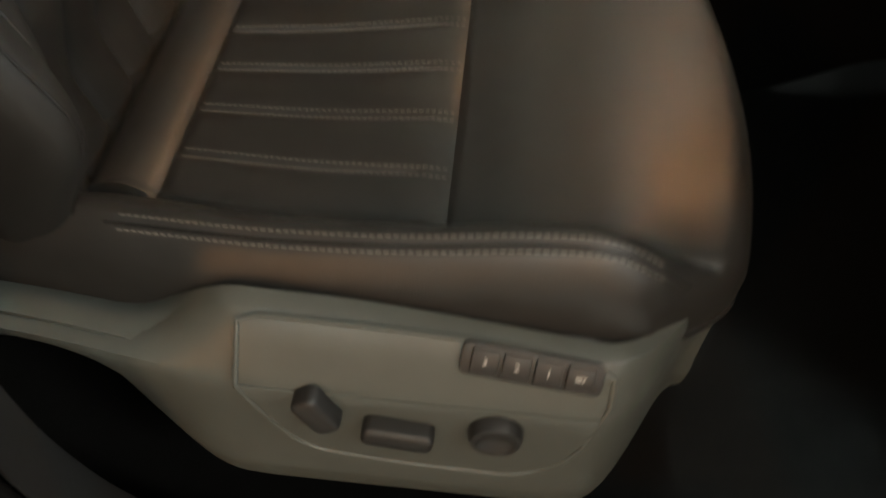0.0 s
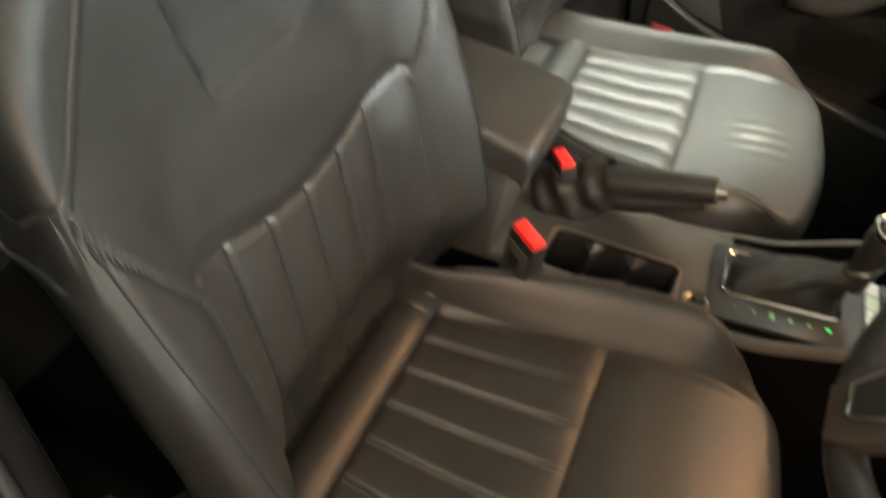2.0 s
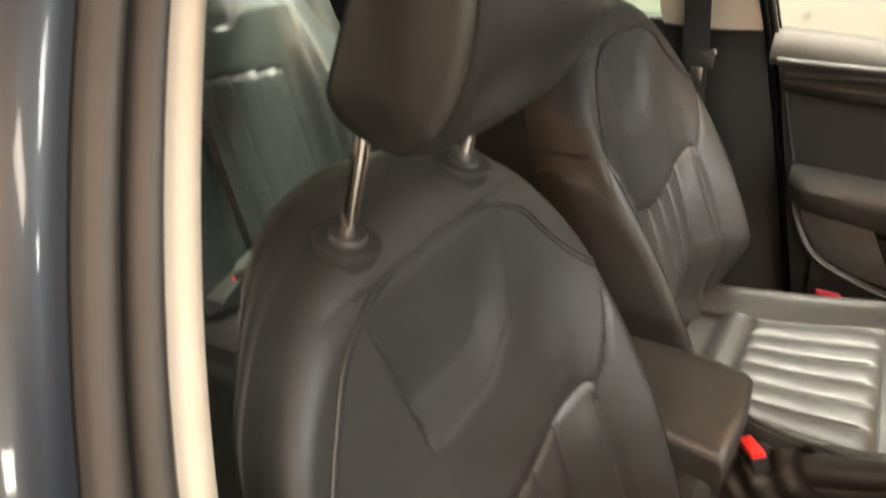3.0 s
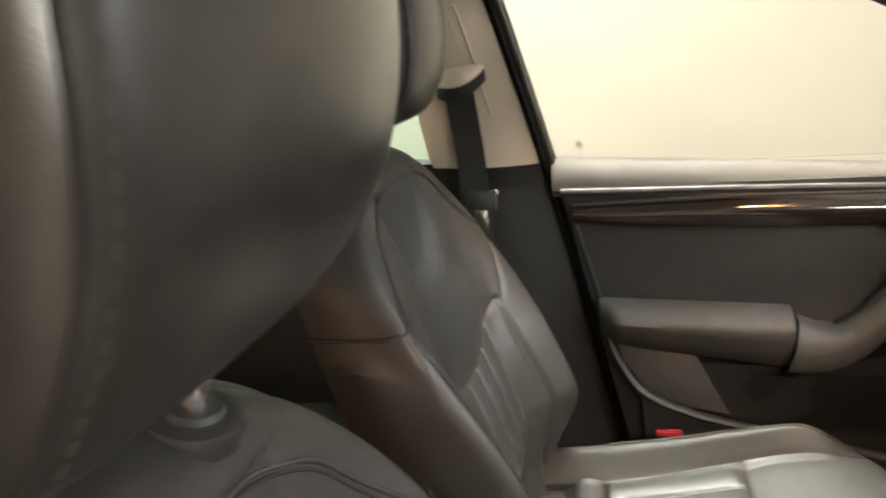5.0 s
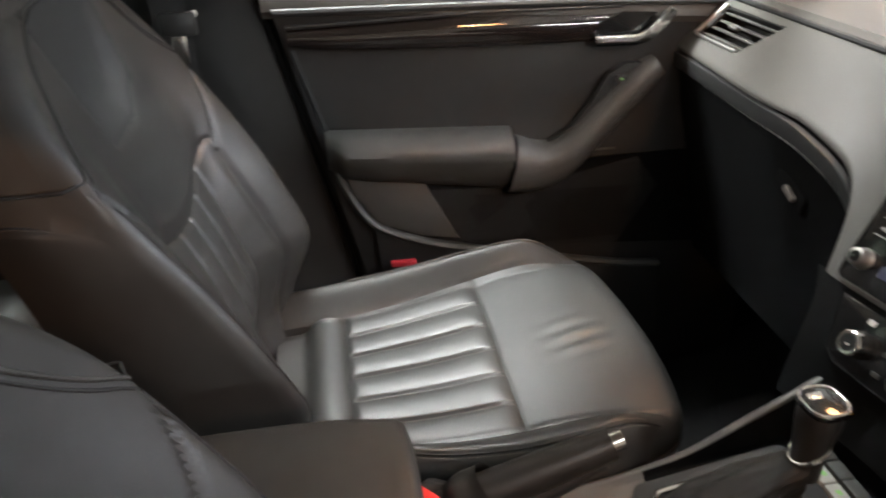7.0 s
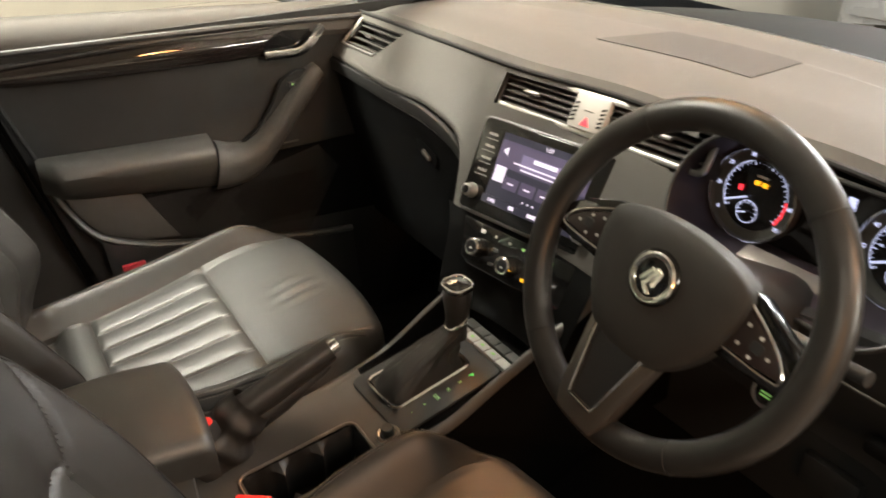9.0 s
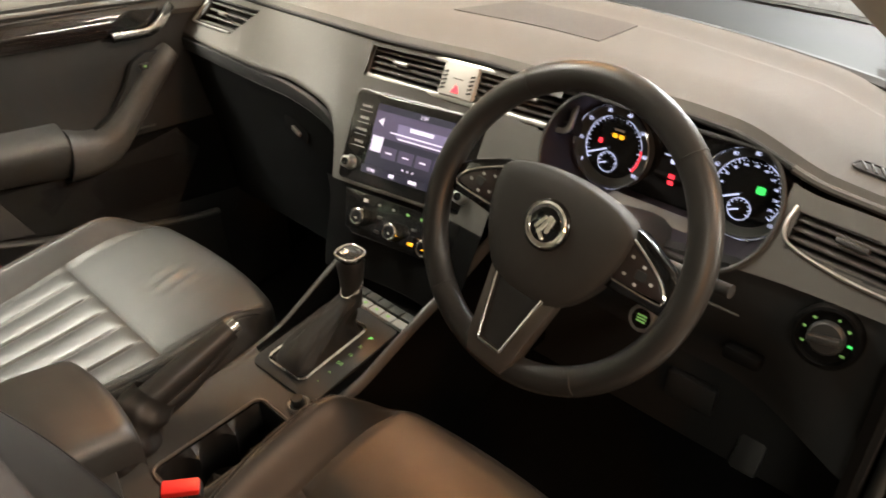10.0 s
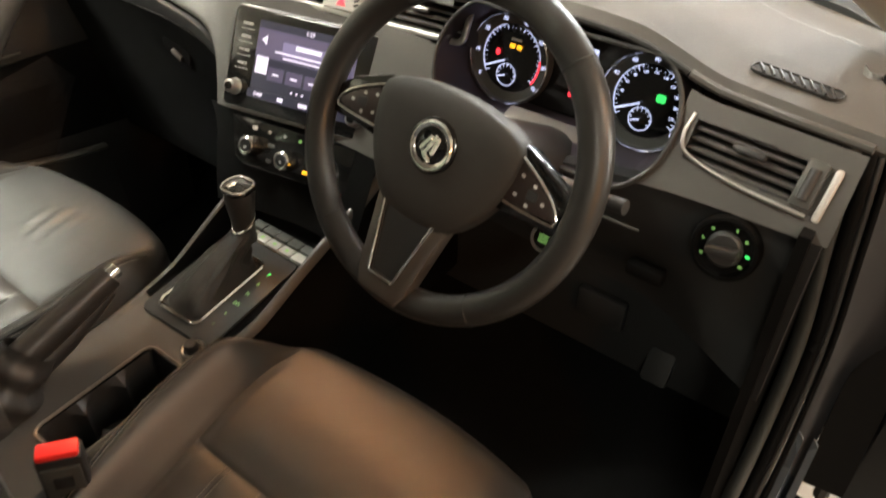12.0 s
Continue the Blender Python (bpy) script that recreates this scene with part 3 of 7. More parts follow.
part("lining", moved(slab(lambda y, z: (-0.055 + 0.015 * math.sin(9 * z), -y, z), span(0.03, 0.98, 12), span(0.27, 1.02, 20), (0.05, 0, 0)), DM), PLASTIC, od, "black door lining")
part("door_seal", moved(tube([(-0.03, 0.0, z) for z in span(0.27, 1.0, 10)], 0.012, 8), DM), RUBBER, od, "brown-grey rubber edge seal")
part("wiring_boot", tube(spline([(0.79, 0.93, 0.80), (0.83, 0.915, 0.79), (0.87, 0.93, 0.80)], 6), lambda t: 0.018 + 0.002 * math.sin(40 * t), 10), PLASTIC, od, "ribbed rubber wiring boot")

# windscreen, bonnet and view ahead
bn = thing("bonnet", "grey-blue painted bonnet beyond the windscreen", "bonnet")
part("bonnet_skin", slab(lambda x, y: (x, y, 0.985 - 0.16 * ((y - 1.25) / 1.0) ** 1.5 - 0.06 * (abs(x) / 0.72) ** 3 - 0.02), span(-0.75, 0.75, 24), span(1.25, 2.25, 20), (0, 0, -0.03)), BONNETPAINT, bn, "dusty grey-blue bonnet skin")
part("scuttle", slab(lambda x, v: (x, 1.19 - 0.42 * x * x + 0.012 + 0.10 * v, 0.972 - 0.01 * v), span(-0.74, 0.74, 20), [0, 0.5, 1], (0, 0, -0.02)), PLASTIC, bn, "black wiper scuttle")

# car parked ahead
rc = thing("parked_car", "silver hatchback with red lit tail lamps parked ahead", "car")
PX, PY = -1.0, 4.7
SIDE = [(0.02, 0.30), (0.0, 0.62), (0.06, 0.95), (0.30, 1.36), (0.62, 1.47), (1.7, 1.46), (2.45, 1.08), (3.5, 0.92), (3.85, 0.66), (3.88, 0.32)]


def car_body(s, v):
    """Ring over the car at a share s of its outline, v across its width."""
    k = s * (len(SIDE) - 1)
    i = min(int(k), len(SIDE) - 2)
    y, z = (SIDE[i][j] + (SIDE[i + 1][j] - SIDE[i][j]) * (k - i) for j in (0, 1))
    half = 0.86 - 0.22 * smooth(0.9, 1.48, z) - 0.10 * smooth(3.2, 3.9, y)
    return PX + half * v, PY + y, z - 0.05 * abs(v) ** 4


part("body_shell", slab(car_body, span(0, 1, 54), span(-1, 1, 16), (0, 0, -0.02)), SILVERPAINT, rc, "glossy silver body")
for sg in (-1, 1):
    part("body_side", slab(lambda a, b: (PX + sg * (0.85 - 0.215 * smooth(0.9, 1.48, 0.30 + b * (lerp(a, [(0, 0.9), (0.3, 1.36), (0.62, 1.46), (1.7, 1.45), (2.45, 1.07), (3.5, 0.91), (3.85, 0.66)]) - 0.30))), PY + 0.01 + a, 0.30 + b * (lerp(a, [(0, 0.9), (0.3, 1.36), (0.62, 1.46), (1.7, 1.45), (2.45, 1.07), (3.5, 0.91), (3.85, 0.66)]) - 0.34)), span(0, 3.85, 30), span(0, 1, 10), (-sg * 0.02, 0, 0)), SILVERPAINT, rc)
    part("tail_lamp", box(0.26, 0.06, 0.20, 0.02, (PX + sg * 0.66, PY + 0.02, 0.90)), REDGLOW, rc, "lit red tail lamp")
    for wy in (0.72, 3.15):
        wh = part("wheel", moved(lathe([(0.0, 0.09), (0.20, 0.09), (0.29, 0.10), (0.31, 0.06), (0.31, -0.06), (0.29, -0.10), (0.0, -0.10)], 28), Matrix.Translation((PX + sg * 0.76, PY + wy, 0.31)) @ pose(0, 0, 0, 0, sg * 90)), RUBBER, rc, "black tyre")
        part("rim", moved(lathe([(0.0, 0.105), (0.05, 0.11), (0.18, 0.10), (0.20, 0.092), (0, 0.09)], 24), Matrix.Translation((PX + sg * 0.76, PY + wy, 0.31)) @ pose(0, 0, 0, 0, sg * 90)), SATIN, wh)
    part("side_window", slab(lambda a, b: (PX + sg * (0.862 - 0.215 * smooth(0.9, 1.48, 0.98 + 0.36 * b)), PY + 0.45 + a * (1.75 - 0.55 * b) + 0.10 * b, 0.98 + 0.36 * b), span(0, 1, 10), span(0, 1, 6), (sg * 0.004, 0, 0)), GLOSS, rc, "dark side glass")
part("rear_window", slab(lambda a, b: (PX + (0.60 - 0.08 * b) * (2 * a - 1), PY + 0.075 + 0.215 * b, 1.00 + 0.32 * b), span(0, 1, 8), span(0, 1, 6), (0, -0.012, 0.006)), GLOSS, rc, "dark rear glass")
part("number_plate", box(0.50, 0.01, 0.11, 0.004, (PX, PY - 0.006, 0.62)), SILVERPLASTIC, rc)
part("plate_bar", box(0.36, 0.004, 0.05, 0.001, (PX, PY - 0.013, 0.62)), VOID, rc)
part("rear_bumper", box(1.62, 0.12, 0.24, 0.05, (PX, PY - 0.01, 0.42)), SILVERPAINT, rc, "silver rear bumper")

# outer skin of the car
cb = thing("car_body", "grey-blue estate car body with its driver door open", "car body", kind="structure")
part("roof_skin", slab(lambda x, y: (x, y, 1.492 - 0.30 * (abs(x) / 0.9) ** 3 - 0.09 * smooth(0.25, 0.75, y) ** 1.5 - 0.05 * smooth(-1.2, -1.7, y)), span(-0.56, 0.56, 20), span(-1.66, 0.46, 24), (0, 0, -0.012)), PAINT, cb, "grey-blue roof skin")
for sg in (-1, 1):
    part("front_wing", slab(lambda a, v: (sg * (0.775 + 0.09 * math.sin(math.pi * (0.15 + 0.85 * v)) - 0.10 * smooth(0.7, 1.0, a)), 1.02 + 1.22 * a, max(0.28, 0.30 + 0.36 * math.sin(math.pi * min(1, max(0, (a - 0.25) / 0.55)))) * (1 - v) + (0.955 - 0.19 * a * a) * v), span(0, 1, 30), span(0, 1, 12), (-sg * 0.015, 0, 0)), PAINT, cb, "grey-blue front wing")
    part("rear_wing", slab(lambda a, v: (sg * (0.775 + 0.08 * math.sin(math.pi * (0.15 + 0.85 * v))), -1.72 + 0.72 * a, max(0.28, 0.30 + 0.36 * math.sin(math.pi * min(1, max(0, (a - 0.05) / 0.8)))) * (1 - v) + 1.02 * v), span(0, 1, 24), span(0, 1, 12), (-sg * 0.015, 0, 0)), PAINT, cb, "grey-blue rear wing")
    part("rear_door_skin", slab(lambda a, v: (sg * (0.79 + 0.07 * math.sin(math.pi * (0.15 + 0.85 * v))), -1.0 + 0.88 * a, 0.27 + 0.76 * v), span(0, 1, 12), span(0, 1, 12), (-sg * 0.012, 0, 0)), PAINT, cb, "grey-blue rear door skin")
    for wy in (1.62, -1.36):
        wh = part("wheel", moved(lathe([(0.0, 0.09), (0.20, 0.09), (0.29, 0.10), (0.31, 0.06), (0.31, -0.06), (0.29, -0.10), (0.0, -0.10)], 28), Matrix.Translation((sg * 0.76, wy, 0.31)) @ pose(0, 0, 0, 0, sg * 90)), RUBBER, cb, "black tyre")
        part("rim", moved(lathe([(0.0, 0.105), (0.05, 0.11), (0.18, 0.10), (0.20, 0.092), (0, 0.09)], 24), Matrix.Translation((sg * 0.76, wy, 0.31)) @ pose(0, 0, 0, 0, sg * 90)), SATIN, wh, "silver wheel rim")
part("door_skin", slab(lambda a, v: (-(0.79 + 0.07 * math.sin(math.pi * (0.15 + 0.85 * v))), -0.10 + 1.10 * a, 0.27 + 0.72 * v), span(0, 1, 12), span(0, 1, 12), (0.012, 0, 0)), PAINT, cb, "grey-blue passenger door skin")
part("front_bumper", slab(lambda a, v: (0.80 * (2 * a - 1), 2.36 - 0.22 * abs(2 * a - 1) ** 3 - 0.10 * v * v, 0.24 + 0.56 * v), span(0, 1, 24), span(0, 1, 10), (0, -0.03, 0)), PAINT, cb, "grey-blue front bumper")
part("rear_hatch", slab(lambda a, v: (0.74 * (2 * a - 1) * (1 - 0.22 * smooth(0.5, 1, v)), -1.74 + 0.16 * smooth(0.45, 1, v) + 0.06 * abs(2 * a - 1) ** 3, 0.28 + 1.14 * v), span(0, 1, 20), span(0, 1, 20), (0, 0.03, 0)), PAINT, cb, "grey-blue hatch")

# ---- passenger door ----
pd = thing("passenger_door", "closed passenger door with dark lining and gloss strip", "car door")


def door_x(y, z):
    return -0.700 + 0.012 * smooth(0.80, 0.70, z) + 0.010 * smooth(0.90, 0.98, z)


def door_skin(a, v):
    z = 0.18 + v * 0.81
    y0 = pillar_y(z) + 0.012
    y = y0 + a * (0.86 - y0)
    return door_x(y, z), y, z


part("lining", slab(door_skin, span(0, 1, 40), span(0, 1, 50), (-0.03, 0, 0)), DOORLINING, pd, "black grained door lining")


# Sheet over the lower door, near-black for the shade under the armrest.
def lower_door_shade(a, b):
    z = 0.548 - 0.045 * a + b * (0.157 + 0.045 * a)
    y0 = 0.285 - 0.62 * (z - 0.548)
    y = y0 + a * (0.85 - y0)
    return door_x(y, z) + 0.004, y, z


part("lower_door_shade", slab(lower_door_shade, span(0, 1, 24), span(0, 1, 12), (-0.010, 0, 0)), SHADEPLASTIC, pd, "dark lower panel under the armrest")


def sill_top(a, v):
    """Padded window ledge."""
    y = -0.030 + a * 0.90
    zt = 1.040 - 0.055 * a
    ang = v * math.pi * 0.5
    return -0.742 + 0.052 * math.sin(ang) + 0.004, y, zt - 0.052 * (1 - math.cos(ang)) - 0.002


part("window_ledge", slab(sill_top, span(0, 1, 40), span(0, 1, 12), (-0.01, 0, -0.012)), SOFT, pd, "soft grey window ledge")
part("ledge_lip", tube([(-0.684, y, lerp(y, [(-0.03, 0.984), (0.4, 0.978), (0.86, 0.962)])) for y in span(-0.015, 0.84, 30)], 0.006, 8), PLASTIC, pd)


def decor(a, v):
    """Convex strip, fuller towards its middle."""
    y = 0.004 + a * 0.586
    hi = lerp(y, [(0.004, 0.957), (0.30, 0.964), (0.545, 0.962), (0.59, 0.951)])
    lo = lerp(y, [(0.004, 0.929), (0.06, 0.922), (0.25, 0.914), (0.50, 0.910), (0.55, 0.915), (0.59, 0.944)])
    return -0.692 + 0.011 * (1 - (2 * v - 1) ** 2), y, lo + v * (hi - lo)


part("gloss_strip", slab(decor, span(0, 1, 50), span(0, 1, 14), (-0.006, 0, 0)), WOOD, pd, "dark gloss decor strip")
part("strip_border", tube([(-0.688, y, z) for y, z in [(0.002, 0.960), (0.30, 0.968), (0.545, 0.966)]], 0.004, 8), PLASTIC, pd)
part("handle_cup", moved(prism([(0.50, 0.918), (0.58, 0.918), (0.605, 0.954), (0.545, 0.958), (0.505, 0.940)], 0.004, 0.001, 1, "yz"), Matrix.Translation((-0.6845, 0, 0))), GLOSS, pd, "dark handle recess")
part("door_handle", tube(spline([(-0.676, 0.500, 0.9135), (-0.672, 0.545, 0.9135), (-0.668, 0.578, 0.917), (-0.668, 0.605, 0.937), (-0.674, 0.628, 0.958)], 6), closed=False, section=[(0.003, -0.0085), (0.005, 0), (0.003, 0.0085), (-0.003, 0.0085), (-0.003, -0.0085)]), CHROME, pd, "bent satin chrome door handle")
# armrest with the rising grab handle
ARM_SECTION = [(-0.692, 0.022), (-0.676, 0.021), (-0.655, 0.012), (-0.643, 0.000), (-0.639, -0.012), (-0.643, -0.026), (-0.656, -0.050), (-0.672, -0.074), (-0.692, -0.088)]


def arm_pad(a, k):
    """Armrest: a ledge sloping out to a rounded nose, then falling back to the door; lower towards the front."""
    y = 0.046 + a * 0.316
    x, dz = ARM_SECTION[int(k)]
    tall = lerp(a, [(0, 0.55), (0.12, 0.80), (0.5, 0.95), (1, 1.12)])
    out = smooth(-0.02, 0.10, a)
    return -0.692 + (x + 0.692) * (0.35 + 0.65 * out), y, 0.768 - 0.016 * a + dz * (tall if dz < 0 else 1.0)


part("armrest", sheet(arm_pad, span(0, 1, 30), range(9)), DOORGREY, pd, "padded door armrest")
part("armrest_cap", sheet(lambda a, k: (-0.692 + (arm_pad(0, k)[0] + 0.692) * a, 0.0462, arm_pad(0, k)[2]), [0, 0.5, 1], range(9)), DOORGREY, pd)
part("armrest_seam", tube([arm_pad(1.002, k) for k in range(9)], 0.0011, 6), VOID, pd, "dark seam between armrest and handle")

GRAB = [(0.362, -0.640, 0.706), (0.395, -0.642, 0.700), (0.430, -0.646, 0.702), (0.462, -0.650, 0.718), (0.500, -0.654, 0.752), (0.545, -0.656, 0.800), (0.590, -0.658, 0.846), (0.618, -0.668, 0.866)]


def grab(a, k):
    """Handle section swept from the armrest's end up towards the dashboard."""
    line = spline(GRAB, 6)
    i = min(int(a * (len(line) - 1) + 0.5), len(line) - 1)
    p, q = line[max(0, i - 1)], line[min(len(line) - 1, i + 1)]
    d = Vector((q.x - p.x, q.z - p.z)).normalized()
    c = line[i]
    half = lerp(a, [(0, 0.052), (0.3, 0.042), (0.6, 0.029), (0.9, 0.024), (1, 0.020)])
    ang = math.pi * k
    w, out = half * math.cos(ang), max(0.0, math.sin(ang)) ** 0.7
    return -0.692 + (c.y + 0.692) * out, c.x - d.y * w, c.z + d.x * w


part("grab_handle", sheet(grab, span(0, 1, 42), span(0, 1, 16)), DOORGREY, pd, "sweeping grab handle")
part("grab_end", sheet(lambda a, k: tuple(Vector(grab(1.0, k)).lerp(Vector((-0.692, 0.620, 0.866)), a)), [0, 0.5, 1], span(0, 1, 16)), DOORGREY, pd)
part("switch_pod", moved(prism([(0.420, 0.738), (0.470, 0.768), (0.505, 0.812), (0.528, 0.856), (0.560, 0.874), (0.606, 0.872), (0.596, 0.845), (0.540, 0.780), (0.480, 0.722)], 0.012, 0.003, 2, "yz"), Matrix.Translation((-0.690, 0, 0))), VOID, pd, "black window switch recess")
part("window_switch", box(0.006, 0.018, 0.012, 0.002, (-0.661, 0.545, 0.853)), PLASTIC, pd)
part("switch_light", box(0.002, 0.004, 0.003, 0, (-0.6575, 0.545, 0.853)), GREENDIM, pd, "tiny green switch light")
part("panel_groove", tube([(-0.690, 0.008, 0.925), (-0.690, 0.030, 0.85), (-0.690, 0.050, 0.782)], 0.004, 8), VOID, pd)
part("lower_panel", moved(prism([(0.066, 0.742), (0.128, 0.700), (0.205, 0.694), (0.234, 0.636), (0.270, 0.568), (0.20, 0.580), (0.125, 0.612), (0.086, 0.672)][::-1], 0.008, 0.002, 2, "yz"), Matrix.Translation((-0.688, 0, 0))), DOORGREY, pd, "grey raised panel beside the pocket")
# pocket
# Flat near-black sheet stands in for the shade inside the pocket.
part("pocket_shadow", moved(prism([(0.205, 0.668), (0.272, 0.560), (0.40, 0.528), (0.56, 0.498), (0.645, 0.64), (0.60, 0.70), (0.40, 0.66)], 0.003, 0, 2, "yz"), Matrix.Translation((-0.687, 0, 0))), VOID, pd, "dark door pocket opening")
lip = spline([(-0.690, 0.058, 0.735), (-0.684, 0.075, 0.680), (-0.680, 0.118, 0.612), (-0.672, 0.20, 0.575), (-0.664, 0.285, 0.556), (-0.660, 0.42, 0.527), (-0.662, 0.565, 0.495), (-0.672, 0.66, 0.478)], 8)
part("pocket_lip", tube(lip, closed=False, section=[(0.010 * math.cos(a), 0.007 * math.sin(a)) for a in span(0, 2 * math.pi, 12)[:-1]]), GREYPLASTIC, pd, "raised pocket lip")
part("pocket_wall", sheet(lambda a, v: (lip[int(a)].x - 0.01 * v + 0.006, lip[int(a)].y + 0.02 * v, lip[int(a)].z - v * (lip[int(a)].z - 0.30)), range(16, 57), span(0, 1, 4)), PLASTIC, pd)
part("reflector_slot", box(0.003, 0.035, 0.004, 0.001, (-0.664, 0.530, 0.728)), GREYPLASTIC, pd)
part("window_frame", tube([(-flank(z) - 0.010, pillar_y(z) + 0.008, z) for z in span(1.03, 1.385, 16)], 0.006, 8), PLASTIC, pd, "black window frame")
BEAM = [(-0.545, -0.10, 1.378), (-0.560, 0.10, 1.358), (-0.585, 0.307, 1.312), (-0.598, 0.40, 1.274), (-0.612, 0.50, 1.223), (-0.632, 0.60, 1.160), (-0.665, 0.75, 1.072), (-0.70, 0.86, 1.005)]
part("window_frame", tube(spline(BEAM, 6), 0.006, 8), PLASTIC, pd)
part("mirror_sail", moved(prism([(0.72, 0.985), (0.90, 0.975), (0.90, 1.02), (0.80, 1.075)], 0.02, 0.004, 2, "yz"), Matrix.Translation((-0.722, 0, 0))), PLASTIC, pd, "black mirror corner cover")
wm = thing("door_mirror", "door mirror outside the passenger window", "door mirror")
MM = Matrix.Translation((-0.965, 0.672, 1.030)) @ pose(0, 0, 0, 0, 0, 24) @ Matrix.Scale(1.08, 4)
MO = [(p.x, p.y) for p in spline([(-0.095, 0.030, 0), (-0.080, 0.058, 0), (0.0, 0.068, 0), (0.085, 0.066, 0), (0.098, 0.03, 0), (0.080, -0.045, 0), (0.030, -0.068, 0), (-0.060, -0.052, 0), (-0.092, -0.02, 0), (-0.095, 0.030, 0)], 5)][:-1]
part("mirror_shell", moved(prism(MO, -0.09, 0, 2, "xz"), MM), PAINT, wm, "grey-blue mirror housing")
part("mirror_rim", moved(tube([(a, -0.004, b) for a, b in MO], 0.007, 8, closed=True, up=(0, 1, 0)), MM), PLASTIC, wm)
part("mirror_glass", moved(prism([(a * 0.95, b * 0.94) for a, b in MO], 0.003, 0, 2, "xz"), MM @ pose(0, -0.004, 0)), MIRROR, wm, "clean mirror glass")
part("mirror_foot", box(0.16, 0.05, 0.05, 0.015, (-0.82, 0.775, 0.985)), PLASTIC, wm)

# ---- dashboard ----
def dash_rear(x):
    return lerp(x, [(-0.74, 0.733), (-0.6, 0.737), (-0.4, 0.740), (-0.18, 0.743), (0.05, 0.773), (0.2, 0.765), (0.36, 0.752), (0.52, 0.755), (0.74, 0.735)])


def dash_dip(x):
    """The fall of the dashboard's edge beside the instrument hood."""
    return 0.022 * smooth(0.44, 0.57, x)


def dash_lift(x):
    """The hood over the instruments."""
    return 0.022 * math.exp(-(((x - 0.36) / 0.17) ** 2))


def face_slope(x):
    return lerp(x, [(-0.74, 0.87), (-0.45, 0.85), (-0.3, 0.70), (-0.2, 0.52), (0.15, 0.50), (0.5, 0.62), (0.74, 0.66)])


def face_y(x, z):
    return dash_rear(x) - 0.004 - face_slope(x) * (0.975 - z)


def face_low(x):
    return lerp(x, [(-0.74, 0.886), (-0.60, 0.881), (-0.45, 0.876), (-0.36, 0.875), (-0.30, 0.867), (-0.26, 0.856), (-0.235, 0.842), (-0.212, 0.815), (-0.190, 0.775), (-0.172, 0.73), (-0.155, 0.65), (-0.14, 0.62)])


def wind_y(x):
    return 1.19 - 0.42 * x * x


def on_face(x, z, proud=0.0):
    """A frame on the dashboard's face: x to the right, y up the face, z towards the cabin."""
    e = 0.01
    p = Vector((x, face_y(x, z), z))
    du = Vector((2 * e, face_y(x + e, z) - face_y(x - e, z), 0)).normalized()
    dv = Vector((0, face_y(x, z + e) - face_y(x, z - e), 2 * e)).normalized()
    n = du.cross(dv).normalized()
    dv = n.cross(du)
    return Matrix.Translation(p + n * proud) @ Matrix((du, dv, n)).transposed().to_4x4()


dash = thing("dashboard", "dark grey dashboard with soft pad, vents and fascia", "dashboard")


def pad(x, v):
    yr, yw = dash_rear(x), wind_y(x)
    y = yr + v * (yw - yr)
    z = 0.982 + dash_lift(x) * (1 - smooth(0.0, 0.75, v)) + 0.012 * smooth(0, 0.35, v) * (1 - smooth(-0.1, 0.74, abs(x)) * 0.4)
    z -= 0.012 * (1 - smooth(0.0, 0.035, v)) + 0.006 * smooth(0.74, 0.77, v) * (1 - smooth(0.80, 0.99, v))
    z -= 0.020 * smooth(0.60, 0.74, abs(x)) * (x < 0) + dash_dip(x) * (1 - 0.4 * v)
    return x, y, z


part("upper_pad", slab(pad, span(-0.74, 0.74, 120), span(0, 1, 60), (0, 0.004, -0.006)), SOFT, dash, "soft grained dashboard top")
part("speaker_cover", slab(lambda a, b: (lambda p: (p[0], p[1], p[2] + 0.0014))(pad(-0.17 + a * (0.30 - 0.05 * b) + 0.04 * b, 0.40 + 0.33 * b)), span(0, 1, 20), span(0, 1, 10), (0, 0, -0.006)), COVERGREY, dash, "flat trapezoid speaker cover")
part("demister_strip", slab(lambda x, b: (x, wind_y(x) - 0.002 + 0.02 * b, 0.985 - 0.020 * smooth(0.60, 0.74, abs(x)) + 0.004 * b), span(-0.72, 0.72, 40), [0, 1], (0, 0, -0.02)), VOID, dash)

HOLES = [(-0.185, 0.205, 0.915, 0.962), (0.548, 0.690, 0.893, 0.931)]
DIALS = ((0.258, 0.893), (0.461, 0.893))


def in_hole(c):
    if 0.914 < c.z < 0.961 and -0.672 < c.x < -0.503 - 1.05 * (0.961 - c.z):
        return 8
    if 0.190 < c.x < 0.529 and c.z > 0.911 or 0.258 < c.x < 0.461 and abs(c.z - 0.911) < 0.072 or any(math.hypot(c.x - x, c.z - z - 0.018) < 0.072 for x, z in DIALS):
        return 9
    return next((k for k, (x0, x1, z0, z1) in enumerate(HOLES) if x0 < c.x < x1 and z0 < c.z < z1), None)


def fascia(x, v):
    lo = max(face_low(x), 0.752)
    z = lo + v * (0.972 - lo)
    q = max(0.0, 0.014 - (z - lo)) / 0.014
    return x, face_y(x, z) + 0.011 * (1 - math.sqrt(max(0.0, 1 - q * q))) * smooth(-0.17, -0.24, x), z


cut = split(sheet(fascia, span(-0.738, 0.14, 220), span(0, 1, 90)), lambda c: "hole" if in_hole(c) is not None else "face")
for k, piece in enumerate(islands(cut["face"])):
    part("fascia" if k == 0 else "fascia_strip", piece, FASCIA, dash, "satin dark grey fascia panel" if k == 0 else "")


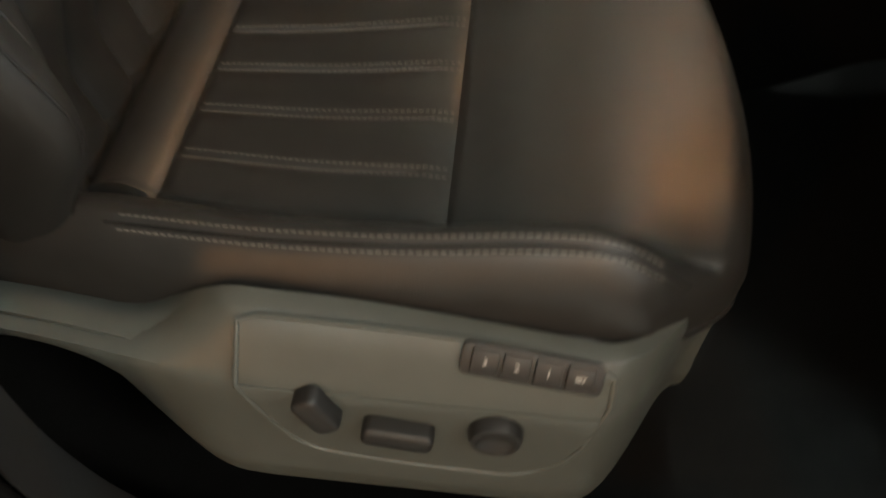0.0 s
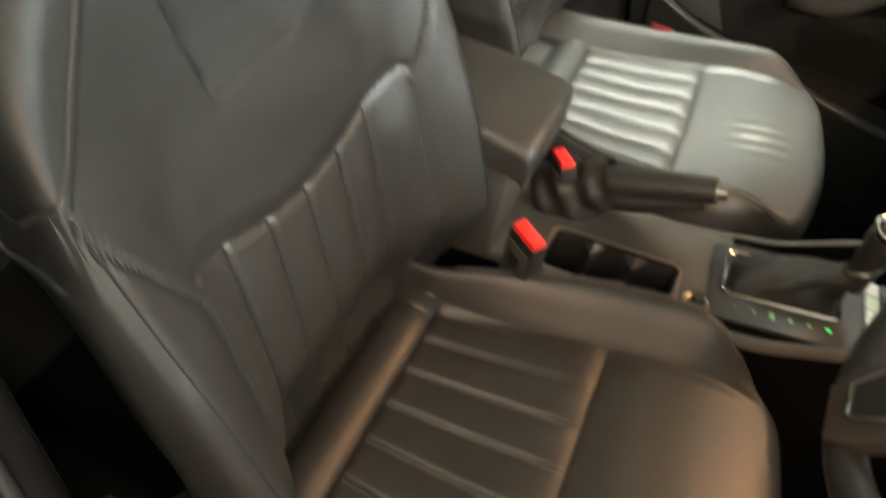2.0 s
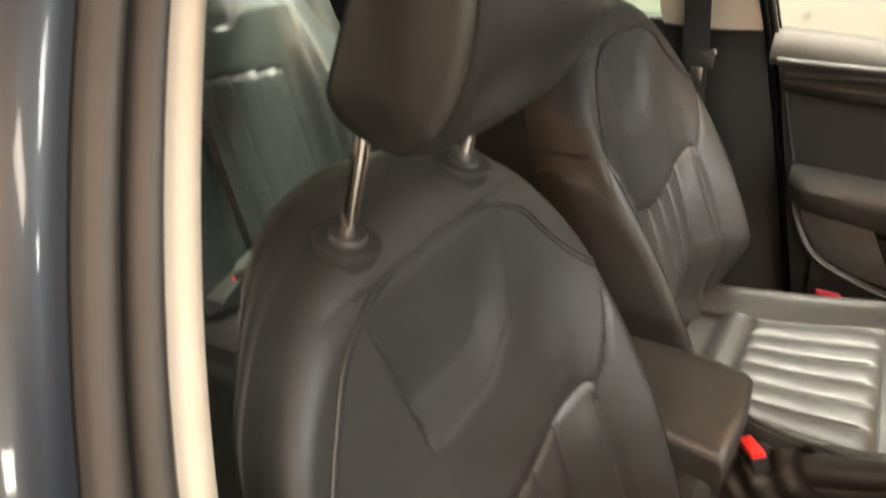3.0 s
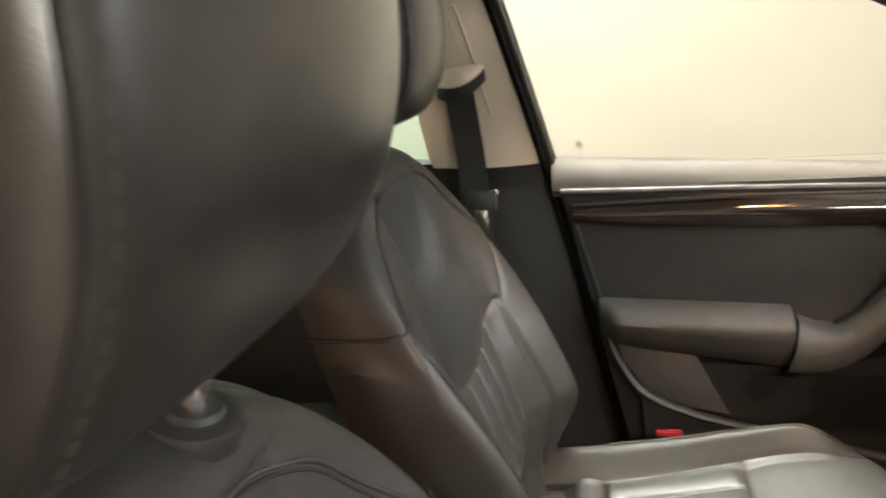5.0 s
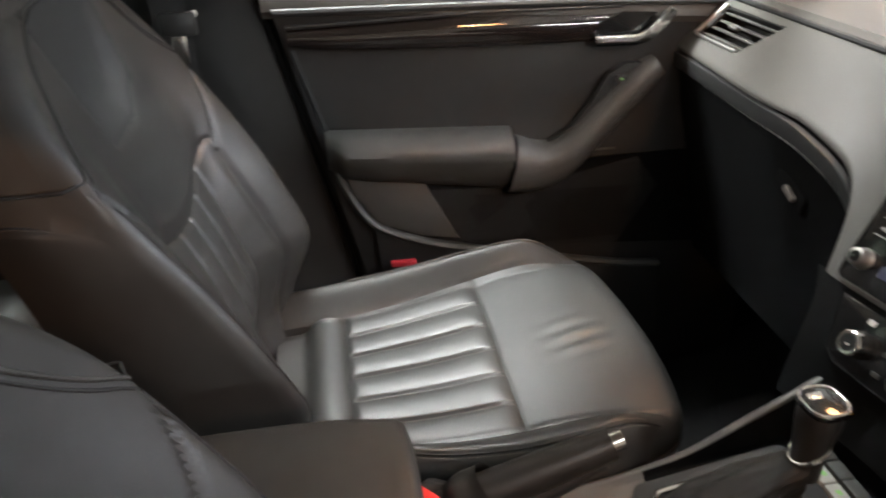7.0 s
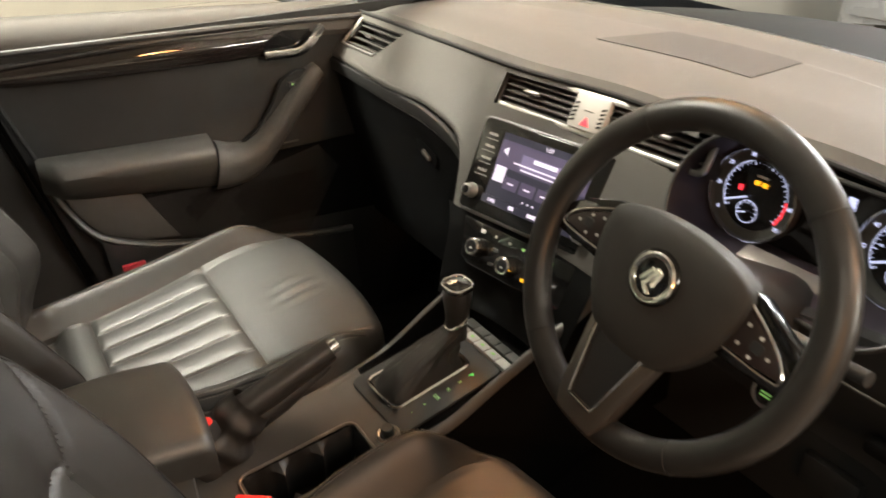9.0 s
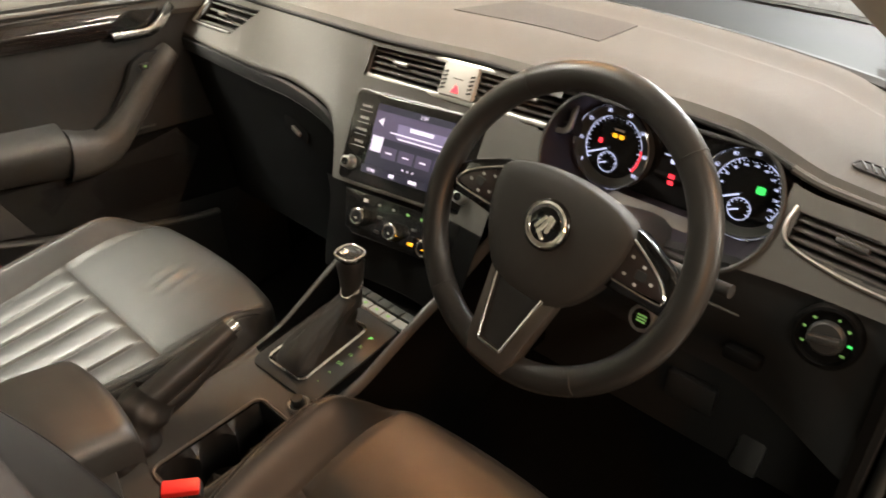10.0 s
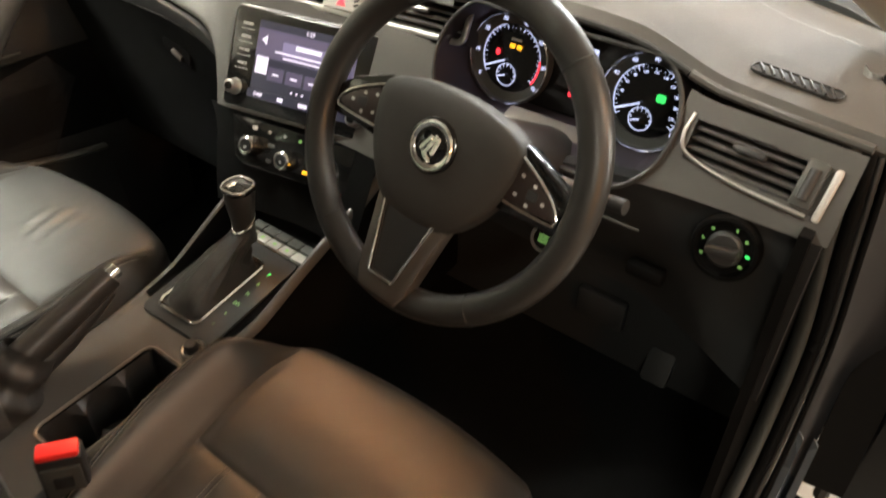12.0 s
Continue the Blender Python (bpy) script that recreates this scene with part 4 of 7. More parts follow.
def stack_lower(a, v):
    """Lower centre stack, below the screen."""
    z = 0.62 + v * 0.1335
    x0 = lerp(z, [(0.62, -0.134), (0.65, -0.146), (0.724, -0.171), (0.755, -0.196)])
    x = x0 + a * (0.14 - x0)
    return x, face_y(x, z) + 0.0015, z


part("stack_panel", sheet(stack_lower, span(0, 1, 40), span(0, 1, 20)), SHADEPLASTIC, dash, "black lower centre stack")


def fascia_right(x, v):
    lo = lerp(x, [(0.14, 0.80), (0.5, 0.855), (0.74, 0.872)])
    z = lo + v * (0.972 - dash_dip(x) - lo)
    return x, face_y(x, z), z


cut = split(sheet(fascia_right, span(0.14, 0.72, 150), span(0, 1, 60)), lambda c: "hole" if in_hole(c) is not None else "face")
for k, piece in enumerate(islands(cut["face"])):
    part("fascia" if k == 0 else "fascia_strip", piece, FASCIA, dash)
part("fascia_gap", tube([(x, dash_rear(x) - 0.006, 0.973 + dash_lift(x) * 0.9 - dash_dip(x)) for x in span(-0.73, 0.52, 50)], 0.0045, 8), VOID, dash)
part("fascia_edge", tube([(x, dash_rear(x) - 0.005, 0.973 + dash_lift(x) * 0.9 - dash_dip(x)) for x in span(0.522, 0.72, 16)], 0.0055, 8), FASCIA, dash)
# body behind the fascia, glovebox, lower panels
part("dash_core", slab(lambda x, v: (x, 0.86, 0.40 + v * 0.54), span(-0.72, 0.72, 20), span(0, 1, 4), (0, 0.04, 0)), VOID, dash)
gl = thing("glovebox", "closed black glovebox with a chrome-lined lid", "glovebox")


def lid_y(z):
    return 0.662 + 0.20 * (0.87 - z)


def glove(x, v):
    hi = face_low(x) - 0.010
    z = 0.50 + v * (hi - 0.50)
    return x, lid_y(z), z


# The lid's near-black holds the shade under the fascia.
part("lid", slab(glove, span(-0.715, -0.16, 60), span(0, 1, 30), (0, 0.03, 0)), SHADEPLASTIC, gl, "black grained glovebox lid")
part("nose_band", slab(lambda x, v: (x, lid_y(face_low(x)) - 0.006 + 0.004 * v * v, face_low(x) - 0.002 - 0.026 * v), span(-0.70, -0.215, 50), span(0, 1, 5), (0, 0.010, 0)), PLASTIC, gl, "dark band over the glovebox lid")
part("trim_line", tube([(x, lid_y(face_low(x) - 0.03) - 0.003, face_low(x) - 0.031) for x in span(-0.60, -0.222, 44)], lambda t: 0.0007 + 0.0013 * smooth(0.1, 0.7, t), 8), SATIN, gl, "thin satin chrome line")
part("latch_recess", moved(prism(rounded(0.075, 0.030, 0.010), 0.004, 0.001, 2, "xz"), pose(-0.352, lid_y(0.775), 0.775, 0, 18)), SHADEPLASTIC, gl, "dark latch recess")
part("latch", moved(box(0.028, 0.008, 0.010, 0.003), pose(-0.347, lid_y(0.775) - 0.006, 0.772, 0, 24)), DARKSILVER, gl, "satin latch")


def vent(name, x0, x1, z0, z1, slats, label):
    v = thing(name, label, "air vent")
    cx, cz, w, h = (x0 + x1) / 2, (z0 + z1) / 2, x1 - x0, z1 - z0
    m = on_face(cx, cz, 0.0)
    h = h * 1.12
    part("duct", moved(join(box(w, h, 0.004, 0, (0, 0, -0.055)), box(w, 0.004, 0.055, 0, (0, h / 2, -0.029)), box(w, 0.004, 0.055, 0, (0, -h / 2, -0.029)), box(0.004, h, 0.055, 0, (w / 2, 0, -0.029)), box(0.004, h, 0.055, 0, (-w / 2, 0, -0.029))), m), VOID, v)
    for k in range(slats):
        yy = -h / 2 + h * (k + 0.5) / slats
        part("slat", moved(box(w - 0.006, 0.0035, 0.020, 0.0012), m @ pose(0, yy, -0.012, 24)), FASCIA, v)
    return v, m, w, h


def frame_ring(w, h, r, bar, proud=0.003):
    """A rectangular ring with rounded corners."""
    path = [(a, b, 0) for a, b in rounded(w, h, r, 6)]
    return tube(path, closed=True, section=[(-bar / 2, -proud), (bar / 2, -proud), (bar / 2, proud * 0.6), (0, proud), (-bar / 2, proud * 0.6)])


cv, m, w, h = vent("centre_vent", -0.185, 0.205, 0.915, 0.962, 5, "wide centre air vent with slats and hazard plate")
part("vent_frame", moved(frame_ring(w + 0.004, h + 0.004, 0.012, 0.008), m), SATIN, cv, "satin silver vent surround")
plate = part("switch_plate", moved(prism(rounded(0.066, h * 1.02, 0.004), 0.010, 0.002, 2, "xy"), m @ pose(-0.008, 0.002, -0.004)), SILVERPLASTIC, cv, "silver-grey hazard switch plate")
part("hazard_triangle", moved(prism([(-0.0075, -0.006), (0.0075, -0.006), (0, 0.007)], 0.001, 0, 2, "xy"), m @ pose(-0.008, -0.012, 0.0062)), REDGLOW, cv, "red hazard triangle")
part("plate_gap", moved(box(0.018, 0.0012, 0.001, 0), m @ pose(-0.008, 0.004, 0.0064)), VOID, cv)
for sx in (-0.034, 0.018):
    for k in range(5):
        part("print_bar", moved(box(0.009, 0.0026, 0.0008, 0), m @ pose(sx, -0.014 + k * 0.0065, 0.0066, 0, 0, 20)), VOID, cv)
part("vane_tab", moved(box(0.030, 0.006, 0.008, 0.002), m @ pose(-0.13, 0.004, 0.001)), SATIN, cv)
part("vane_tab", moved(box(0.030, 0.006, 0.008, 0.002), m @ pose(0.12, 0.004, 0.001)), SATIN, cv)

pv = thing("side_vent", "slanted corner air vent by the passenger door", "air vent")
m = on_face(-0.600, 0.938, 0.0)
PVO = [(-0.078, -0.030), (-0.062, 0.030), (0.096, 0.031), (0.044, -0.030)]
part("duct", moved(join(prism([(a, b) for a, b in PVO], 0.003, 0, 2, "xy"), tube([(a, b, 0.02) for a, b in PVO], 0.004, 6, closed=True)), m @ pose(0, 0, -0.042)), VOID, pv)
part("duct_wall", moved(tube([(a, b, -0.018) for a, b in PVO], closed=True, section=[(-0.003, -0.02), (0.003, -0.02), (0.003, 0.016), (-0.003, 0.016)]), m), VOID, pv)
for k in range(4):
    yy = -0.021 + 0.0145 * k
    x0, x1 = -0.074 + 0.016 * (yy + 0.03) / 0.06, 0.044 + 0.052 * (yy + 0.03) / 0.06
    part("slat", moved(box(x1 - x0, 0.0034, 0.018, 0.0012), m @ pose((x0 + x1) / 2, yy, -0.010, 24)), FASCIA, pv)
part("vent_frame", moved(tube(spline([(0.044, -0.031, 0.001), (0.0, -0.0315, 0.002), (-0.076, -0.031, 0.002), (-0.081, -0.020, 0.002), (-0.066, 0.032, 0.002)], 6), 0.0028, 8), m), SATIN, pv, "satin silver vent edge")
part("vane_tab", moved(box(0.026, 0.007, 0.009, 0.002), m @ pose(-0.004, 0.001, 0.001)), FASCIA, pv)
part("thumbwheel", moved(tube([(0, -0.014, 0), (0, 0.014, 0)], 0.005, 10), m @ pose(-0.062, 0, 0.001, 0, 0, -14)), PLASTIC, pv, "ribbed thumbwheel")

dv, m, w, h = vent("driver_vent", 0.546, 0.692, 0.892, 0.932, 4, "driver side air vent with silver edge and thumbwheel")
part("vent_frame", moved(tube(spline([(-w / 2 - 0.003, h / 2 + 0.004, 0.002), (-w / 2 - 0.004, 0.0, 0.003), (-w / 2 + 0.012, -h / 2 + 0.004, 0.003), (0, -h / 2 - 0.006, 0.003), (w / 2, -h / 2 - 0.008, 0.003)], 6), 0.0024, 8), m), SATIN, dv, "satin silver vent edge")
part("wheel_plate", moved(prism(rounded(0.022, h + 0.004, 0.003), 0.006, 0.0015, 2, "xy"), m @ pose(w / 2 - 0.010, 0, 0)), GREYPLASTIC, dv)
part("thumbwheel", moved(tube([(0, -0.016, 0), (0, 0.016, 0)], 0.006, 12), m @ pose(w / 2 - 0.010, 0, 0.005)), PLASTIC, dv, "ribbed thumbwheel")
part("vane_tab", moved(box(0.036, 0.007, 0.010, 0.002), m @ pose(-0.004, 0.008, 0.003)), PLASTIC, dv)
part("silver_edge", moved(box(0.008, h * 1.25, 0.010, 0.003), m @ pose(w / 2 + 0.010, -0.004, 0.000)), SILVERPLASTIC, dv, "silver-grey end strip")

tv = thing("window_vent", "slim window demister vent on the dashboard top", "air vent")
tm = Matrix.Translation((0.620, 0.800, pad(0.620, (0.800 - dash_rear(0.620)) / (wind_y(0.620) - dash_rear(0.620)))[2] + 0.0005)) @ pose(0, 0, 0, 3, 2, -8)
part("vent_bed", moved(prism(rounded(0.100, 0.022, 0.009), 0.002, 0.002, 2, "xy"), tm), VOID, tv)
part("vent_rim", moved(frame_ring(0.101, 0.0235, 0.0095, 0.002, 0.0012), tm @ pose(0, 0, 0.0022)), PLASTIC, tv)
for k in range(8):
    part("slat", moved(box(0.0034, 0.022, 0.003, 0.0006), tm @ pose(-0.040 + 0.0115 * k, 0, 0.0025, 0, 25, 38)), PLASTIC, tv)

# ---- screen and heater controls ----
info = thing("infotainment_screen", "glossy touchscreen unit lit with a radio page", "car screen")
SC = on_face(-0.036, 0.826, 0.004)
part("glass_front", moved(prism(rounded(0.262, 0.152, 0.010), 0.007, 0.002, 3, "xy"), SC), GLOSS, info, "gloss black screen glass")
part("screen_rim", moved(frame_ring(0.264, 0.154, 0.011, 0.006), SC @ pose(0, 0, 0.003)), FASCIA, info)


def scr(x, y, w, h, material, name, z=0.0075):
    return part(name, moved(box(w, h, 0.0006, 0), SC @ pose(x, y, z)), material, info)


scr(0.006, 0.010, 0.178, 0.104, LCDDARK, "display", 0.0070)
scr(0.006, 0.030, 0.178, 0.044, LCD, "title_field", 0.0073)
scr(0.024, 0.026, 0.118, 0.022, LCDFIELD, "station_field", 0.0076)
scr(0.006, -0.022, 0.178, 0.030, LCDDARK, "display_band", 0.0076)
scr(0.006, -0.049, 0.186, 0.013, LCDDARK, "menu_band", 0.0076)
scr(0.006, 0.056, 0.178, 0.010, LCDDARK, "status_band", 0.0076)
scr(-0.068, -0.004, 0.022, 0.026, LCDTILE, "station_tile", 0.0080)
for k in range(4):
    scr(-0.040 + 0.034 * k, -0.014, 0.029, 0.020, LCD, "preset_key", 0.0081)
    scr(-0.040 + 0.034 * k, -0.014, 0.012, 0.0026, LCDWHITE, "preset_bar", 0.0085)
scr(0.012, 0.032, 0.046, 0.0065, LCDWHITE, "title_bar", 0.0080)
scr(0.008, 0.020, 0.110, 0.0024, LCDWHITE, "text_bar", 0.0080)
scr(0.014, 0.013, 0.090, 0.0024, LCDWHITE, "text_bar", 0.0080)
part("back_arrow", moved(prism([(-0.005, 0), (0.005, 0.007), (0.005, -0.007)], 0.0006, 0, 2, "xy"), SC @ pose(-0.070, 0.034, 0.0078)), LCDWHITE, info)
for x in (-0.006, 0.004, 0.014):
    scr(x, -0.034, 0.003, 0.003, LCDWHITE, "page_dot", 0.0082)
lettering("clock_text", "1:59", 0.009, SC @ pose(0.010, 0.056, 0.0084), LCDWHITE, info)
lettering("menu_text", "DAB", 0.008, SC @ pose(-0.066, -0.049, 0.0084), LCDWHITE, info)
for k, wd in ((1, 0.010), (2, 0.016), (3, 0.012)):
    scr(-0.066 + 0.042 * k, -0.049, wd, 0.006, LCDWHITE, "menu_icon", 0.0082)
for k, word in enumerate(("RADIO", "MEDIA", "PHONE", "VOICE")):
    lettering("key_text", word, 0.0062, SC @ pose(-0.105, 0.052 - 0.020 * k, 0.0076), ICON, info)
    scr(-0.105, 0.044 - 0.020 * k, 0.026, 0.0008, ICON, "key_line", 0.0075)
for x in (-0.112, 0.112):
    kn = part("volume_knob", moved(lathe([(0.0, 0.016), (0.007, 0.016), (0.010, 0.0145), (0.011, 0.004), (0.013, 0.0), (0.0, 0.0)], 28), SC @ pose(x, -0.046, 0.007)), SATIN, info, "satin silver rotary knob")
    part("knob_cap", moved(lathe([(0.0, 0.0175), (0.0065, 0.0172), (0.007, 0.015), (0, 0.015)], 20), SC @ pose(x, -0.046, 0.007)), GLOSS, kn)

heat = thing("heater_controls", "black climate panel with three chrome-ringed knobs", "climate panel")
HC = on_face(-0.016, 0.716, 0.002)
part("panel", moved(prism([(-0.122, 0.034), (0.130, 0.034), (0.118, -0.030), (0.105, -0.040), (-0.085, -0.040), (-0.103, -0.030)], 0.008, 0.003, 2, "xy"), HC), GLOSS, heat, "black heater panel")
for x, dy, lit in ((-0.070, 0.002, ICON), (0.000, -0.004, ICON), (0.070, -0.010, AMBER)):
    k = part("knob", moved(lathe([(0.0, 0.020), (0.0105, 0.020), (0.0125, 0.018), (0.0135, 0.006), (0.0165, 0.002), (0.0165, 0.0), (0.0, 0.0)], 32), HC @ pose(x, -0.008 + dy, 0.008)), GLOSS, heat, "round heater knob")
    part("knob_ring", moved(lathe([(0.0098, 0.0208), (0.0125, 0.0212), (0.0142, 0.0200), (0.0152, 0.012), (0.0160, 0.003), (0.0098, 0.0195)], 32), HC @ pose(x, -0.008 + dy, 0.008)), CHROME, k, "chrome ring")
    part("knob_cap", moved(lathe([(0.0, 0.0204), (0.0108, 0.0204), (0.0115, 0.0198), (0, 0.0198)], 28), HC @ pose(x, -0.008 + dy, 0.008)), GLOSS, k)
    part("knob_mark", moved(box(0.004, 0.0022, 0.0006, 0), HC @ pose(x, -0.010 + dy, 0.0284)), lit, k, "small lit mark")
for k in range(6):
    part("button_mark", moved(box(0.009 if k == 0 else 0.005, 0.006 if k == 0 else 0.004, 0.0006, 0), HC @ pose(-0.072 + 0.029 * k, 0.022, 0.0084)), ICON if k == 0 else GREENDIM if k > 2 else SILVERPLASTIC, heat)
for x, mm in ((-0.036, SILVERPLASTIC), (0.034, AMBER)):
    part("button", moved(box(0.010, 0.005, 0.002, 0.0006), HC @ pose(x, -0.022, 0.0088)), mm if mm is AMBER else GREYPLASTIC, heat)
    part("button", moved(box(0.012, 0.005, 0.002, 0.0006), HC @ pose(x, 0.002, 0.0088)), GREYPLASTIC, heat)

# ---- instruments ----
clus = thing("instrument_cluster", "lit twin-dial instrument cluster under its hood", "instrument cluster")
part("back_wall", box(0.36, 0.006, 0.15, 0, (0.36, 0.822, 0.892)), VOID, clus)
part("dial_glass_plate", box(0.33, 0.004, 0.13, 0.001, (0.36, 0.812, 0.888)), GLOSS, clus)


def tunnel_ring(a, v):
    """Stadium round both dials: v 0 at the dials, 1 at the fascia; a from 0 to 1 round it."""
    r = 0.0635 + 0.0085 * v
    cz = 0.893 + 0.018 * v
    ang = 2 * math.pi * a
    c, s = math.cos(ang), math.sin(ang)
    x = (0.461 if c > 0 else 0.258) + r * c
    if abs(c) < 0.35:
        x = 0.3595 + (0.1015 + r * 0.35) * c / 0.35
    rz = r * (1 if abs(c) < 0.35 else math.sqrt(1 - c * c) / abs(s)) if s else r
    z = cz + rz * s * (1 if abs(c) > 0.35 else 0.9368 / abs(s))
    yf = face_y(x, min(0.972, z)) - 0.002
    return x, 0.808 + v * (yf - 0.808), z


part("hood_lining", slab(tunnel_ring, span(0, 1, 96), span(0, 1, 10), (0, 0.0, 0.0004)), TUNNEL, clus, "dark binnacle lining")
part("binnacle_rim", tube([tunnel_ring(a, 1.0) for a in span(0, 1, 96)[:-1]], 0.0032, 8, closed=True), PLASTIC, clus)
part("lower_trim", moved(box(0.13, 0.028, 0.006, 0.002), pose(0.352, 0.755, 0.840, 18)), DARKSILVER, clus, "grey trim band below the dials")


def ring_text(words, r, a0, a1, size, m, material, parent, z=0.002):
    for k, word in enumerate(words):
        a = radians(a0 + (a1 - a0) * k / (len(words) - 1))
        lettering("dial_number", word, size, m @ pose(r * math.cos(a), r * math.sin(a), z), material, parent)


def dial(cx, cz, names, red, minor):
    m = Matrix.Translation((cx, 0.804, cz)) @ pose(0, 0, 0, 80)
    ringg = part("dial_ring", moved(lathe([(0.047, 0.000), (0.047, 0.003), (0.058, 0.005), (0.0605, 0.012), (0.063, 0.010), (0.063, -0.004), (0.047, -0.004)], 56), m), GREYPLASTIC, clus, "grey dial surround")
    part("dial_rim", moved(lathe([(0.0600, 0.0115), (0.0612, 0.0135), (0.0628, 0.0125), (0.0630, 0.009)], 56), m), CHROME, ringg)
    part("dial_face", moved(lathe([(0.0, 0.0), (0.0475, 0.0), (0.0475, -0.002), (0, -0.002)], 48), m), GLOSS, clus)
    a0, a1 = 215, -35
    arc = [(0.0455 * math.cos(radians(a)), 0.0455 * math.sin(radians(a)), 0.001) for a in span(a0, 10 if red else a1, 50)]
    part("dial_scale", moved(tube(arc, 0.0006, 5), m), DIALWHITE, clus, "lit white scale ring")
    if red:
        arc = [(0.0452 * math.cos(radians(a)), 0.0452 * math.sin(radians(a)), 0.0012) for a in span(8, a1, 20)]
        part("red_zone", moved(tube(arc, 0.0016, 5), m), REDGLOW, clus, "red warning zone")
    ticks = []
    for k in range(minor + 1):
        a = radians(a0 + (a1 - a0) * k / minor)
        big = k % (minor // (len(names) - 1)) == 0
        ticks.append(moved(box(0.006 if big else 0.003, 0.0009 if big else 0.0005, 0.0006, 0), m @ pose(0, 0, 0.001, 0, 0, math.degrees(a)) @ pose(0.0425, 0, 0)))
    part("dial_ticks", join(*ticks), DIALWHITE, clus, "fine scale marks")
    ring_text(names, 0.0535, a0, a1, 0.0075, m, DIALWHITE, clus, 0.0058)
    sub = m @ pose(-0.004, -0.024, 0.001)
    arc = [(0.0150 * math.cos(radians(a)), 0.0150 * math.sin(radians(a)), 0.001) for a in span(205, -155, 40)]
    part("small_scale", moved(tube(arc, 0.0005, 5), sub), DIALWHITE, clus)
    part("small_ticks", join(*[moved(box(0.004, 0.0008, 0.0006, 0), sub @ pose(0, 0, 0.001, 0, 0, a) @ pose(0.0130, 0, 0)) for a in span(205, -25, 8)]), DIALWHITE, clus)
    part("small_needle", moved(box(0.011, 0.0016, 0.001, 0), sub @ pose(0, 0, 0.003, 0, 0, 200) @ pose(0.006, 0, 0)), DIALWHITE, clus)
    part("needle", moved(box(0.034, 0.0022, 0.0015, 0.0005), m @ pose(0, 0, 0.005, 0, 0, 206) @ pose(0.026, 0, 0)), DIALWHITE, clus, "lit white needle")
    return m


T = dial(0.258, 0.893, ["0", "10", "20", "30", "40", "50", "60", "70", "80"][:8], True, 28)
S = dial(0.461, 0.893, ["0", "20", "40", "60", "80", "100", "120", "140", "160"], False, 32)
ring_text(["40", "60", "80", "100", "120", "140", "160", "180", "200", "220"], 0.0365, 175, -20, 0.0045, S, DIALWHITE, clus, 0.001)
part("title_bar", moved(box(0.016, 0.003, 0.0006, 0), T @ pose(0.004, 0.026, 0.002)), ICON, clus)
for x in (-0.001, 0.010):
    part("amber_symbol", moved(prism(rounded(0.008, 0.006, 0.0015), 0.0008, 0, 2, "xy"), T @ pose(x, 0.017, 0.002)), AMBER, clus, "lit amber engine warning symbol")
part("red_symbol", moved(prism(rounded(0.006, 0.008, 0.002), 0.0008, 0, 2, "xy"), T @ pose(-0.022, 0.004, 0.002)), REDGLOW, clus)
part("green_symbol", moved(prism(rounded(0.012, 0.010, 0.003), 0.0008, 0, 2, "xy"), S @ pose(0.016, 0.008, 0.002)), GREENGLOW, clus)
for z, ww in ((0.876, 0.009), (0.866, 0.008)):
    part("red_symbol", box(ww, 0.001, 0.006, 0, (0.352, 0.8085, z)), REDGLOW, clus)
part("trip_bar", box(0.030, 0.001, 0.006, 0, (0.362, 0.8085, 0.898)), DIALWHITE, clus)
part("trip_line", box(0.050, 0.001, 0.0012, 0, (0.362, 0.8085, 0.906)), DIALWHITE, clus)
part("gear_mark", box(0.010, 0.001, 0.016, 0, (0.378, 0.8085, 0.928)), DIALWHITE, clus)

# ---- driver's lower panel ----
low = thing("knee_panel", "black lower dashboard panel under the wheel", "dash panel")


def knee(x, v):
    hi = lerp(x, [(0.13, 0.80), (0.5, 0.855), (0.74, 0.872)])
    lo = lerp(x, [(0.13, 0.68), (0.45, 0.662), (0.62, 0.655), (0.715, 0.64)])
    z = lo + v * (hi - lo)
    return x, face_y(x, hi) + 0.004 + 0.06 * smooth(0.8, 0.0, v) * (1 - smooth(0.5, 0.72, x)) + 0.004 * smooth(0.9, 1, v), z


part("panel", slab(knee, span(0.13, 0.715, 50), span(0, 1, 30), (0, 0.02, 0)), DOORLINING, low, "black knee panel")
part("side_cheek", slab(lambda y, v: (0.715 - 0.01 * v, y, 0.26 + v * 0.62), span(0.655, 0.86, 12), span(0, 1, 12), (-0.012, 0, 0)), SHADEBLACK, low, "dashboard end panel")
part("release_lever", box(0.05, 0.02, 0.02, 0.006, (0.545, 0.690, 0.735)), SHADEBLACK, low)
part("panel_seam", box(0.07, 0.003, 0.003, 0.001, (0.50, 0.660, 0.808)), GREYPLASTIC, low)
ls = thing("light_switch", "round headlight switch with green lit symbols", "light switch")
LM = Matrix.Translation((0.630, 0.661, 0.829)) @ pose(0, 0, 0, 76, 0, 0) @ Matrix.Scale(0.87, 4)
part("bezel", moved(lathe([(0.0, 0.002), (0.032, 0.002), (0.036, 0.006), (0.040, 0.005), (0.043, 0.0), (0.043, -0.01), (0, -0.01)], 48), LM), SHADEPLASTIC, ls, "round black bezel")
part("knob", moved(lathe([(0.0, 0.010), (0.019, 0.010), (0.022, 0.007), (0.023, 0.002), (0, 0.002)], 40), LM), PLASTIC, ls)
part("grip", moved(box(0.040, 0.010, 0.014, 0.003), LM @ pose(0, 0, 0.014, 0, 0, 12)), PLASTIC, ls)
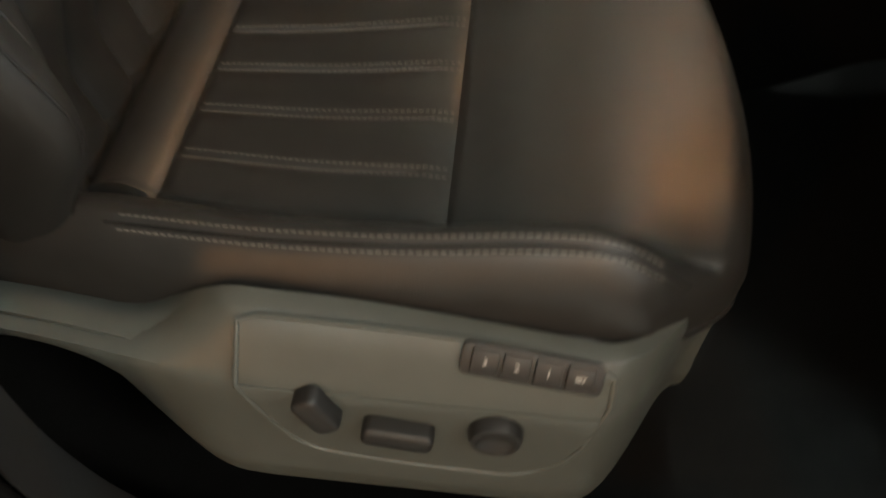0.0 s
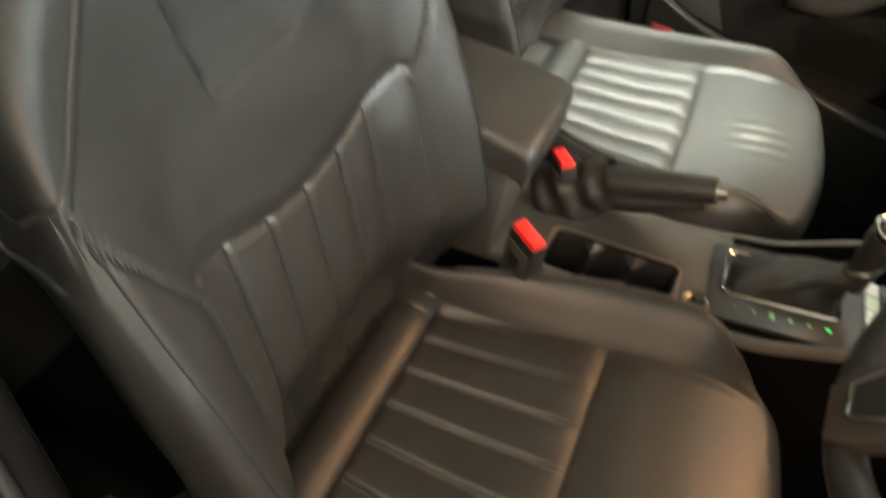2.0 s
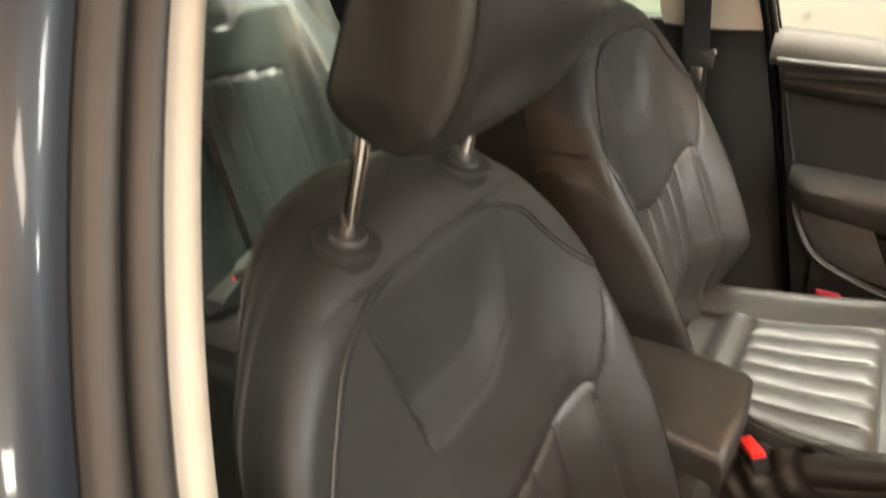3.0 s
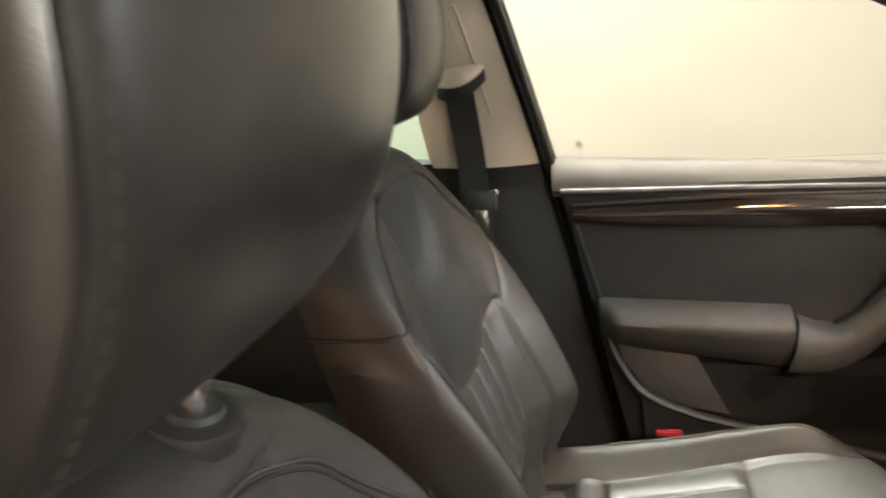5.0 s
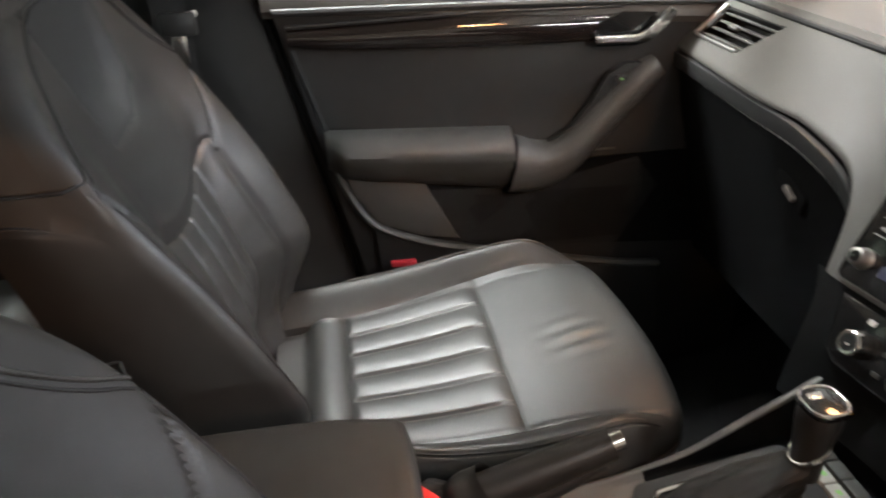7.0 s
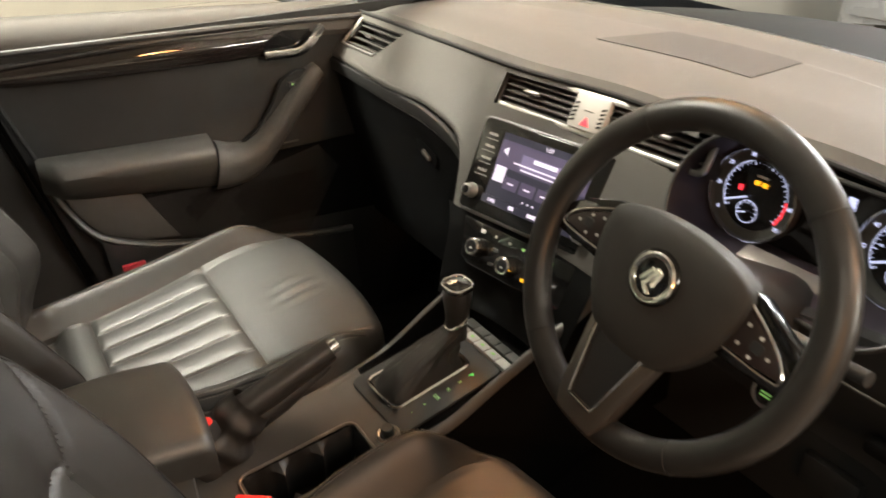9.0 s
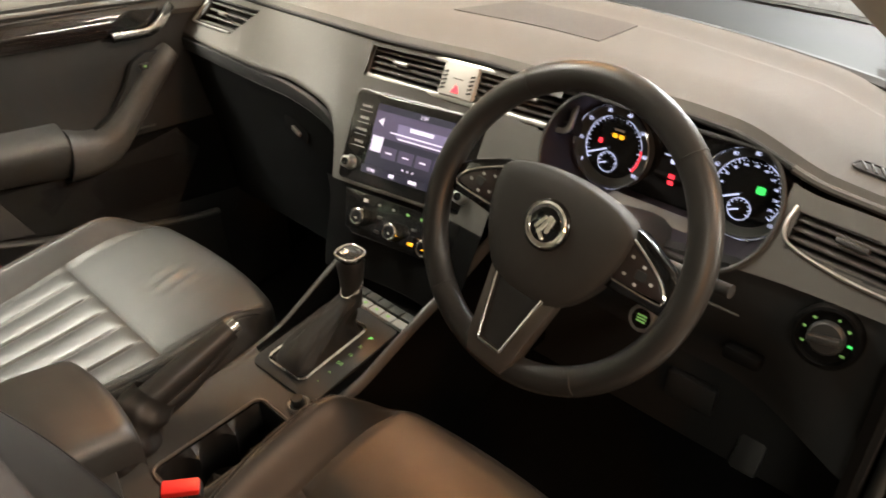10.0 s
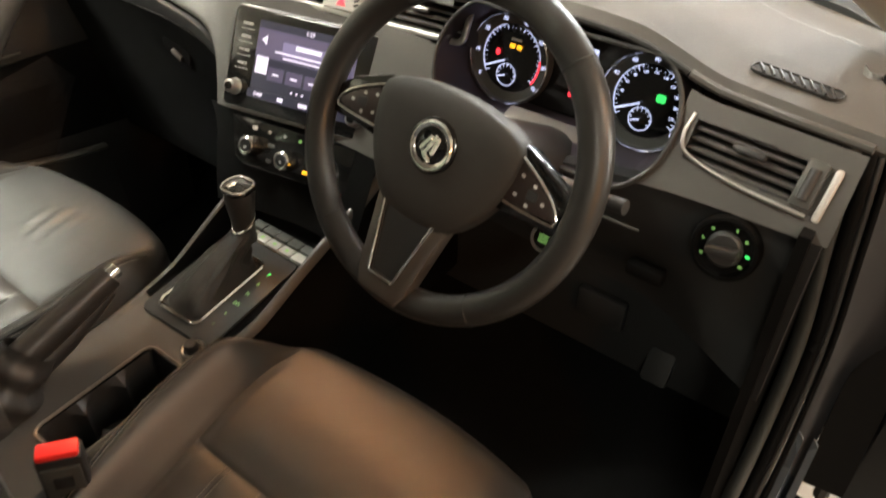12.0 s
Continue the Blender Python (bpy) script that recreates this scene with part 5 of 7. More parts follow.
for a, s in ((170, 0.005), (135, 0.006), (75, 0.004), (40, 0.006), (2, 0.008), (-30, 0.007), (-150, 0.006)):
    part("symbol", moved(box(s * 0.7, 0.003, 0.0006, 0), LM @ pose(0.0285 * math.cos(radians(a)), 0.0285 * math.sin(radians(a)), 0.0035)), GREENGLOW if a == 2 else GREENDIM, ls)
st = thing("start_button", "round engine start button with green lettering", "start button")
BM = Matrix.Translation((0.424, 0.648, 0.752)) @ pose(0, 0, 0, 70)
part("button_ring", moved(lathe([(0.014, 0.006), (0.017, 0.006), (0.0185, 0.003), (0.0185, -0.006), (0.014, -0.006)], 32), BM), SATIN, st)
part("button", moved(lathe([(0.0, 0.004), (0.0138, 0.004), (0.0138, -0.004), (0, -0.004)], 28), BM), GLOSS, st)
for y in (-0.004, 0.0, 0.004):
    part("print_bar", moved(box(0.013, 0.0022, 0.0006, 0), BM @ pose(0, y, 0.0044)), GREENDIM, st)

# ---- steering wheel ----
wheel = thing("steering_wheel", "black leather three-spoke steering wheel with chrome trims", "steering wheel")
WM0 = Matrix.Translation((0.361, 0.511, 0.9153)) @ pose(0, 0, 0, 66.1)
WM = WM0 @ pose(0, 0, 0, 0, 0, -6.5)
PM = WM @ pose(0.002, 0.003, -0.006)
SM = WM @ pose(0, 0, 0, -5)
ring = [(0.1695 * math.cos(a), 0.1695 * math.sin(a), 0) for a in span(0, 2 * math.pi, 96)[:-1]]
sec = [(0.0172 * math.cos(a), 0.0155 * math.sin(a)) for a in span(0, 2 * math.pi, 18)[:-1]]
part("rim", moved(tube(ring, closed=True, section=sec), WM), RUBBERWHEEL, wheel, "thick black leather rim")
for a in (52, 128, 232, 308):
    seam = [(0.1695 * math.cos(radians(a)) + 0.0176 * math.cos(b) * math.cos(radians(a)), 0.1695 * math.sin(radians(a)) + 0.0176 * math.cos(b) * math.sin(radians(a)), 0.0159 * math.sin(b)) for b in span(0, 2 * math.pi, 20)[:-1]]
    part("rim_seam", moved(tube(seam, 0.0007, 5, closed=True), WM), PLASTIC, wheel)
PADPTS = [(-0.0915, 0.016), (-0.087, 0.040), (-0.054, 0.054), (0.0, 0.059), (0.054, 0.054), (0.087, 0.040), (0.0915, 0.016), (0.086, -0.014), (0.071, -0.047), (0.050, -0.074), (0.028, -0.086), (0.0, -0.089), (-0.028, -0.086), (-0.050, -0.074), (-0.071, -0.047), (-0.086, -0.014)]
padloop = [(p.x, p.y) for p in spline([(a, b, 0) for a, b in PADPTS + PADPTS[:1]], 4)][:-1]
vs, fs, n = [], [], len(padloop)
for k, z in ((1.0, -0.010), (1.0, 0.013), (0.985, 0.017), (0.955, 0.0195), (0.80, 0.0235), (0.55, 0.0262), (0.25, 0.027)):
    vs += [(a * k, b * k, z) for a, b in padloop]
for i in range(6):
    fs += [(i * n + j, i * n + (j + 1) % n, (i + 1) * n + (j + 1) % n, (i + 1) * n + j) for j in range(n)]
fs += [tuple(range(6 * n, 7 * n)), tuple(range(n))]
part("airbag_pad", moved((vs, fs), PM), PADSKIN, wheel, "rounded black centre pad")
badge = part("badge", moved(lathe([(0.0, 0.003), (0.026, 0.003), (0.029, 0.001), (0.029, -0.002), (0, -0.002)], 40), PM @ pose(0, 0.002, 0.0275)), GLOSS, wheel, "round gloss black and chrome badge")
part("badge_ring", moved(lathe([(0.0195, 0.0035), (0.0215, 0.005), (0.0245, 0.005), (0.0262, 0.0035)], 40), PM @ pose(0, 0.002, 0.0275)), CHROME, badge)
for k, (x, ln, a) in enumerate(((-0.006, 0.020, 62), (0.0, 0.024, 70), (0.006, 0.020, 80), (-0.001, 0.016, -38))):
    part("badge_blade", moved(prism(rounded(ln, 0.0055, 0.0025), 0.003, 0.001, 1, "xy"), PM @ pose(x, 0.003 if k < 3 else -0.010, 0.030, 0, 0, a)), CHROME, badge)
for sg in (-1, 1):
    body = [(sg * a, b) for a, b in ((0.070, 0.042), (0.095, 0.042), (0.138, 0.023), (0.159, 0.006), (0.165, -0.018), (0.157, -0.026), (0.120, -0.026), (0.070, -0.029))]
    sp = part("spoke", moved(prism(body if sg < 0 else body[::-1], 0.016, 0.004, 2, "xy"), PM @ pose(0, 0, -0.010)), GLOSS, wheel, "gloss black side spoke")
    btn = [(sg * a, b) for a, b in ((0.084, 0.031), (0.111, 0.0195), (0.133, 0.0065), (0.1445, -0.005), (0.1445, -0.011), (0.117, -0.0135), (0.080, -0.0135))]
    bp_ = part("button_pad", moved(prism(btn if sg < 0 else btn[::-1], 0.013, 0.0015, 2, "xy"), PM @ pose(0, 0, -0.002)), PODBROWN, sp, "dark brown-black button cluster")
    edge = [(sg * a, b, 0.0105) for a, b in ((0.086, 0.034), (0.112, 0.0215), (0.135, 0.0075), (0.1465, -0.005), (0.147, -0.0125), (0.141, -0.0147), (0.117, -0.0157), (0.088, -0.0157))]
    part("chrome_edge", moved(tube(spline(edge, 4), 0.0019, 8), PM), CHROME, sp, "chrome edge round the buttons")
    part("button_pad_centre", moved(prism(rounded(0.013, 0.011, 0.003), 0.0016, 0.0006, 1, "xy"), PM @ pose(sg * 0.1145, 0.0025, 0.0105)), PLASTIC, sp)
    for dx, dy in ((0.098, 0.0165), (0.097, -0.0035), (0.114, 0.0125), (0.128, 0.000), (0.1125, -0.0085)):
        part("button_symbol", moved(box(0.0038, 0.0030, 0.0006, 0), PM @ pose(sg * dx, dy, 0.0114)), ICON, sp)
sp = part("spoke", moved(prism([(-0.050, -0.064), (-0.035, -0.158), (-0.026, -0.176), (0.026, -0.176), (0.035, -0.158), (0.050, -0.064)], 0.018, 0.005, 2, "xy"), SM @ pose(0, 0, -0.012)), SPOKEGREY, wheel, "dark silver lower spoke")
part("spoke_infill", moved(prism([(-0.032, -0.072), (-0.0155, -0.150), (0.0155, -0.150), (0.032, -0.072)], 0.004, 0.001, 1, "xy"), SM @ pose(0, 0, 0.0035)), VOID, sp)
part("chrome_edge", moved(tube([(-0.034, -0.074, 0.0085), (-0.0175, -0.150, 0.0085), (-0.0155, -0.1525, 0.0085), (0.0155, -0.1525, 0.0085), (0.0175, -0.150, 0.0085), (0.034, -0.074, 0.0085)], 0.0023, 8), SM), CHROME, sp, "chrome U-shaped trim")
column = thing("steering_column", "black column shroud with control stalks", "steering column")
part("shroud", moved(tube([(0, -0.006, -0.03), (0, -0.012, -0.12), (0, -0.020, -0.26)], closed=False, section=[(0.062 * math.cos(a), 0.052 * math.sin(a)) for a in span(0, 2 * math.pi, 20)[:-1]], up=(0, 1, 0)), WM0), PLASTIC, column)
for sg in (-1, 1):
    s = part("stalk", moved(tube([(sg * 0.05, 0.0, -0.07), (sg * 0.12, 0.004, -0.055), (sg * 0.176, 0.006, -0.045)], lambda t: 0.008 - 0.001 * t, 12), WM0), PLASTIC, column, "black control stalk")
    part("stalk_tip", moved(tube([(sg * 0.176, 0.006, -0.045), (sg * 0.192, 0.007, -0.042)], 0.0075, 14), WM0), VOID, s)

# ---- centre console ----
con = thing("centre_console", "grey plastic centre console between the seats", "console")


def con_z(y):
    return lerp(y, [(-0.2, 0.50), (0.10, 0.535), (0.30, 0.553), (0.42, 0.566), (0.52, 0.585), (0.62, 0.60), (0.70, 0.62)])


def con_half(y):
    return lerp(y, [(-0.2, 0.085), (0.2, 0.095), (0.4, 0.104), (0.55, 0.112), (0.7, 0.125), (0.9, 0.132)])


CX = 0.006


def con_top(s, y):
    zz = con_z(y)
    rim = lerp(y, [(0.30, 0.0), (0.42, 0.010), (0.50, 0.034), (0.58, 0.062), (0.64, 0.085), (0.76, 0.125), (0.86, 0.14)])
    a = abs(s)
    x = CX + con_half(y) * s
    if a <= 1:
        z = zz + rim * smooth(0.80, 0.90, a) - 0.006 * smooth(0.94, 1.0, a)
    else:
        z = zz + rim - 0.006 - (a - 1) * 0.9
        x = CX + math.copysign(con_half(y) + 0.02 * (a - 1), s)
    return x, y, z


def cup(c):
    return 0.008 < c.x < 0.086 and 0.145 < c.y < 0.318 and c.z > 0.5


cut = split(sheet(con_top, span(-1.35, 1.35, 150), span(-0.20, 0.86, 180)), lambda c: "hole" if cup(c) else "side" if abs(c.x - CX) > con_half(c.y) else "wall" if c.y > 0.375 and abs(c.x - CX) < 0.885 * con_half(c.y) else "top")
part("console_body", cut["top"], FASCIA, con, "satin grey console shell")
part("console_bed", cut["wall"], SHADEPLASTIC, con, "black recessed bed of the console")
# Same shell below the rim; its shade is painted as near-black.
part("console_side", cut["side"], SHADEPLASTIC, con, "black lower console sides")


def cup_well(a, v):
    """Well with three scallops along each side; past v = 1 its floor."""
    k = 4 * a
    i, u = min(int(k), 3), k - min(int(k), 3)
    x, y = ((0.0065 + 0.081 * u, 0.144), (0.0875, 0.144 + 0.176 * u), (0.0875 - 0.081 * u, 0.320), (0.0065, 0.320 - 0.176 * u))[i]
    if i in (1, 3):
        cusp = 0.024 * (1 - math.sqrt(abs(math.sin(3 * math.pi * u)))) * smooth(0.0, 0.10, v) * smooth(0, 0.08, u) * smooth(1, 0.92, u)
        x += cusp if i == 3 else -cusp
    w = max(0, v - 1)
    return x + (0.047 - x) * w, y + (0.232 - y) * w, (0.548 if y > 0.3 else 0.536 + 0.012 * (y - 0.144) / 0.176) - 0.075 * min(1, v)


part("cup_tray", sheet(cup_well, span(0, 1, 96), [0, 0.1, 0.2, 0.35, 0.6, 0.85, 0.97, 1.0, 1.3, 1.7, 1.98]), PLASTIC, con, "dark scalloped cup holder well")
part("cup_rim", moved(frame_ring(0.084, 0.180, 0.016, 0.0035, 0.002), Matrix.Translation((0.047, 0.232, 0.5475)) @ pose(0, 0, 0, 5)), DARKSILVER, con, "thin satin cup holder rim")
sock = thing("power_socket", "round power socket plug with bright ring", "power socket")
m = Matrix.Translation((0.064, 0.349, con_z(0.349) + 0.001)) @ pose(0, 0, 0, 7)
part("ring", moved(lathe([(0.0125, 0.0), (0.0130, 0.004), (0.0150, 0.005), (0.0168, 0.003), (0.0172, 0.0)], 32), m), SATIN, sock, "satin ring")
part("plug", moved(lathe([(0.0, 0.016), (0.008, 0.016), (0.0095, 0.014), (0.0095, 0.004), (0.0125, 0.003), (0.0125, 0.0), (0, 0)], 28), m), PLASTIC, sock)
# selector
sel = thing("gear_selector", "automatic gear selector with leather gaiter and chrome trim", "gear lever")
GM = Matrix.Translation((0.002, 0.452, con_z(0.452) + 0.002)) @ pose(0, 0, 0, 9, 0, 2)
part("base_plate", moved(prism(rounded(0.148, 0.190, 0.016), 0.004, 0.0015, 2, "xy"), GM), PLASTIC, sel, "black selector plate")
part("chrome_frame", moved(frame_ring(0.084, 0.140, 0.012, 0.006, 0.004), GM @ pose(-0.012, -0.006, 0.006)), CHROME, sel, "chrome gaiter frame")


def gaiter(a, v):
    k = smooth(0, 1, v)
    ang = 2 * math.pi * a
    fold = 1 - 0.16 * math.sin(math.pi * v) + 0.12 * math.sin(5 * ang + 9 * v) * math.sin(math.pi * v) + 0.04 * math.sin(11 * ang - 6 * v) * math.sin(math.pi * v)
    px, py = 0.040 * (1 - k) + 0.017 * k, 0.067 * (1 - k) + 0.017 * k
    c, s = math.cos(ang), math.sin(ang)
    x = -0.012 + math.copysign(abs(c) ** (0.5 + 0.5 * k), c) * px * fold + 0.016 * k
    y = -0.006 + math.copysign(abs(s) ** (0.5 + 0.5 * k), s) * py * fold + 0.070 * k
    return GM @ Vector((x, y, 0.004 + 0.070 * v + 0.008 * math.sin(math.pi * v)))


part("gaiter", sheet(gaiter, span(0, 1, 64), span(0, 1, 24)), GAITER, sel, "black leather gaiter with folds")
KM = GM @ pose(0.004, 0.064, 0.062, -6)


def grip(a, v):
    """Lever grip: slim at its collar, swelling to the head."""
    ang = 2 * math.pi * a
    r = lerp(v, [(0, 0.0165), (0.25, 0.0160), (0.55, 0.0185), (0.85, 0.0215), (1, 0.0205)])
    return KM @ Vector((r * 1.08 * math.cos(ang), 0.006 * v + r * math.sin(ang), -0.012 + 0.090 * v))


part("lever", sheet(grip, span(0, 1, 28), span(0, 1, 14)), RUBBERWHEEL, sel, "leather-wrapped lever grip")
part("lever_band", moved(tube([(0.0178 * math.cos(a), 0.002 + 0.0172 * math.sin(a), 0.018 - 0.012 * math.cos(a + 1.9)) for a in span(0, 2 * math.pi, 32)[:-1]], 0.0026, 8, closed=True), KM), CHROME, sel, "slanted chrome lever collar")
part("lever_cap", moved(prism(rounded(0.046, 0.042, 0.016), 0.007, 0.003, 3, "xy"), KM @ pose(0, 0.006, 0.075)), GLOSS, sel, "gloss black lever top")
part("cap_rim", moved(tube([(a, b, 0) for a, b in rounded(0.043, 0.039, 0.015)], 0.0022, 8, closed=True), KM @ pose(0, 0.006, 0.0815)), CHROME, sel, "chrome rim of the lever top")
part("cap_button", moved(prism(rounded(0.010, 0.016, 0.004), 0.002, 0.001, 2, "xy"), KM @ pose(-0.008, 0.002, 0.0815)), CHROME, sel)
for k, word in enumerate(("P", "R", "N", "D/S", "+", "-")):
    lettering("gear_letter", word, 0.008 if k else 0.010, GM @ pose(0.048, 0.052 - 0.022 * k, 0.0046), GREENGLOW if k == 0 else GREENDIM, sel)
bt = thing("console_buttons", "grey row of console switches", "switch panel")
for r in range(2):
    for k in range(5):
        part("switch", box(0.0255, 0.017, 0.008, 0.0015, (-0.044 + 0.0275 * k, 0.552 + 0.0195 * r, con_z(0.552 + 0.0195 * r) + 0.006)), SILVERPLASTIC if r == 0 else GREYPLASTIC, bt)
for k in (1, 2, 3):
    part("switch_mark", box(0.006, 0.005, 0.0006, 0, (-0.044 + 0.0275 * k, 0.552, con_z(0.552) + 0.0106)), GREENDIM, bt)
part("tray_back", box(0.19, 0.02, 0.16, 0.004, (0.0, 0.655, 0.64)), VOID, bt)
# handbrake
hb = thing("handbrake_lever", "black leather handbrake lever with chrome button", "handbrake")
HB0, HB1 = Vector((-0.060, 0.120, 0.572)), Vector((-0.055, 0.322, 0.648))
part("grip", tube([HB0 + (HB1 - HB0) * t for t in span(0, 1, 12)], lambda t: 0.0225 - 0.0045 * t + 0.0015 * math.sin(math.pi * t), 20), RUBBERWHEEL, hb, "leather handbrake grip")
part("lower_arm", tube([(-0.060, 0.14, 0.560), (-0.057, 0.24, 0.590), (-0.055, 0.315, 0.626)], lambda t: 0.028 - 0.017 * t, 12), PLASTIC, hb)
d = (HB1 - HB0).normalized()
part("collar_ring", tube([HB0 + d * 0.012, HB0 + d * 0.018], 0.0245, 20), GAITER, hb)
part("release_button", tube([HB1 - d * 0.002, HB1 + d * 0.013], 0.0115, 16), CHROME, hb, "chrome release button")


def boot(a, v):
    """Loose leather sleeve round the lever's foot, sagging in folds."""
    ang = 2 * math.pi * a
    axis = Vector((0.003, 0.085, 0.072))
    c = Vector((-0.060, 0.112, 0.530)) + axis * v
    side, up = Vector((1, 0, 0)), Vector((0, -0.64, 0.77))
    r = 0.050 - 0.016 * smooth(0.2, 1, v)
    swell = math.sin(math.pi * v)
    f = 1 + swell * (0.12 * math.sin(17 * v + 1.3 * math.sin(ang + 0.6)) + 0.05 * math.sin(4 * ang + 11 * v) + 0.03 * math.sin(9 * ang - 7 * v))
    return c + (side * math.cos(ang) * 0.92 + up * math.sin(ang)) * (r * f)


part("gaiter", sheet(boot, span(0, 1, 56), span(0, 1, 26)), GAITER, hb, "crumpled leather handbrake gaiter")
# armrest
arm = part("armrest", box(0.140, 0.205, 0.165, 0.012, (0.040, -0.024, 0.610)), GREYPLASTIC, con, "padded leather armrest on a grey storage box")


def arm_lid(a, b):
    x = 0.044 + 0.088 * a
    y = -0.022 + 0.124 * b
    z = 0.752 - 0.010 * a * a - 0.006 * smooth(0.4, 1, b) + 0.004 * (1 - b * b)
    for e in (1 - abs(a), 1 - abs(b)):
        q = e * (0.078 if e == 1 - abs(a) else 0.13)
        if q < 0.014:
            z -= 0.014 - math.sqrt(max(0, 0.014 ** 2 - (0.014 - q) ** 2))
    return x, y + 0.006 * (1 - a * a) * (b > 0.9), z


part("lid", slab(arm_lid, [math.sin(t) for t in span(-math.pi / 2, math.pi / 2, 30)], [math.sin(t) for t in span(-math.pi / 2, math.pi / 2, 36)], (0, 0, -0.030)), LEATHER, arm, "padded leather lid")
part("lid_band", box(0.158, 0.226, 0.012, 0.005, (0.044, -0.022, 0.700)), FASCIA, arm)


def buckle(label, at, turn):
    b = thing("seat_belt_buckle", label, "belt buckle", "belt buckles", m=Matrix.Translation(at) @ turn)
    part("housing", box(0.048, 0.026, 0.088, 0.005, (0, 0.001, -0.048)), PLASTIC, b, "black buckle housing")
    part("face_plate", box(0.040, 0.004, 0.070, 0.0015, (0, -0.0125, -0.052)), GREYPLASTIC, b, "grey face of the buckle")
    part("release_button", box(0.043, 0.020, 0.011, 0.003, (0, 0, -0.002)), RED, b, "bright red release button")
    part("front_slot", box(0.020, 0.002, 0.020, 0.0008, (0, -0.0150, -0.042)), VOID, b)
    part("stem", box(0.030, 0.012, 0.10, 0.004, (0, 0.004, -0.130)), PLASTIC, b)


buckle("black belt buckle with red button beside the driver seat", (0.1435, 0.127, 0.634), pose(0, 0, 0, 5, 4, 57))
buckle("black belt buckle with red button beside the armrest", (-0.050, 0.116, 0.614), pose(0, 0, 0, 10, -10, 35))

# ---- front seats ----
RIB_Y0, RIB_Y1 = 0.050, 0.2676


def cushion_front(x):
    return 0.505 - (0.80 if x > 0 else 0.58) * x * x - (0.055 if x > 0 else 0.045) * smooth(0.17, 0.25, abs(x))


def cushion_panel_half(y):
    return lerp(y, [(0.03, 0.150), (0.27, 0.182), (0.445, 0.192)])


def cushion_wide(x, y, wrinkle):
    """Half-width of the cushion; its inboard side is drawn in towards the backrest."""
    if (x < 0) != (wrinkle > 0):
        return lerp(y, [(-0.06, 0.186), (0.03, 0.192), (0.08, 0.212), (0.13, 0.234), (0.195, 0.253), (0.26, 0.264), (0.33, 0.266), (0.42, 0.248), (0.51, 0.246)])
    return lerp(y, [(-0.06, 0.226), (0.05, 0.232), (0.16, 0.241), (0.26, 0.246), (0.51, 0.246)])


def cushion_top(x, y, wrinkle):
    ax = abs(x)
    edge = cushion_wide(x, y, wrinkle)
    rib = 0.0038
    z = lerp(y, [(-0.05, 0.498), (0.04, 0.506), (0.15, 0.516), (0.26, 0.533), (0.33, 0.545), (0.39, 0.549), (0.45, 0.545), (0.51, 0.531)])
    side = 1 - smooth(0.35, 0.46, y)
    z += side * ((0.040 if wrinkle else 0.060 if x < 0 else 0.050) * smooth(cushion_panel_half(y) - 0.014, max(edge - 0.030, cushion_panel_half(y) + 0.012), ax) - 0.012 * smooth(edge - 0.031, edge - 0.001, ax))
    half = cushion_panel_half(y)
    if y < RIB_Y1 and ax < half:
        if y > RIB_Y0:
            f = 3 * x / half
            d = abs(f - round(f)) * half / 3
            fade = smooth(0, 0.012, y - RIB_Y0) * smooth(0.001, 0.045 - 0.015 * wrinkle, RIB_Y1 - y)
            z += fade * (rib * (1 - (2 * (f - math.floor(f)) - 1) ** 2) - 0.0034 * math.exp(-((d / 0.0030) ** 2)))
            z -= 0.003 * smooth(RIB_Y1 - 0.022, RIB_Y1, y) ** 2
        else:
            z += 0.011 * math.sin(math.pi * min(1.0, (RIB_Y0 - y) / 0.060)) - 0.012 * smooth(0.004, -0.02, y)
    if y >= RIB_Y1 - 0.002 and ax < half:
        z -= 0.003 * (1 - smooth(RIB_Y1, RIB_Y1 + 0.045, y)) * smooth(0, 0.02, half - ax)
        if wrinkle:
            z += wrinkle * 0.0022 * math.sin(190 * (x + 0.30 * (y - 0.38))) * math.exp(-(((x - 0.015) / 0.042) ** 2) - (((y - 0.385) / 0.038) ** 2))
    if y < 0.45:
        z -= 0.0035 * math.exp(-(((ax - half) / 0.0032) ** 2))
    if ax < half:
        z -= 0.0025 * math.exp(-(((y - RIB_Y1) / 0.0026) ** 2)) + 0.003 * math.exp(-(((y - RIB_Y0) / 0.003) ** 2))
    z -= (0.0028 if x < 0 else 0.0016) * side * math.exp(-(((ax - edge + 0.022) / 0.0028) ** 2))
    return z


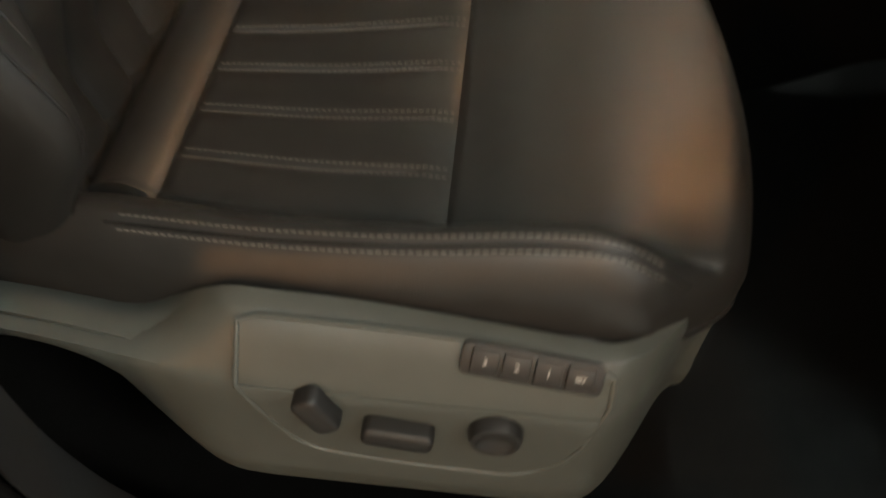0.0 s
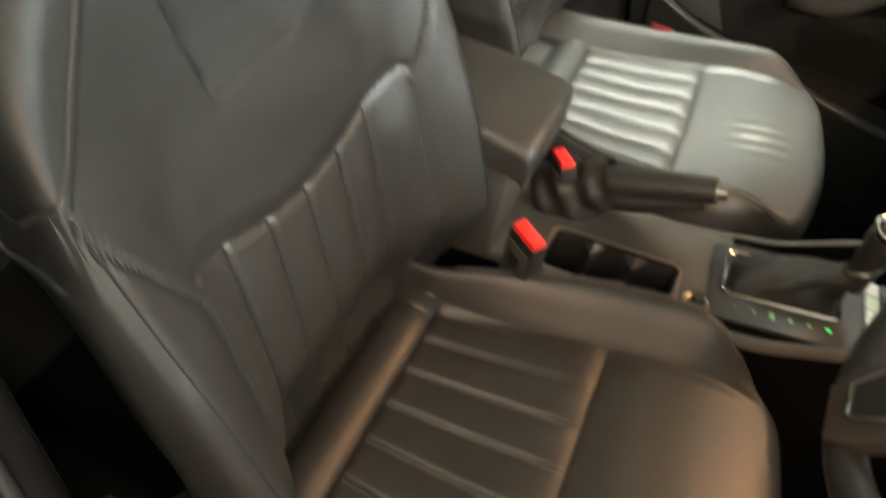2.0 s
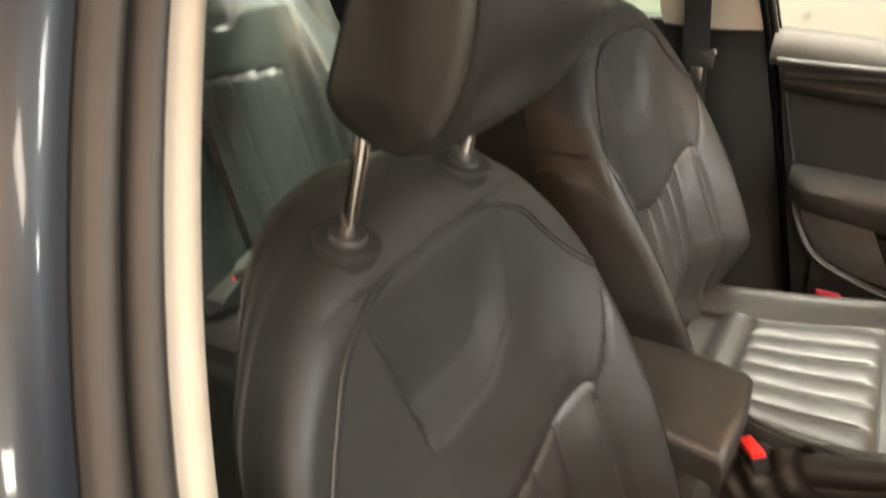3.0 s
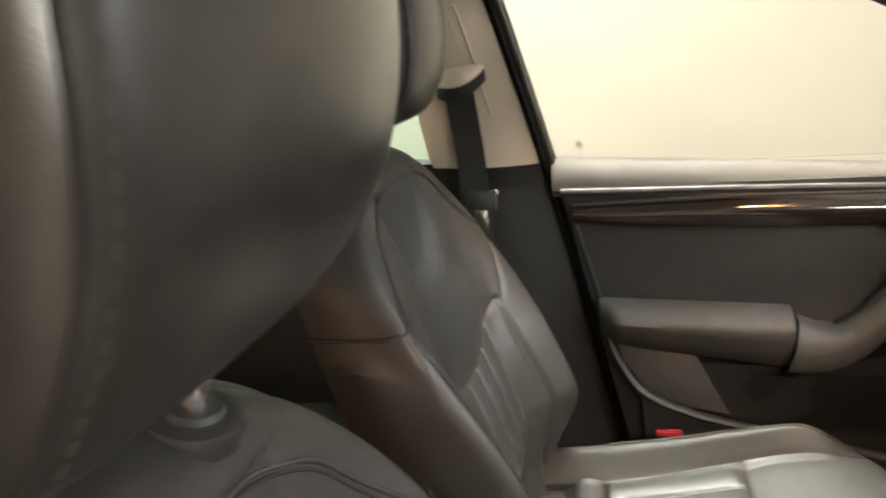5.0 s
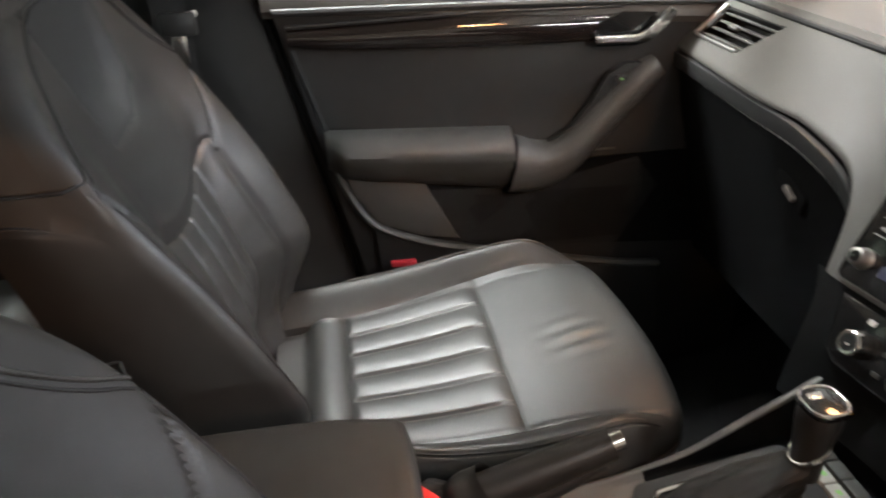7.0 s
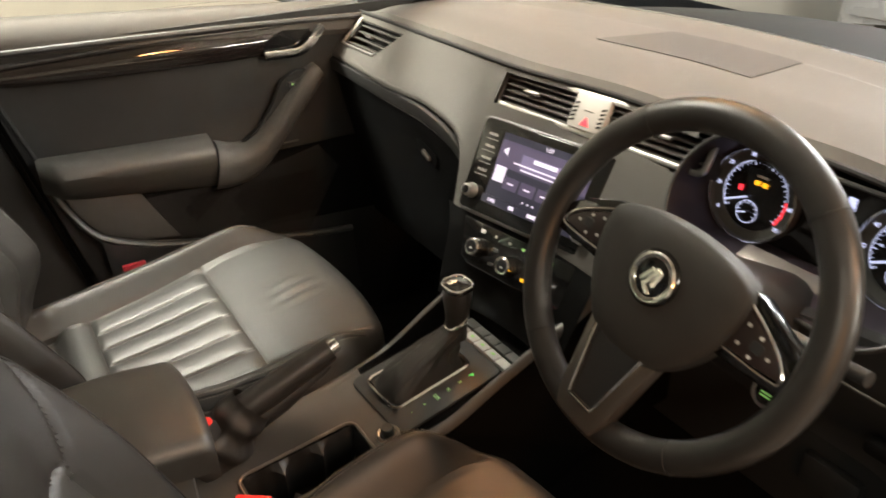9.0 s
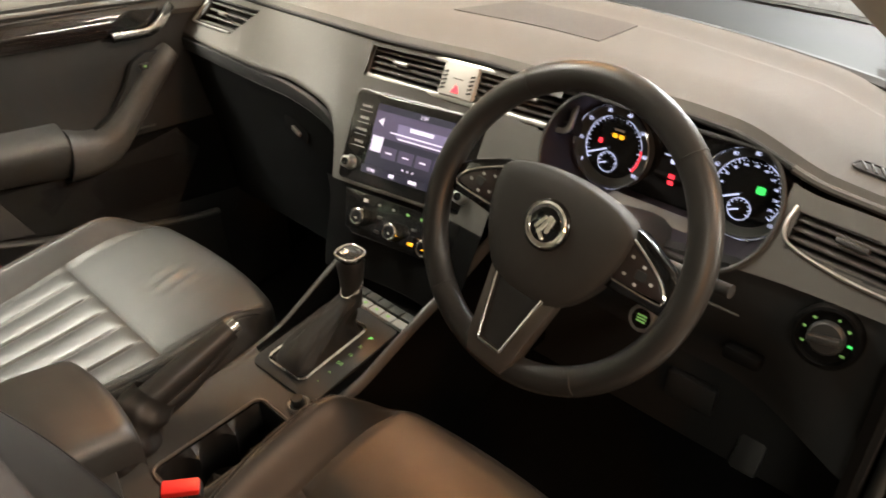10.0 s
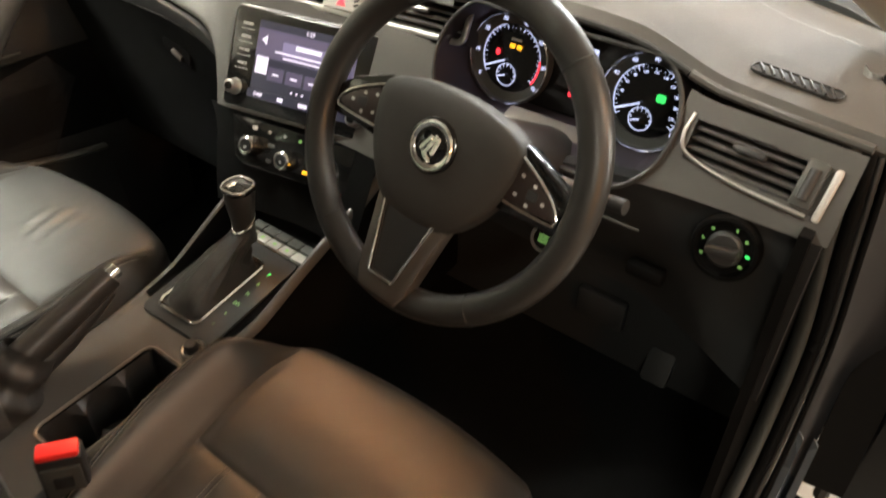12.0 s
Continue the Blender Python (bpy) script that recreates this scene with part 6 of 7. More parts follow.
def cushion_point(s, t, wrinkle):
    cs, ct = max(-1, min(1, s)), min(1, t)
    x, y, yf, wide = cs * 0.24, 0.2, 0.4, 0.24
    for _ in range(3):
        yf = cushion_front(x)
        y = -0.06 + 0.11 * ct / 0.2 if ct < 0.2 else RIB_Y0 + (RIB_Y1 - RIB_Y0) * (ct - 0.2) / 0.4 if ct < 0.6 else RIB_Y1 + (yf - RIB_Y1) * (ct - 0.6) / 0.4
        half, wide = cushion_panel_half(y), cushion_wide(cs, y, wrinkle)
        a = abs(cs)
        x = math.copysign(half * a / 0.7 if a < 0.7 else half + (wide - half) * (a - 0.7) / 0.3, cs)
    z = cushion_top(x, y, wrinkle)
    for d in (wide - abs(x), yf - y):
        if d < 0.026:
            z -= 0.026 - math.sqrt(max(0, 0.026 ** 2 - (0.026 - d) ** 2))
    e = max(0, abs(s) - 1) / 0.3
    e2 = max(0, t - 1) / 0.2
    drop = max(e, e2)
    return x + 0.006 * cs * math.sin(math.pi * min(1, drop * 1.5)), y - 0.02 * e2 * e2, z - 0.10 * drop


def back_top(x):
    return lerp(abs(x), [(0, 1.100), (0.08, 1.095), (0.12, 1.085), (0.16, 1.064), (0.20, 1.027), (0.23, 0.980), (0.246, 0.90)])


def shield_foot(x):
    """The lower edge of the centre insert."""
    return 0.912 + 0.030 * smooth(-0.01, -0.085, x)


def shield_depth(x, z):
    """How far inside the pointed centre insert a place lies."""
    ax = abs(x)
    if z < 0.88 or z > 1.06:
        return -1
    return min(0.076 + 0.225 * (z - 0.915) - ax, z - shield_foot(x))


def rib_top(x):
    return 0.786 + 0.028 * min(1.5, (abs(x) / 0.13) ** 2)


def back_front(x, z, lean, shift):
    ax = abs(x)
    hw = lerp(z, [(0.45, 0.205), (0.6, 0.226), (0.75, 0.240), (0.85, 0.246), (0.95, 0.243), (1.0, 0.22), (1.05, 0.18), (1.09, 0.12)])
    y = shift + 0.018 - lean * (z - 0.53) - 0.055 * smooth(0.66, 0.52, z)
    u = ax / hw
    y += lerp(z, [(0.5, 0.050), (0.65, 0.085), (0.75, 0.075), (0.8, 0.066), (0.85, 0.053), (0.9, 0.037), (0.95, 0.021), (1.0, 0.010), (1.06, 0.003)]) * smooth(0.40, 0.98, u) ** 1.3
    zt = rib_top(x)
    if z < zt and ax < 0.17:
        f = ax / 0.0567
        d = abs(f - round(f)) * 0.0567
        y += 0.007 * (1 - (2 * (f - math.floor(f)) - 1) ** 2) * smooth(0, 0.060, zt - z) * smooth(0, 0.02, 0.17 - ax) - 0.004 * math.exp(-((d / 0.0032) ** 2))
    if ax < 0.172:
        y -= 0.004 * math.exp(-(((z - zt) / 0.0035) ** 2))
        y += 0.006 * smooth(0, 0.03, z - zt) * (1 - smooth(0.86, 0.92, z)) * smooth(0.172, 0.13, ax)
    if z < 0.81:
        y -= 0.0045 * math.exp(-(((ax - 0.170) / 0.0035) ** 2))
    line = 0.81 + (ax - 0.170) * 1.75
    if 0.170 < ax and z > 0.79:
        y -= 0.0045 * math.exp(-(((z - line) / 0.006) ** 2))
    if 0.89 < z < 1.06:
        a, b = 0.076 + 0.225 * (z - 0.915) - ax, z - shield_foot(x)
        deep = 0.017 * smooth(1.056, 0.955, z)
        y -= 0.004 * math.exp(-((a / 0.0034) ** 2)) * smooth(-0.004, 0.004, b) * (1 if x > 0 else 0.1) * (1 - smooth(1.03, 1.055, z))
        y -= deep * smooth(-0.001, 0.008 if x > 0 else 0.045, a) * smooth(-0.003, 0.034, b)
        y -= 0.002 * math.exp(-((b / 0.0045) ** 2)) * smooth(-0.002, 0.010, a)
    if z > 0.94:
        y -= 0.003 * math.exp(-(((z - 1.056) / 0.004) ** 2)) * (1 - smooth(0.13, 0.15, ax))
    return y


def back_skin(x, z, lean, shift):
    """The cover's depth with its rounded edges."""
    hw = lerp(z, [(0.45, 0.205), (0.6, 0.226), (0.75, 0.240), (0.85, 0.246)])
    y = back_front(x, z, lean, shift)
    for d, r in ((hw - abs(x), 0.022), (back_top(x / hw * 0.246) - z, 0.038)):
        if d < r:
            y -= r - math.sqrt(max(0, r * r - (r - max(0, d)) ** 2))
    return y


def back_rear(z, lean, shift):
    """The rear edge of the backrest's sides."""
    return shift + 0.018 - lean * (z - 0.53) - lerp(z, [(0.45, 0.135), (0.7, 0.130), (0.85, 0.112), (0.95, 0.108), (1.06, 0.098), (1.1, 0.09)])


def rear_round(s, lean):
    """How far the backrest's rear comes forward towards its sides."""
    return (0.068 if lean < 0.3 else 0.020) * s * s


def back_point(s, t, lean, shift):
    cs, ct = max(-1, min(1, s)), min(1, t)
    a = abs(cs)
    zt = back_top(0.170 * a / 0.7 if a < 0.7 else 0.170 + 0.076 * (a - 0.7) / 0.3)
    z = 0.45 + ct * (zt - 0.45)
    wide, a = lerp(z, [(0.45, 0.205), (0.6, 0.226), (0.75, 0.240), (0.85, 0.246)]), abs(cs)
    x = math.copysign(0.170 * a / 0.7 if a < 0.7 else 0.170 + (wide - 0.170) * (a - 0.7) / 0.3, cs)
    y = back_skin(x, z, lean, shift)
    e, e2 = max(0, abs(s) - 1) / 0.3, max(0, t - 1) / 0.25
    drop = max(e, e2)
    bow = math.sin(math.pi * drop)
    side, up = e / max(drop, 1e-6), e2 / max(drop, 1e-6)
    return x + 0.006 * cs * bow * side - (0.024 if lean < 0.3 else 0.006) * cs * drop * drop, y + drop * (back_rear(z, lean, shift) + rear_round(cs, lean) - y), z + 0.008 * bow * up


def headrest_outline():
    """Side view of a headrest, leaning forward, narrower towards its foot."""
    pts = [(-0.016, 1.312), (-0.014, 1.280), (-0.016, 1.248), (-0.024, 1.217), (-0.040, 1.190), (-0.055, 1.173), (-0.080, 1.165), (-0.108, 1.168), (-0.134, 1.179), (-0.146, 1.195), (-0.139, 1.217), (-0.119, 1.258), (-0.100, 1.295), (-0.086, 1.330), (-0.072, 1.358), (-0.050, 1.370), (-0.027, 1.361), (-0.011, 1.340)]
    return [(p.x, p.y) for p in spline([(a, b, 0) for a, b in pts + pts[:1]], 4)][:-1]


def headrest_rows():
    """Half-width and inset of the rings from the middle to the domed side."""
    rows = [(0.0, 0.0), (0.03, 0.0), (0.06, 0.0), (0.084, 0.0)]
    r = 0.017
    rows += [(0.088 + r * math.sin(a), r * (1 - math.cos(a))) for a in span(0.2, 1.35, 5)]
    return rows + [(0.1065, 0.021), (0.1095, 0.030), (0.1110, 0.040)]


def stitches(path, gap=0.0045, size=0.0028, lift=(0, 0, 0.0006), thick=0.0006):
    """Short thread dashes along a line of points."""
    geos = []
    carry = 0.0
    for a, b in zip(path, path[1:]):
        a, b = Vector(a), Vector(b)
        d, ln = (b - a).normalized(), (b - a).length
        while carry < ln:
            p = a + d * carry + Vector(lift)
            geos.append(tube([p, p + d * size], thick, 4))
            carry += gap
        carry -= ln
    return join(*geos)


def front_seat(name, label, m, lean, shift, wrinkle):
    seat = thing(name, label, "car seat", "front seats", m=m)
    # cushion, cut into its upholstery panels
    top = sheet(lambda s, t: cushion_point(s, t, wrinkle), span(-1.3, 1.3, 208), span(0, 1.2, 168))

    def cushion_class(c):
        ax, y = abs(c.x), c.y
        if c.z < 0.46:
            return "skirt"
        if ax < cushion_panel_half(y):
            return "rear" if y < RIB_Y0 else "ribs" if y < RIB_Y1 else "front"
        return "bolster_r" if c.x > 0 else "bolster_l"

    cut = split(top, cushion_class)
    part("ribbed_seat_panel", cut["ribs"], LEATHER, seat, "black leather seat panel with stitched cross ribs")
    part("thigh_panel", cut["front"], LEATHER, seat, "smooth black leather front panel of the cushion")
    part("seat_rear_roll", cut["rear"], LEATHER, seat)
    part("seat_bolster", cut["bolster_r"], LEATHER, seat)
    part("seat_bolster", cut["bolster_l"], LEATHER, seat)
    part("seat_skirt", cut["skirt"], LEATHER_SIDE, seat)
    # backrest
    face = sheet(lambda s, t: back_point(s, t, lean, shift), span(-1.3, 1.3, 208), span(0, 1.25, 240))

    def back_class(c):
        ax, z = abs(c.x), c.z
        y = back_front(c.x, min(z, 1.08), lean, shift)
        if z > 1.058:
            return "crown"
        if c.y < y - 0.03:
            return "shell_r" if c.x > 0 else "shell_l"
        if ax < 0.170 and z < rib_top(c.x):
            return "ribs"
        if shield_depth(c.x, z) > 0:
            return "shield"
        if ax >= 0.170 and z < 0.81 + (ax - 0.170) * 1.75:
            return "bolster_r" if c.x > 0 else "bolster_l"
        return "upper"

    cut = split(face, back_class)
    part("backrest_crown", cut["crown"], LEATHER_SIDE, seat, "smooth leather crown under the headrest")
    part("backrest_side", cut["shell_r"], LEATHER_SIDE, seat, "black leather side of the backrest")
    part("backrest_side", cut["shell_l"], LEATHER_SIDE, seat, "black leather side of the backrest")
    part("ribbed_back_panel", cut["ribs"], LEATHER, seat, "black leather back panel with upright ribs")
    part("shield_panel", cut["shield"], SHIELDLEATHER, seat, "recessed pointed leather insert below the headrest")
    part("shoulder_panel", cut["upper"], LEATHER_SIDE, seat)
    part("back_bolster", cut["bolster_r"], LEATHER_SIDE, seat)
    part("back_bolster", cut["bolster_l"], LEATHER_SIDE, seat)

    def rear(s, t):
        z = 0.45 + t * (back_top(s * 0.246) - 0.45)
        return s * (0.89 if lean < 0.3 else 0.97) * lerp(z, [(0.45, 0.205), (0.6, 0.226), (0.75, 0.240), (0.85, 0.246)]), back_rear(z, lean, shift) + rear_round(s, lean) - 0.012 * (1 - s * s), z - 0.003

    part("back_panel", slab(rear, span(-1, 1, 16), span(0, 1, 16), (0, 0.02, 0)), GREYPLASTIC, seat, "dark moulded rear cover of the backrest")
    # piping over the shoulders, side seams
    PIPE = [(0.938, 0.2335), (0.945, 0.226), (0.956, 0.212), (0.975, 0.192), (1.0, 0.169), (1.028, 0.144), (1.045, 0.115), (1.055, 0.086), (1.059, 0.045), (1.060, 0.0)]
    run = [(x, z) for z, x in PIPE] + [(-x, z) for z, x in PIPE[-2::-1]]
    run = [p for p in spline([(x, z, 0) for x, z in run], 5)]
    part("piping", tube([(p.x, back_skin(p.x, p.y, lean, shift) + 0.0008, p.y) for p in run], 0.0016, 8), LEATHER, seat, "raised leather piping")
    for sg in (-1, 1):
        y1, y2 = back_skin(sg * 0.2335, 0.938, lean, shift), back_rear(0.938, lean, shift) + rear_round(1, lean)
        part("side_seam", tube([(sg * (0.2335 + 0.0185 * smooth(0, 0.15, t) - (0.026 if lean < 0.3 else 0.008) * t * t), y1 + (y2 - y1) * t, 0.938 - 0.004 * t) for t in span(0, 1, 16)], 0.0014, 6), VOID, seat, "sewn seam")
        def skin(x, z):
            return x, back_skin(x, z, lean, shift) + 0.0003, z

        part("edge_seam", tube([skin(sg * (lerp(z, [(0.45, 0.205), (0.6, 0.226), (0.75, 0.240), (0.85, 0.246)]) - 0.0145), z) for z in span(0.52, 0.93, 40)], 0.0011, 6), VOID, seat, "sewn edge seam")
    part("piping_seam", tube([(p.x * 0.975, back_skin(p.x * 0.975, p.y - 0.0035, lean, shift) + 0.0002, p.y - 0.0035) for p in run], 0.0013, 6), VOID, seat)
    # headrest on two chrome posts
    hy, hz = -0.122 * wrinkle, -0.032 * wrinkle
    ring = headrest_outline()
    cy, cz = -0.072, 1.268
    half_rows = headrest_rows()
    rows = [(-x, k) for x, k in half_rows[:0:-1]] + half_rows

    def head_point(x, inset, a, b):
        """A place on the headrest: the side outline drawn in by inset, its front a little fuller in the middle."""
        front = min(1.0, max(0.0, (a + 0.146) / 0.14)) * (0.016 * (1 - (x / 0.104) ** 2) - 0.016)
        return x, cy + hy + (a - cy) * (1 - inset / 0.052) + front, cz + hz + (b - cz) * (1 - inset / 0.098)

    vs, fs, n = [], [], len(ring)
    for x, inset in rows:
        vs += [head_point(x, inset, a, b) for a, b in ring]
    for i in range(len(rows) - 1):
        fs += [(i * n + k, i * n + (k + 1) % n, (i + 1) * n + (k + 1) % n, (i + 1) * n + k) for k in range(n)]
    fs += [tuple(range(n)), tuple(range((len(rows) - 1) * n, len(rows) * n))]
    head = part("headrest", (vs, fs), HEADLEATHER, seat, "padded black leather headrest with side seam", sharp=60)
    for sg in (-1, 1):
        seam = [head_point(sg * 0.0995, 0.0035, a, b) for a, b in ring[-8:] + ring[:24]]
        part("side_seam", tube([(x, y + 0.0002, z) for x, y, z in seam], 0.0011, 6), VOID, head)
        tagged(part("stitching", stitches([head_point(sg * 0.0945, 0.0012, a, b) for a, b in ring[-8:] + ring[:24]], 0.0065, 0.0038, (0, 0.0001, 0), 0.0004), GREYPLASTIC, head), kind="stuff")
        py, pz = -0.143 + hy, 1.086 + 0.013 * wrinkle
        part("post", tube([(sg * 0.085, py - 0.012, pz - 0.03), (sg * 0.085, py - 0.002, pz + 0.012), (sg * 0.085, py + 0.030, pz + 0.13)], 0.0062, 14), CHROME, head, "chrome headrest post")
        collar = lathe([(0.0, -0.010), (0.024, -0.010), (0.0255, 0.001), (0.0245, 0.004), (0.020, 0.0055), (0.015, 0.005), (0.0125, 0.008), (0.0075, 0.009), (0.0, 0.009)], 32)
        part("post_collar", moved(collar, pose(sg * 0.085, py - 0.004, pz + 0.002, -14)), PLASTIC, seat, "round plastic headrest guide")
    # stitching on the cushion ribs
    lines = []
    for k in range(-2, 3):
        for dx in (-0.0042, 0.0042):
            row = [(cushion_panel_half(y) * k / 3 + dx, y) for y in span(RIB_Y0 + 0.008, RIB_Y1 - 0.006, 14)]
            lines.append(stitches([(x, y, cushion_top(x, y, wrinkle)) for x, y in row], 0.005, 0.0032))
    for sg in (-1, 1):
        for inset in (0.0265, 0.0175):
            row = [(sg * (cushion_wide(sg, y, wrinkle) - inset), y) for y in span(0.06, 0.40, 24)]
            lines.append(stitches([(x, y, cushion_top(x, y, wrinkle) + 0.0003) for x, y in row], 0.005, 0.0032))
    tagged(part("stitching", join(*lines), THREAD, seat, "grey double seam stitching"), kind="stuff")
    # bead round the cushion's lower edge, base rails and bolster seams
    bead = [cushion_point(1.07, t, wrinkle) for t in span(0.15, 0.97, 40)] + [cushion_point(s, 1.05, wrinkle) for s in span(0.97, -0.97, 60)] + [cushion_point(-1.07, t, wrinkle) for t in span(0.97, 0.15, 40)]
    part("edge_bead", tube(bead, 0.0021, 8), LEATHER, seat, "sewn bead round the cushion edge")
    part("bead_seam", tube([(x * 1.002, y + 0.001, z - 0.0035) for x, y, z in bead], 0.0013, 6), VOID, seat)
    for sg in (-1, 1):
        part("bolster_seam", tube([(x, y, cushion_top(x, y, wrinkle) + 0.0007) for x, y in ((sg * (cushion_wide(sg, y, wrinkle) - 0.022), y) for y in span(0.05, 0.42, 40))], 0.0012, 6), VOID, seat)
        part("seat_rail", box(0.04, 0.42, 0.05, 0.006, (sg * 0.17, 0.20, 0.245)), PLASTIC, seat)
    part("seat_pan", box(0.44, 0.42, 0.16, 0.03, (0, 0.20, 0.35)), PLASTIC, seat)
    return seat


def valance_x(y, z):
    """Side trim in section: rolled lower lip, upright face, crease, narrow upper ledge."""
    x = lerp(z, [(0.26, 0.222), (0.33, 0.268), (0.370, 0.297), (0.392, 0.3055), (0.410, 0.3060), (0.428, 0.3020), (0.460, 0.2985), (0.495, 0.2955), (0.508, 0.2940), (0.515, 0.2915), (0.522, 0.2860), (0.546, 0.2640), (0.549, 0.258)])
    under = max(0.0, 0.512 - z) * smooth(0.14, -0.03, y)
    return x - 0.11 * smooth(0.36, 0.47, y) ** 1.5 - 0.020 * smooth(0.17, -0.04, y) - 0.6 * under


def on_valance(y, z, proud=0.0):
    """A frame on the side trim: x along the car's length, y up the face, z outward."""
    e = 0.002
    p = Vector((valance_x(y, z), y, z))
    du = (Vector((valance_x(y + e, z), y + e, z)) - p).normalized()
    dv = (Vector((valance_x(y, z + e), y, z + e)) - p).normalized()
    n = du.cross(dv).normalized()
    dv = n.cross(du)
    m = Matrix((du, dv, n)).transposed().to_4x4()
    return Matrix.Translation(p + n * proud) @ m


def seat_side_trim(seat):
    def ztop(y):
        return lerp(y, [(-0.14, 0.552), (0.2, 0.549), (0.38, 0.541), (0.47, 0.50)])

    def face(y, v):
        """Upright face up to the crease, then the ledge, which dips towards the rear."""
        zc = min(0.515, ztop(y) - 0.03)
        if v <= 0.9:
            z = 0.27 + v / 0.9 * (zc - 0.27)
            return valance_x(y, z), y, z
        u = (v - 0.9) / 0.1
        back = smooth(0.15, 0.05, y)
        xc, xi = valance_x(y, zc), valance_x(y, ztop(y)) - 0.004 * back
        return xc + (xi - xc) * u, y, zc + (ztop(y) - 0.056 * back - zc) * u + 0.004 * math.sin(math.pi * u)

    part("side_trim", slab(face, span(-0.14, 0.47, 70), [0, 0.15, 0.27, 0.34, 0.40, 0.44, 0.47, 0.50, 0.53, 0.57, 0.63, 0.70, 0.78, 0.84, 0.88, 0.9, 0.91, 0.93, 0.95, 0.97, 0.99, 1.0], (-0.012, 0, 0)), VALANCE, seat, "dark grey plastic side trim under the cushion")

    # raised control panel with its rim
    def zone(a, v):
        y = 0.150 + a * 0.228
        lo = lerp(a, [(0, 0.512), (0.05, 0.490), (0.14, 0.455), (0.22, 0.443), (0.5, 0.436), (0.75, 0.434), (0.90, 0.452), (0.97, 0.490), (1, 0.520)])
        hi = lerp(a, [(0, 0.545), (0.06, 0.5475), (0.6, 0.5465), (0.95, 0.540), (1, 0.534)])
        z = lo + v * (hi - lo)
        return valance_x(y, z) + 0.003, y, z + 0.0015

    plate = part("control_panel", slab(zone, span(0, 1, 40), span(0, 1, 30), (-0.004, 0, -0.002)), VALANCE, seat, "raised grey control panel")
    rim = [zone(a, 0) for a in span(0, 1, 24)] + [zone(1, v) for v in span(0.1, 1, 6)] + [zone(a, 1) for a in span(0.95, 0, 20)] + [zone(0, v) for v in span(0.9, 0.1, 5)]
    part("panel_rim", tube(rim, 0.0020, 8, closed=True), VALANCE, plate)
    part("panel_crease", tube([(valance_x(0.150 + 0.228 * a, 0.513) + 0.0028, 0.150 + 0.228 * a, 0.5145) for a in span(0.0, 0.98, 24)], 0.0012, 6), VALANCE, plate)
    # backrest switch, slide switch, lumbar pad
    part("recline_switch", moved(prism(rounded(0.019, 0.034, 0.006), 0.014, 0.004, 3, "xy"), on_valance(0.201, 0.505, 0.002) @ pose(0, 0, 0, 0, 0, 32)), PLASTIC, plate, "upright power recline switch")
    part("slide_switch", moved(prism(rounded(0.046, 0.019, 0.006), 0.014, 0.004, 3, "xy"), on_valance(0.251, 0.487, 0.002) @ pose(0, 0, 0, 0, 0, -7)), PLASTIC, plate, "flat power slide switch")
    part("lumbar_pad", moved(lathe([(0.0, 0.007), (0.008, 0.0072), (0.0125, 0.0105), (0.0155, 0.010), (0.0172, 0.006), (0.0178, 0.0), (0.0, 0.0)], 32), on_valance(0.312, 0.493, 0.002)), PLASTIC, plate, "round dished lumbar adjuster")
    # memory buttons
    m = on_valance(0.328, 0.5370, 0.0030) @ pose(0, 0, 0, 0, 0, -5)
    memory = part("memory_unit", moved(prism(rounded(0.086, 0.021, 0.005), 0.005, 0.0015, 2, "xy"), m), PLASTIC, plate, "seat memory button strip")
    for k, word in enumerate(("3", "2", "1", "SET")):
        x = -0.0285 + 0.019 * k
        b = part("memory_button", moved(box(0.0165, 0.015, 0.003, 0.001), m @ pose(x, 0, 0.0062)), PLASTIC, plate)
        lettering("button_mark", word, 0.0065 if k < 3 else 0.0042, m @ pose(x, 0, 0.0079), ICON, plate)


drv = front_seat("car_seat", "black leather driver seat with ribbed cushion, worn and warm-lit", pose(0.357, 0, 0), 0.268, 0.0, 0.0)
seat_side_trim(drv)
front_seat("car_seat", "black leather passenger seat with creased cushion beside the door", pose(-0.362, 0.0, 0.022), 0.340, -0.052, 1.0)

# ---- rear seat ----
rear_seat = thing("bench_seat", "black leather rear bench with ribbed backrest", "car seat")


def rear_back(x, v):
    z = 0.50 + 0.60 * v
    y = -0.92 - 0.27 * (z - 0.5)
    c = -0.32
    ax = abs(x - c)
    top = 0.925 + 0.10 * (x - c)
    if z < top and ax < 0.135:
        f = (ax + 0.027) / 0.054
        y += 0.010 * (1 - (2 * (f - math.floor(f)) - 1) ** 4)
    y -= 0.006 * math.exp(-(((ax - 0.135) / 0.005) ** 2)) * (z < top)
    y -= 0.006 * math.exp(-(((z - top) / 0.005) ** 2)) * (ax < 0.135)
    y += 0.06 * smooth(0.14, 0.24, ax) * (1 - smooth(0.85, 1.1, z)) * (x < 0.2)
    y -= 0.006 * math.exp(-(((ax - 0.205) / 0.006) ** 2)) * (x < c)
    d = 0.085 * math.sqrt(min(1.0, max(0.0, (z - 1.02) / 0.06))) - ax
    if z > 1.02:
        y -= 0.012 * smooth(0, 0.010, d)
    y -= 0.02 * math.exp(-(((x - 0.02) / 0.006) ** 2))
    y -= 0.03 * smooth(1.04, 1.10, z)
    return x, y, z


part("backrest", slab(rear_back, span(-0.66, 0.66, 150), span(0, 1, 90), (0, -0.10, 0)), REARLEATHER, rear_seat, "ribbed black leather bench backrest")


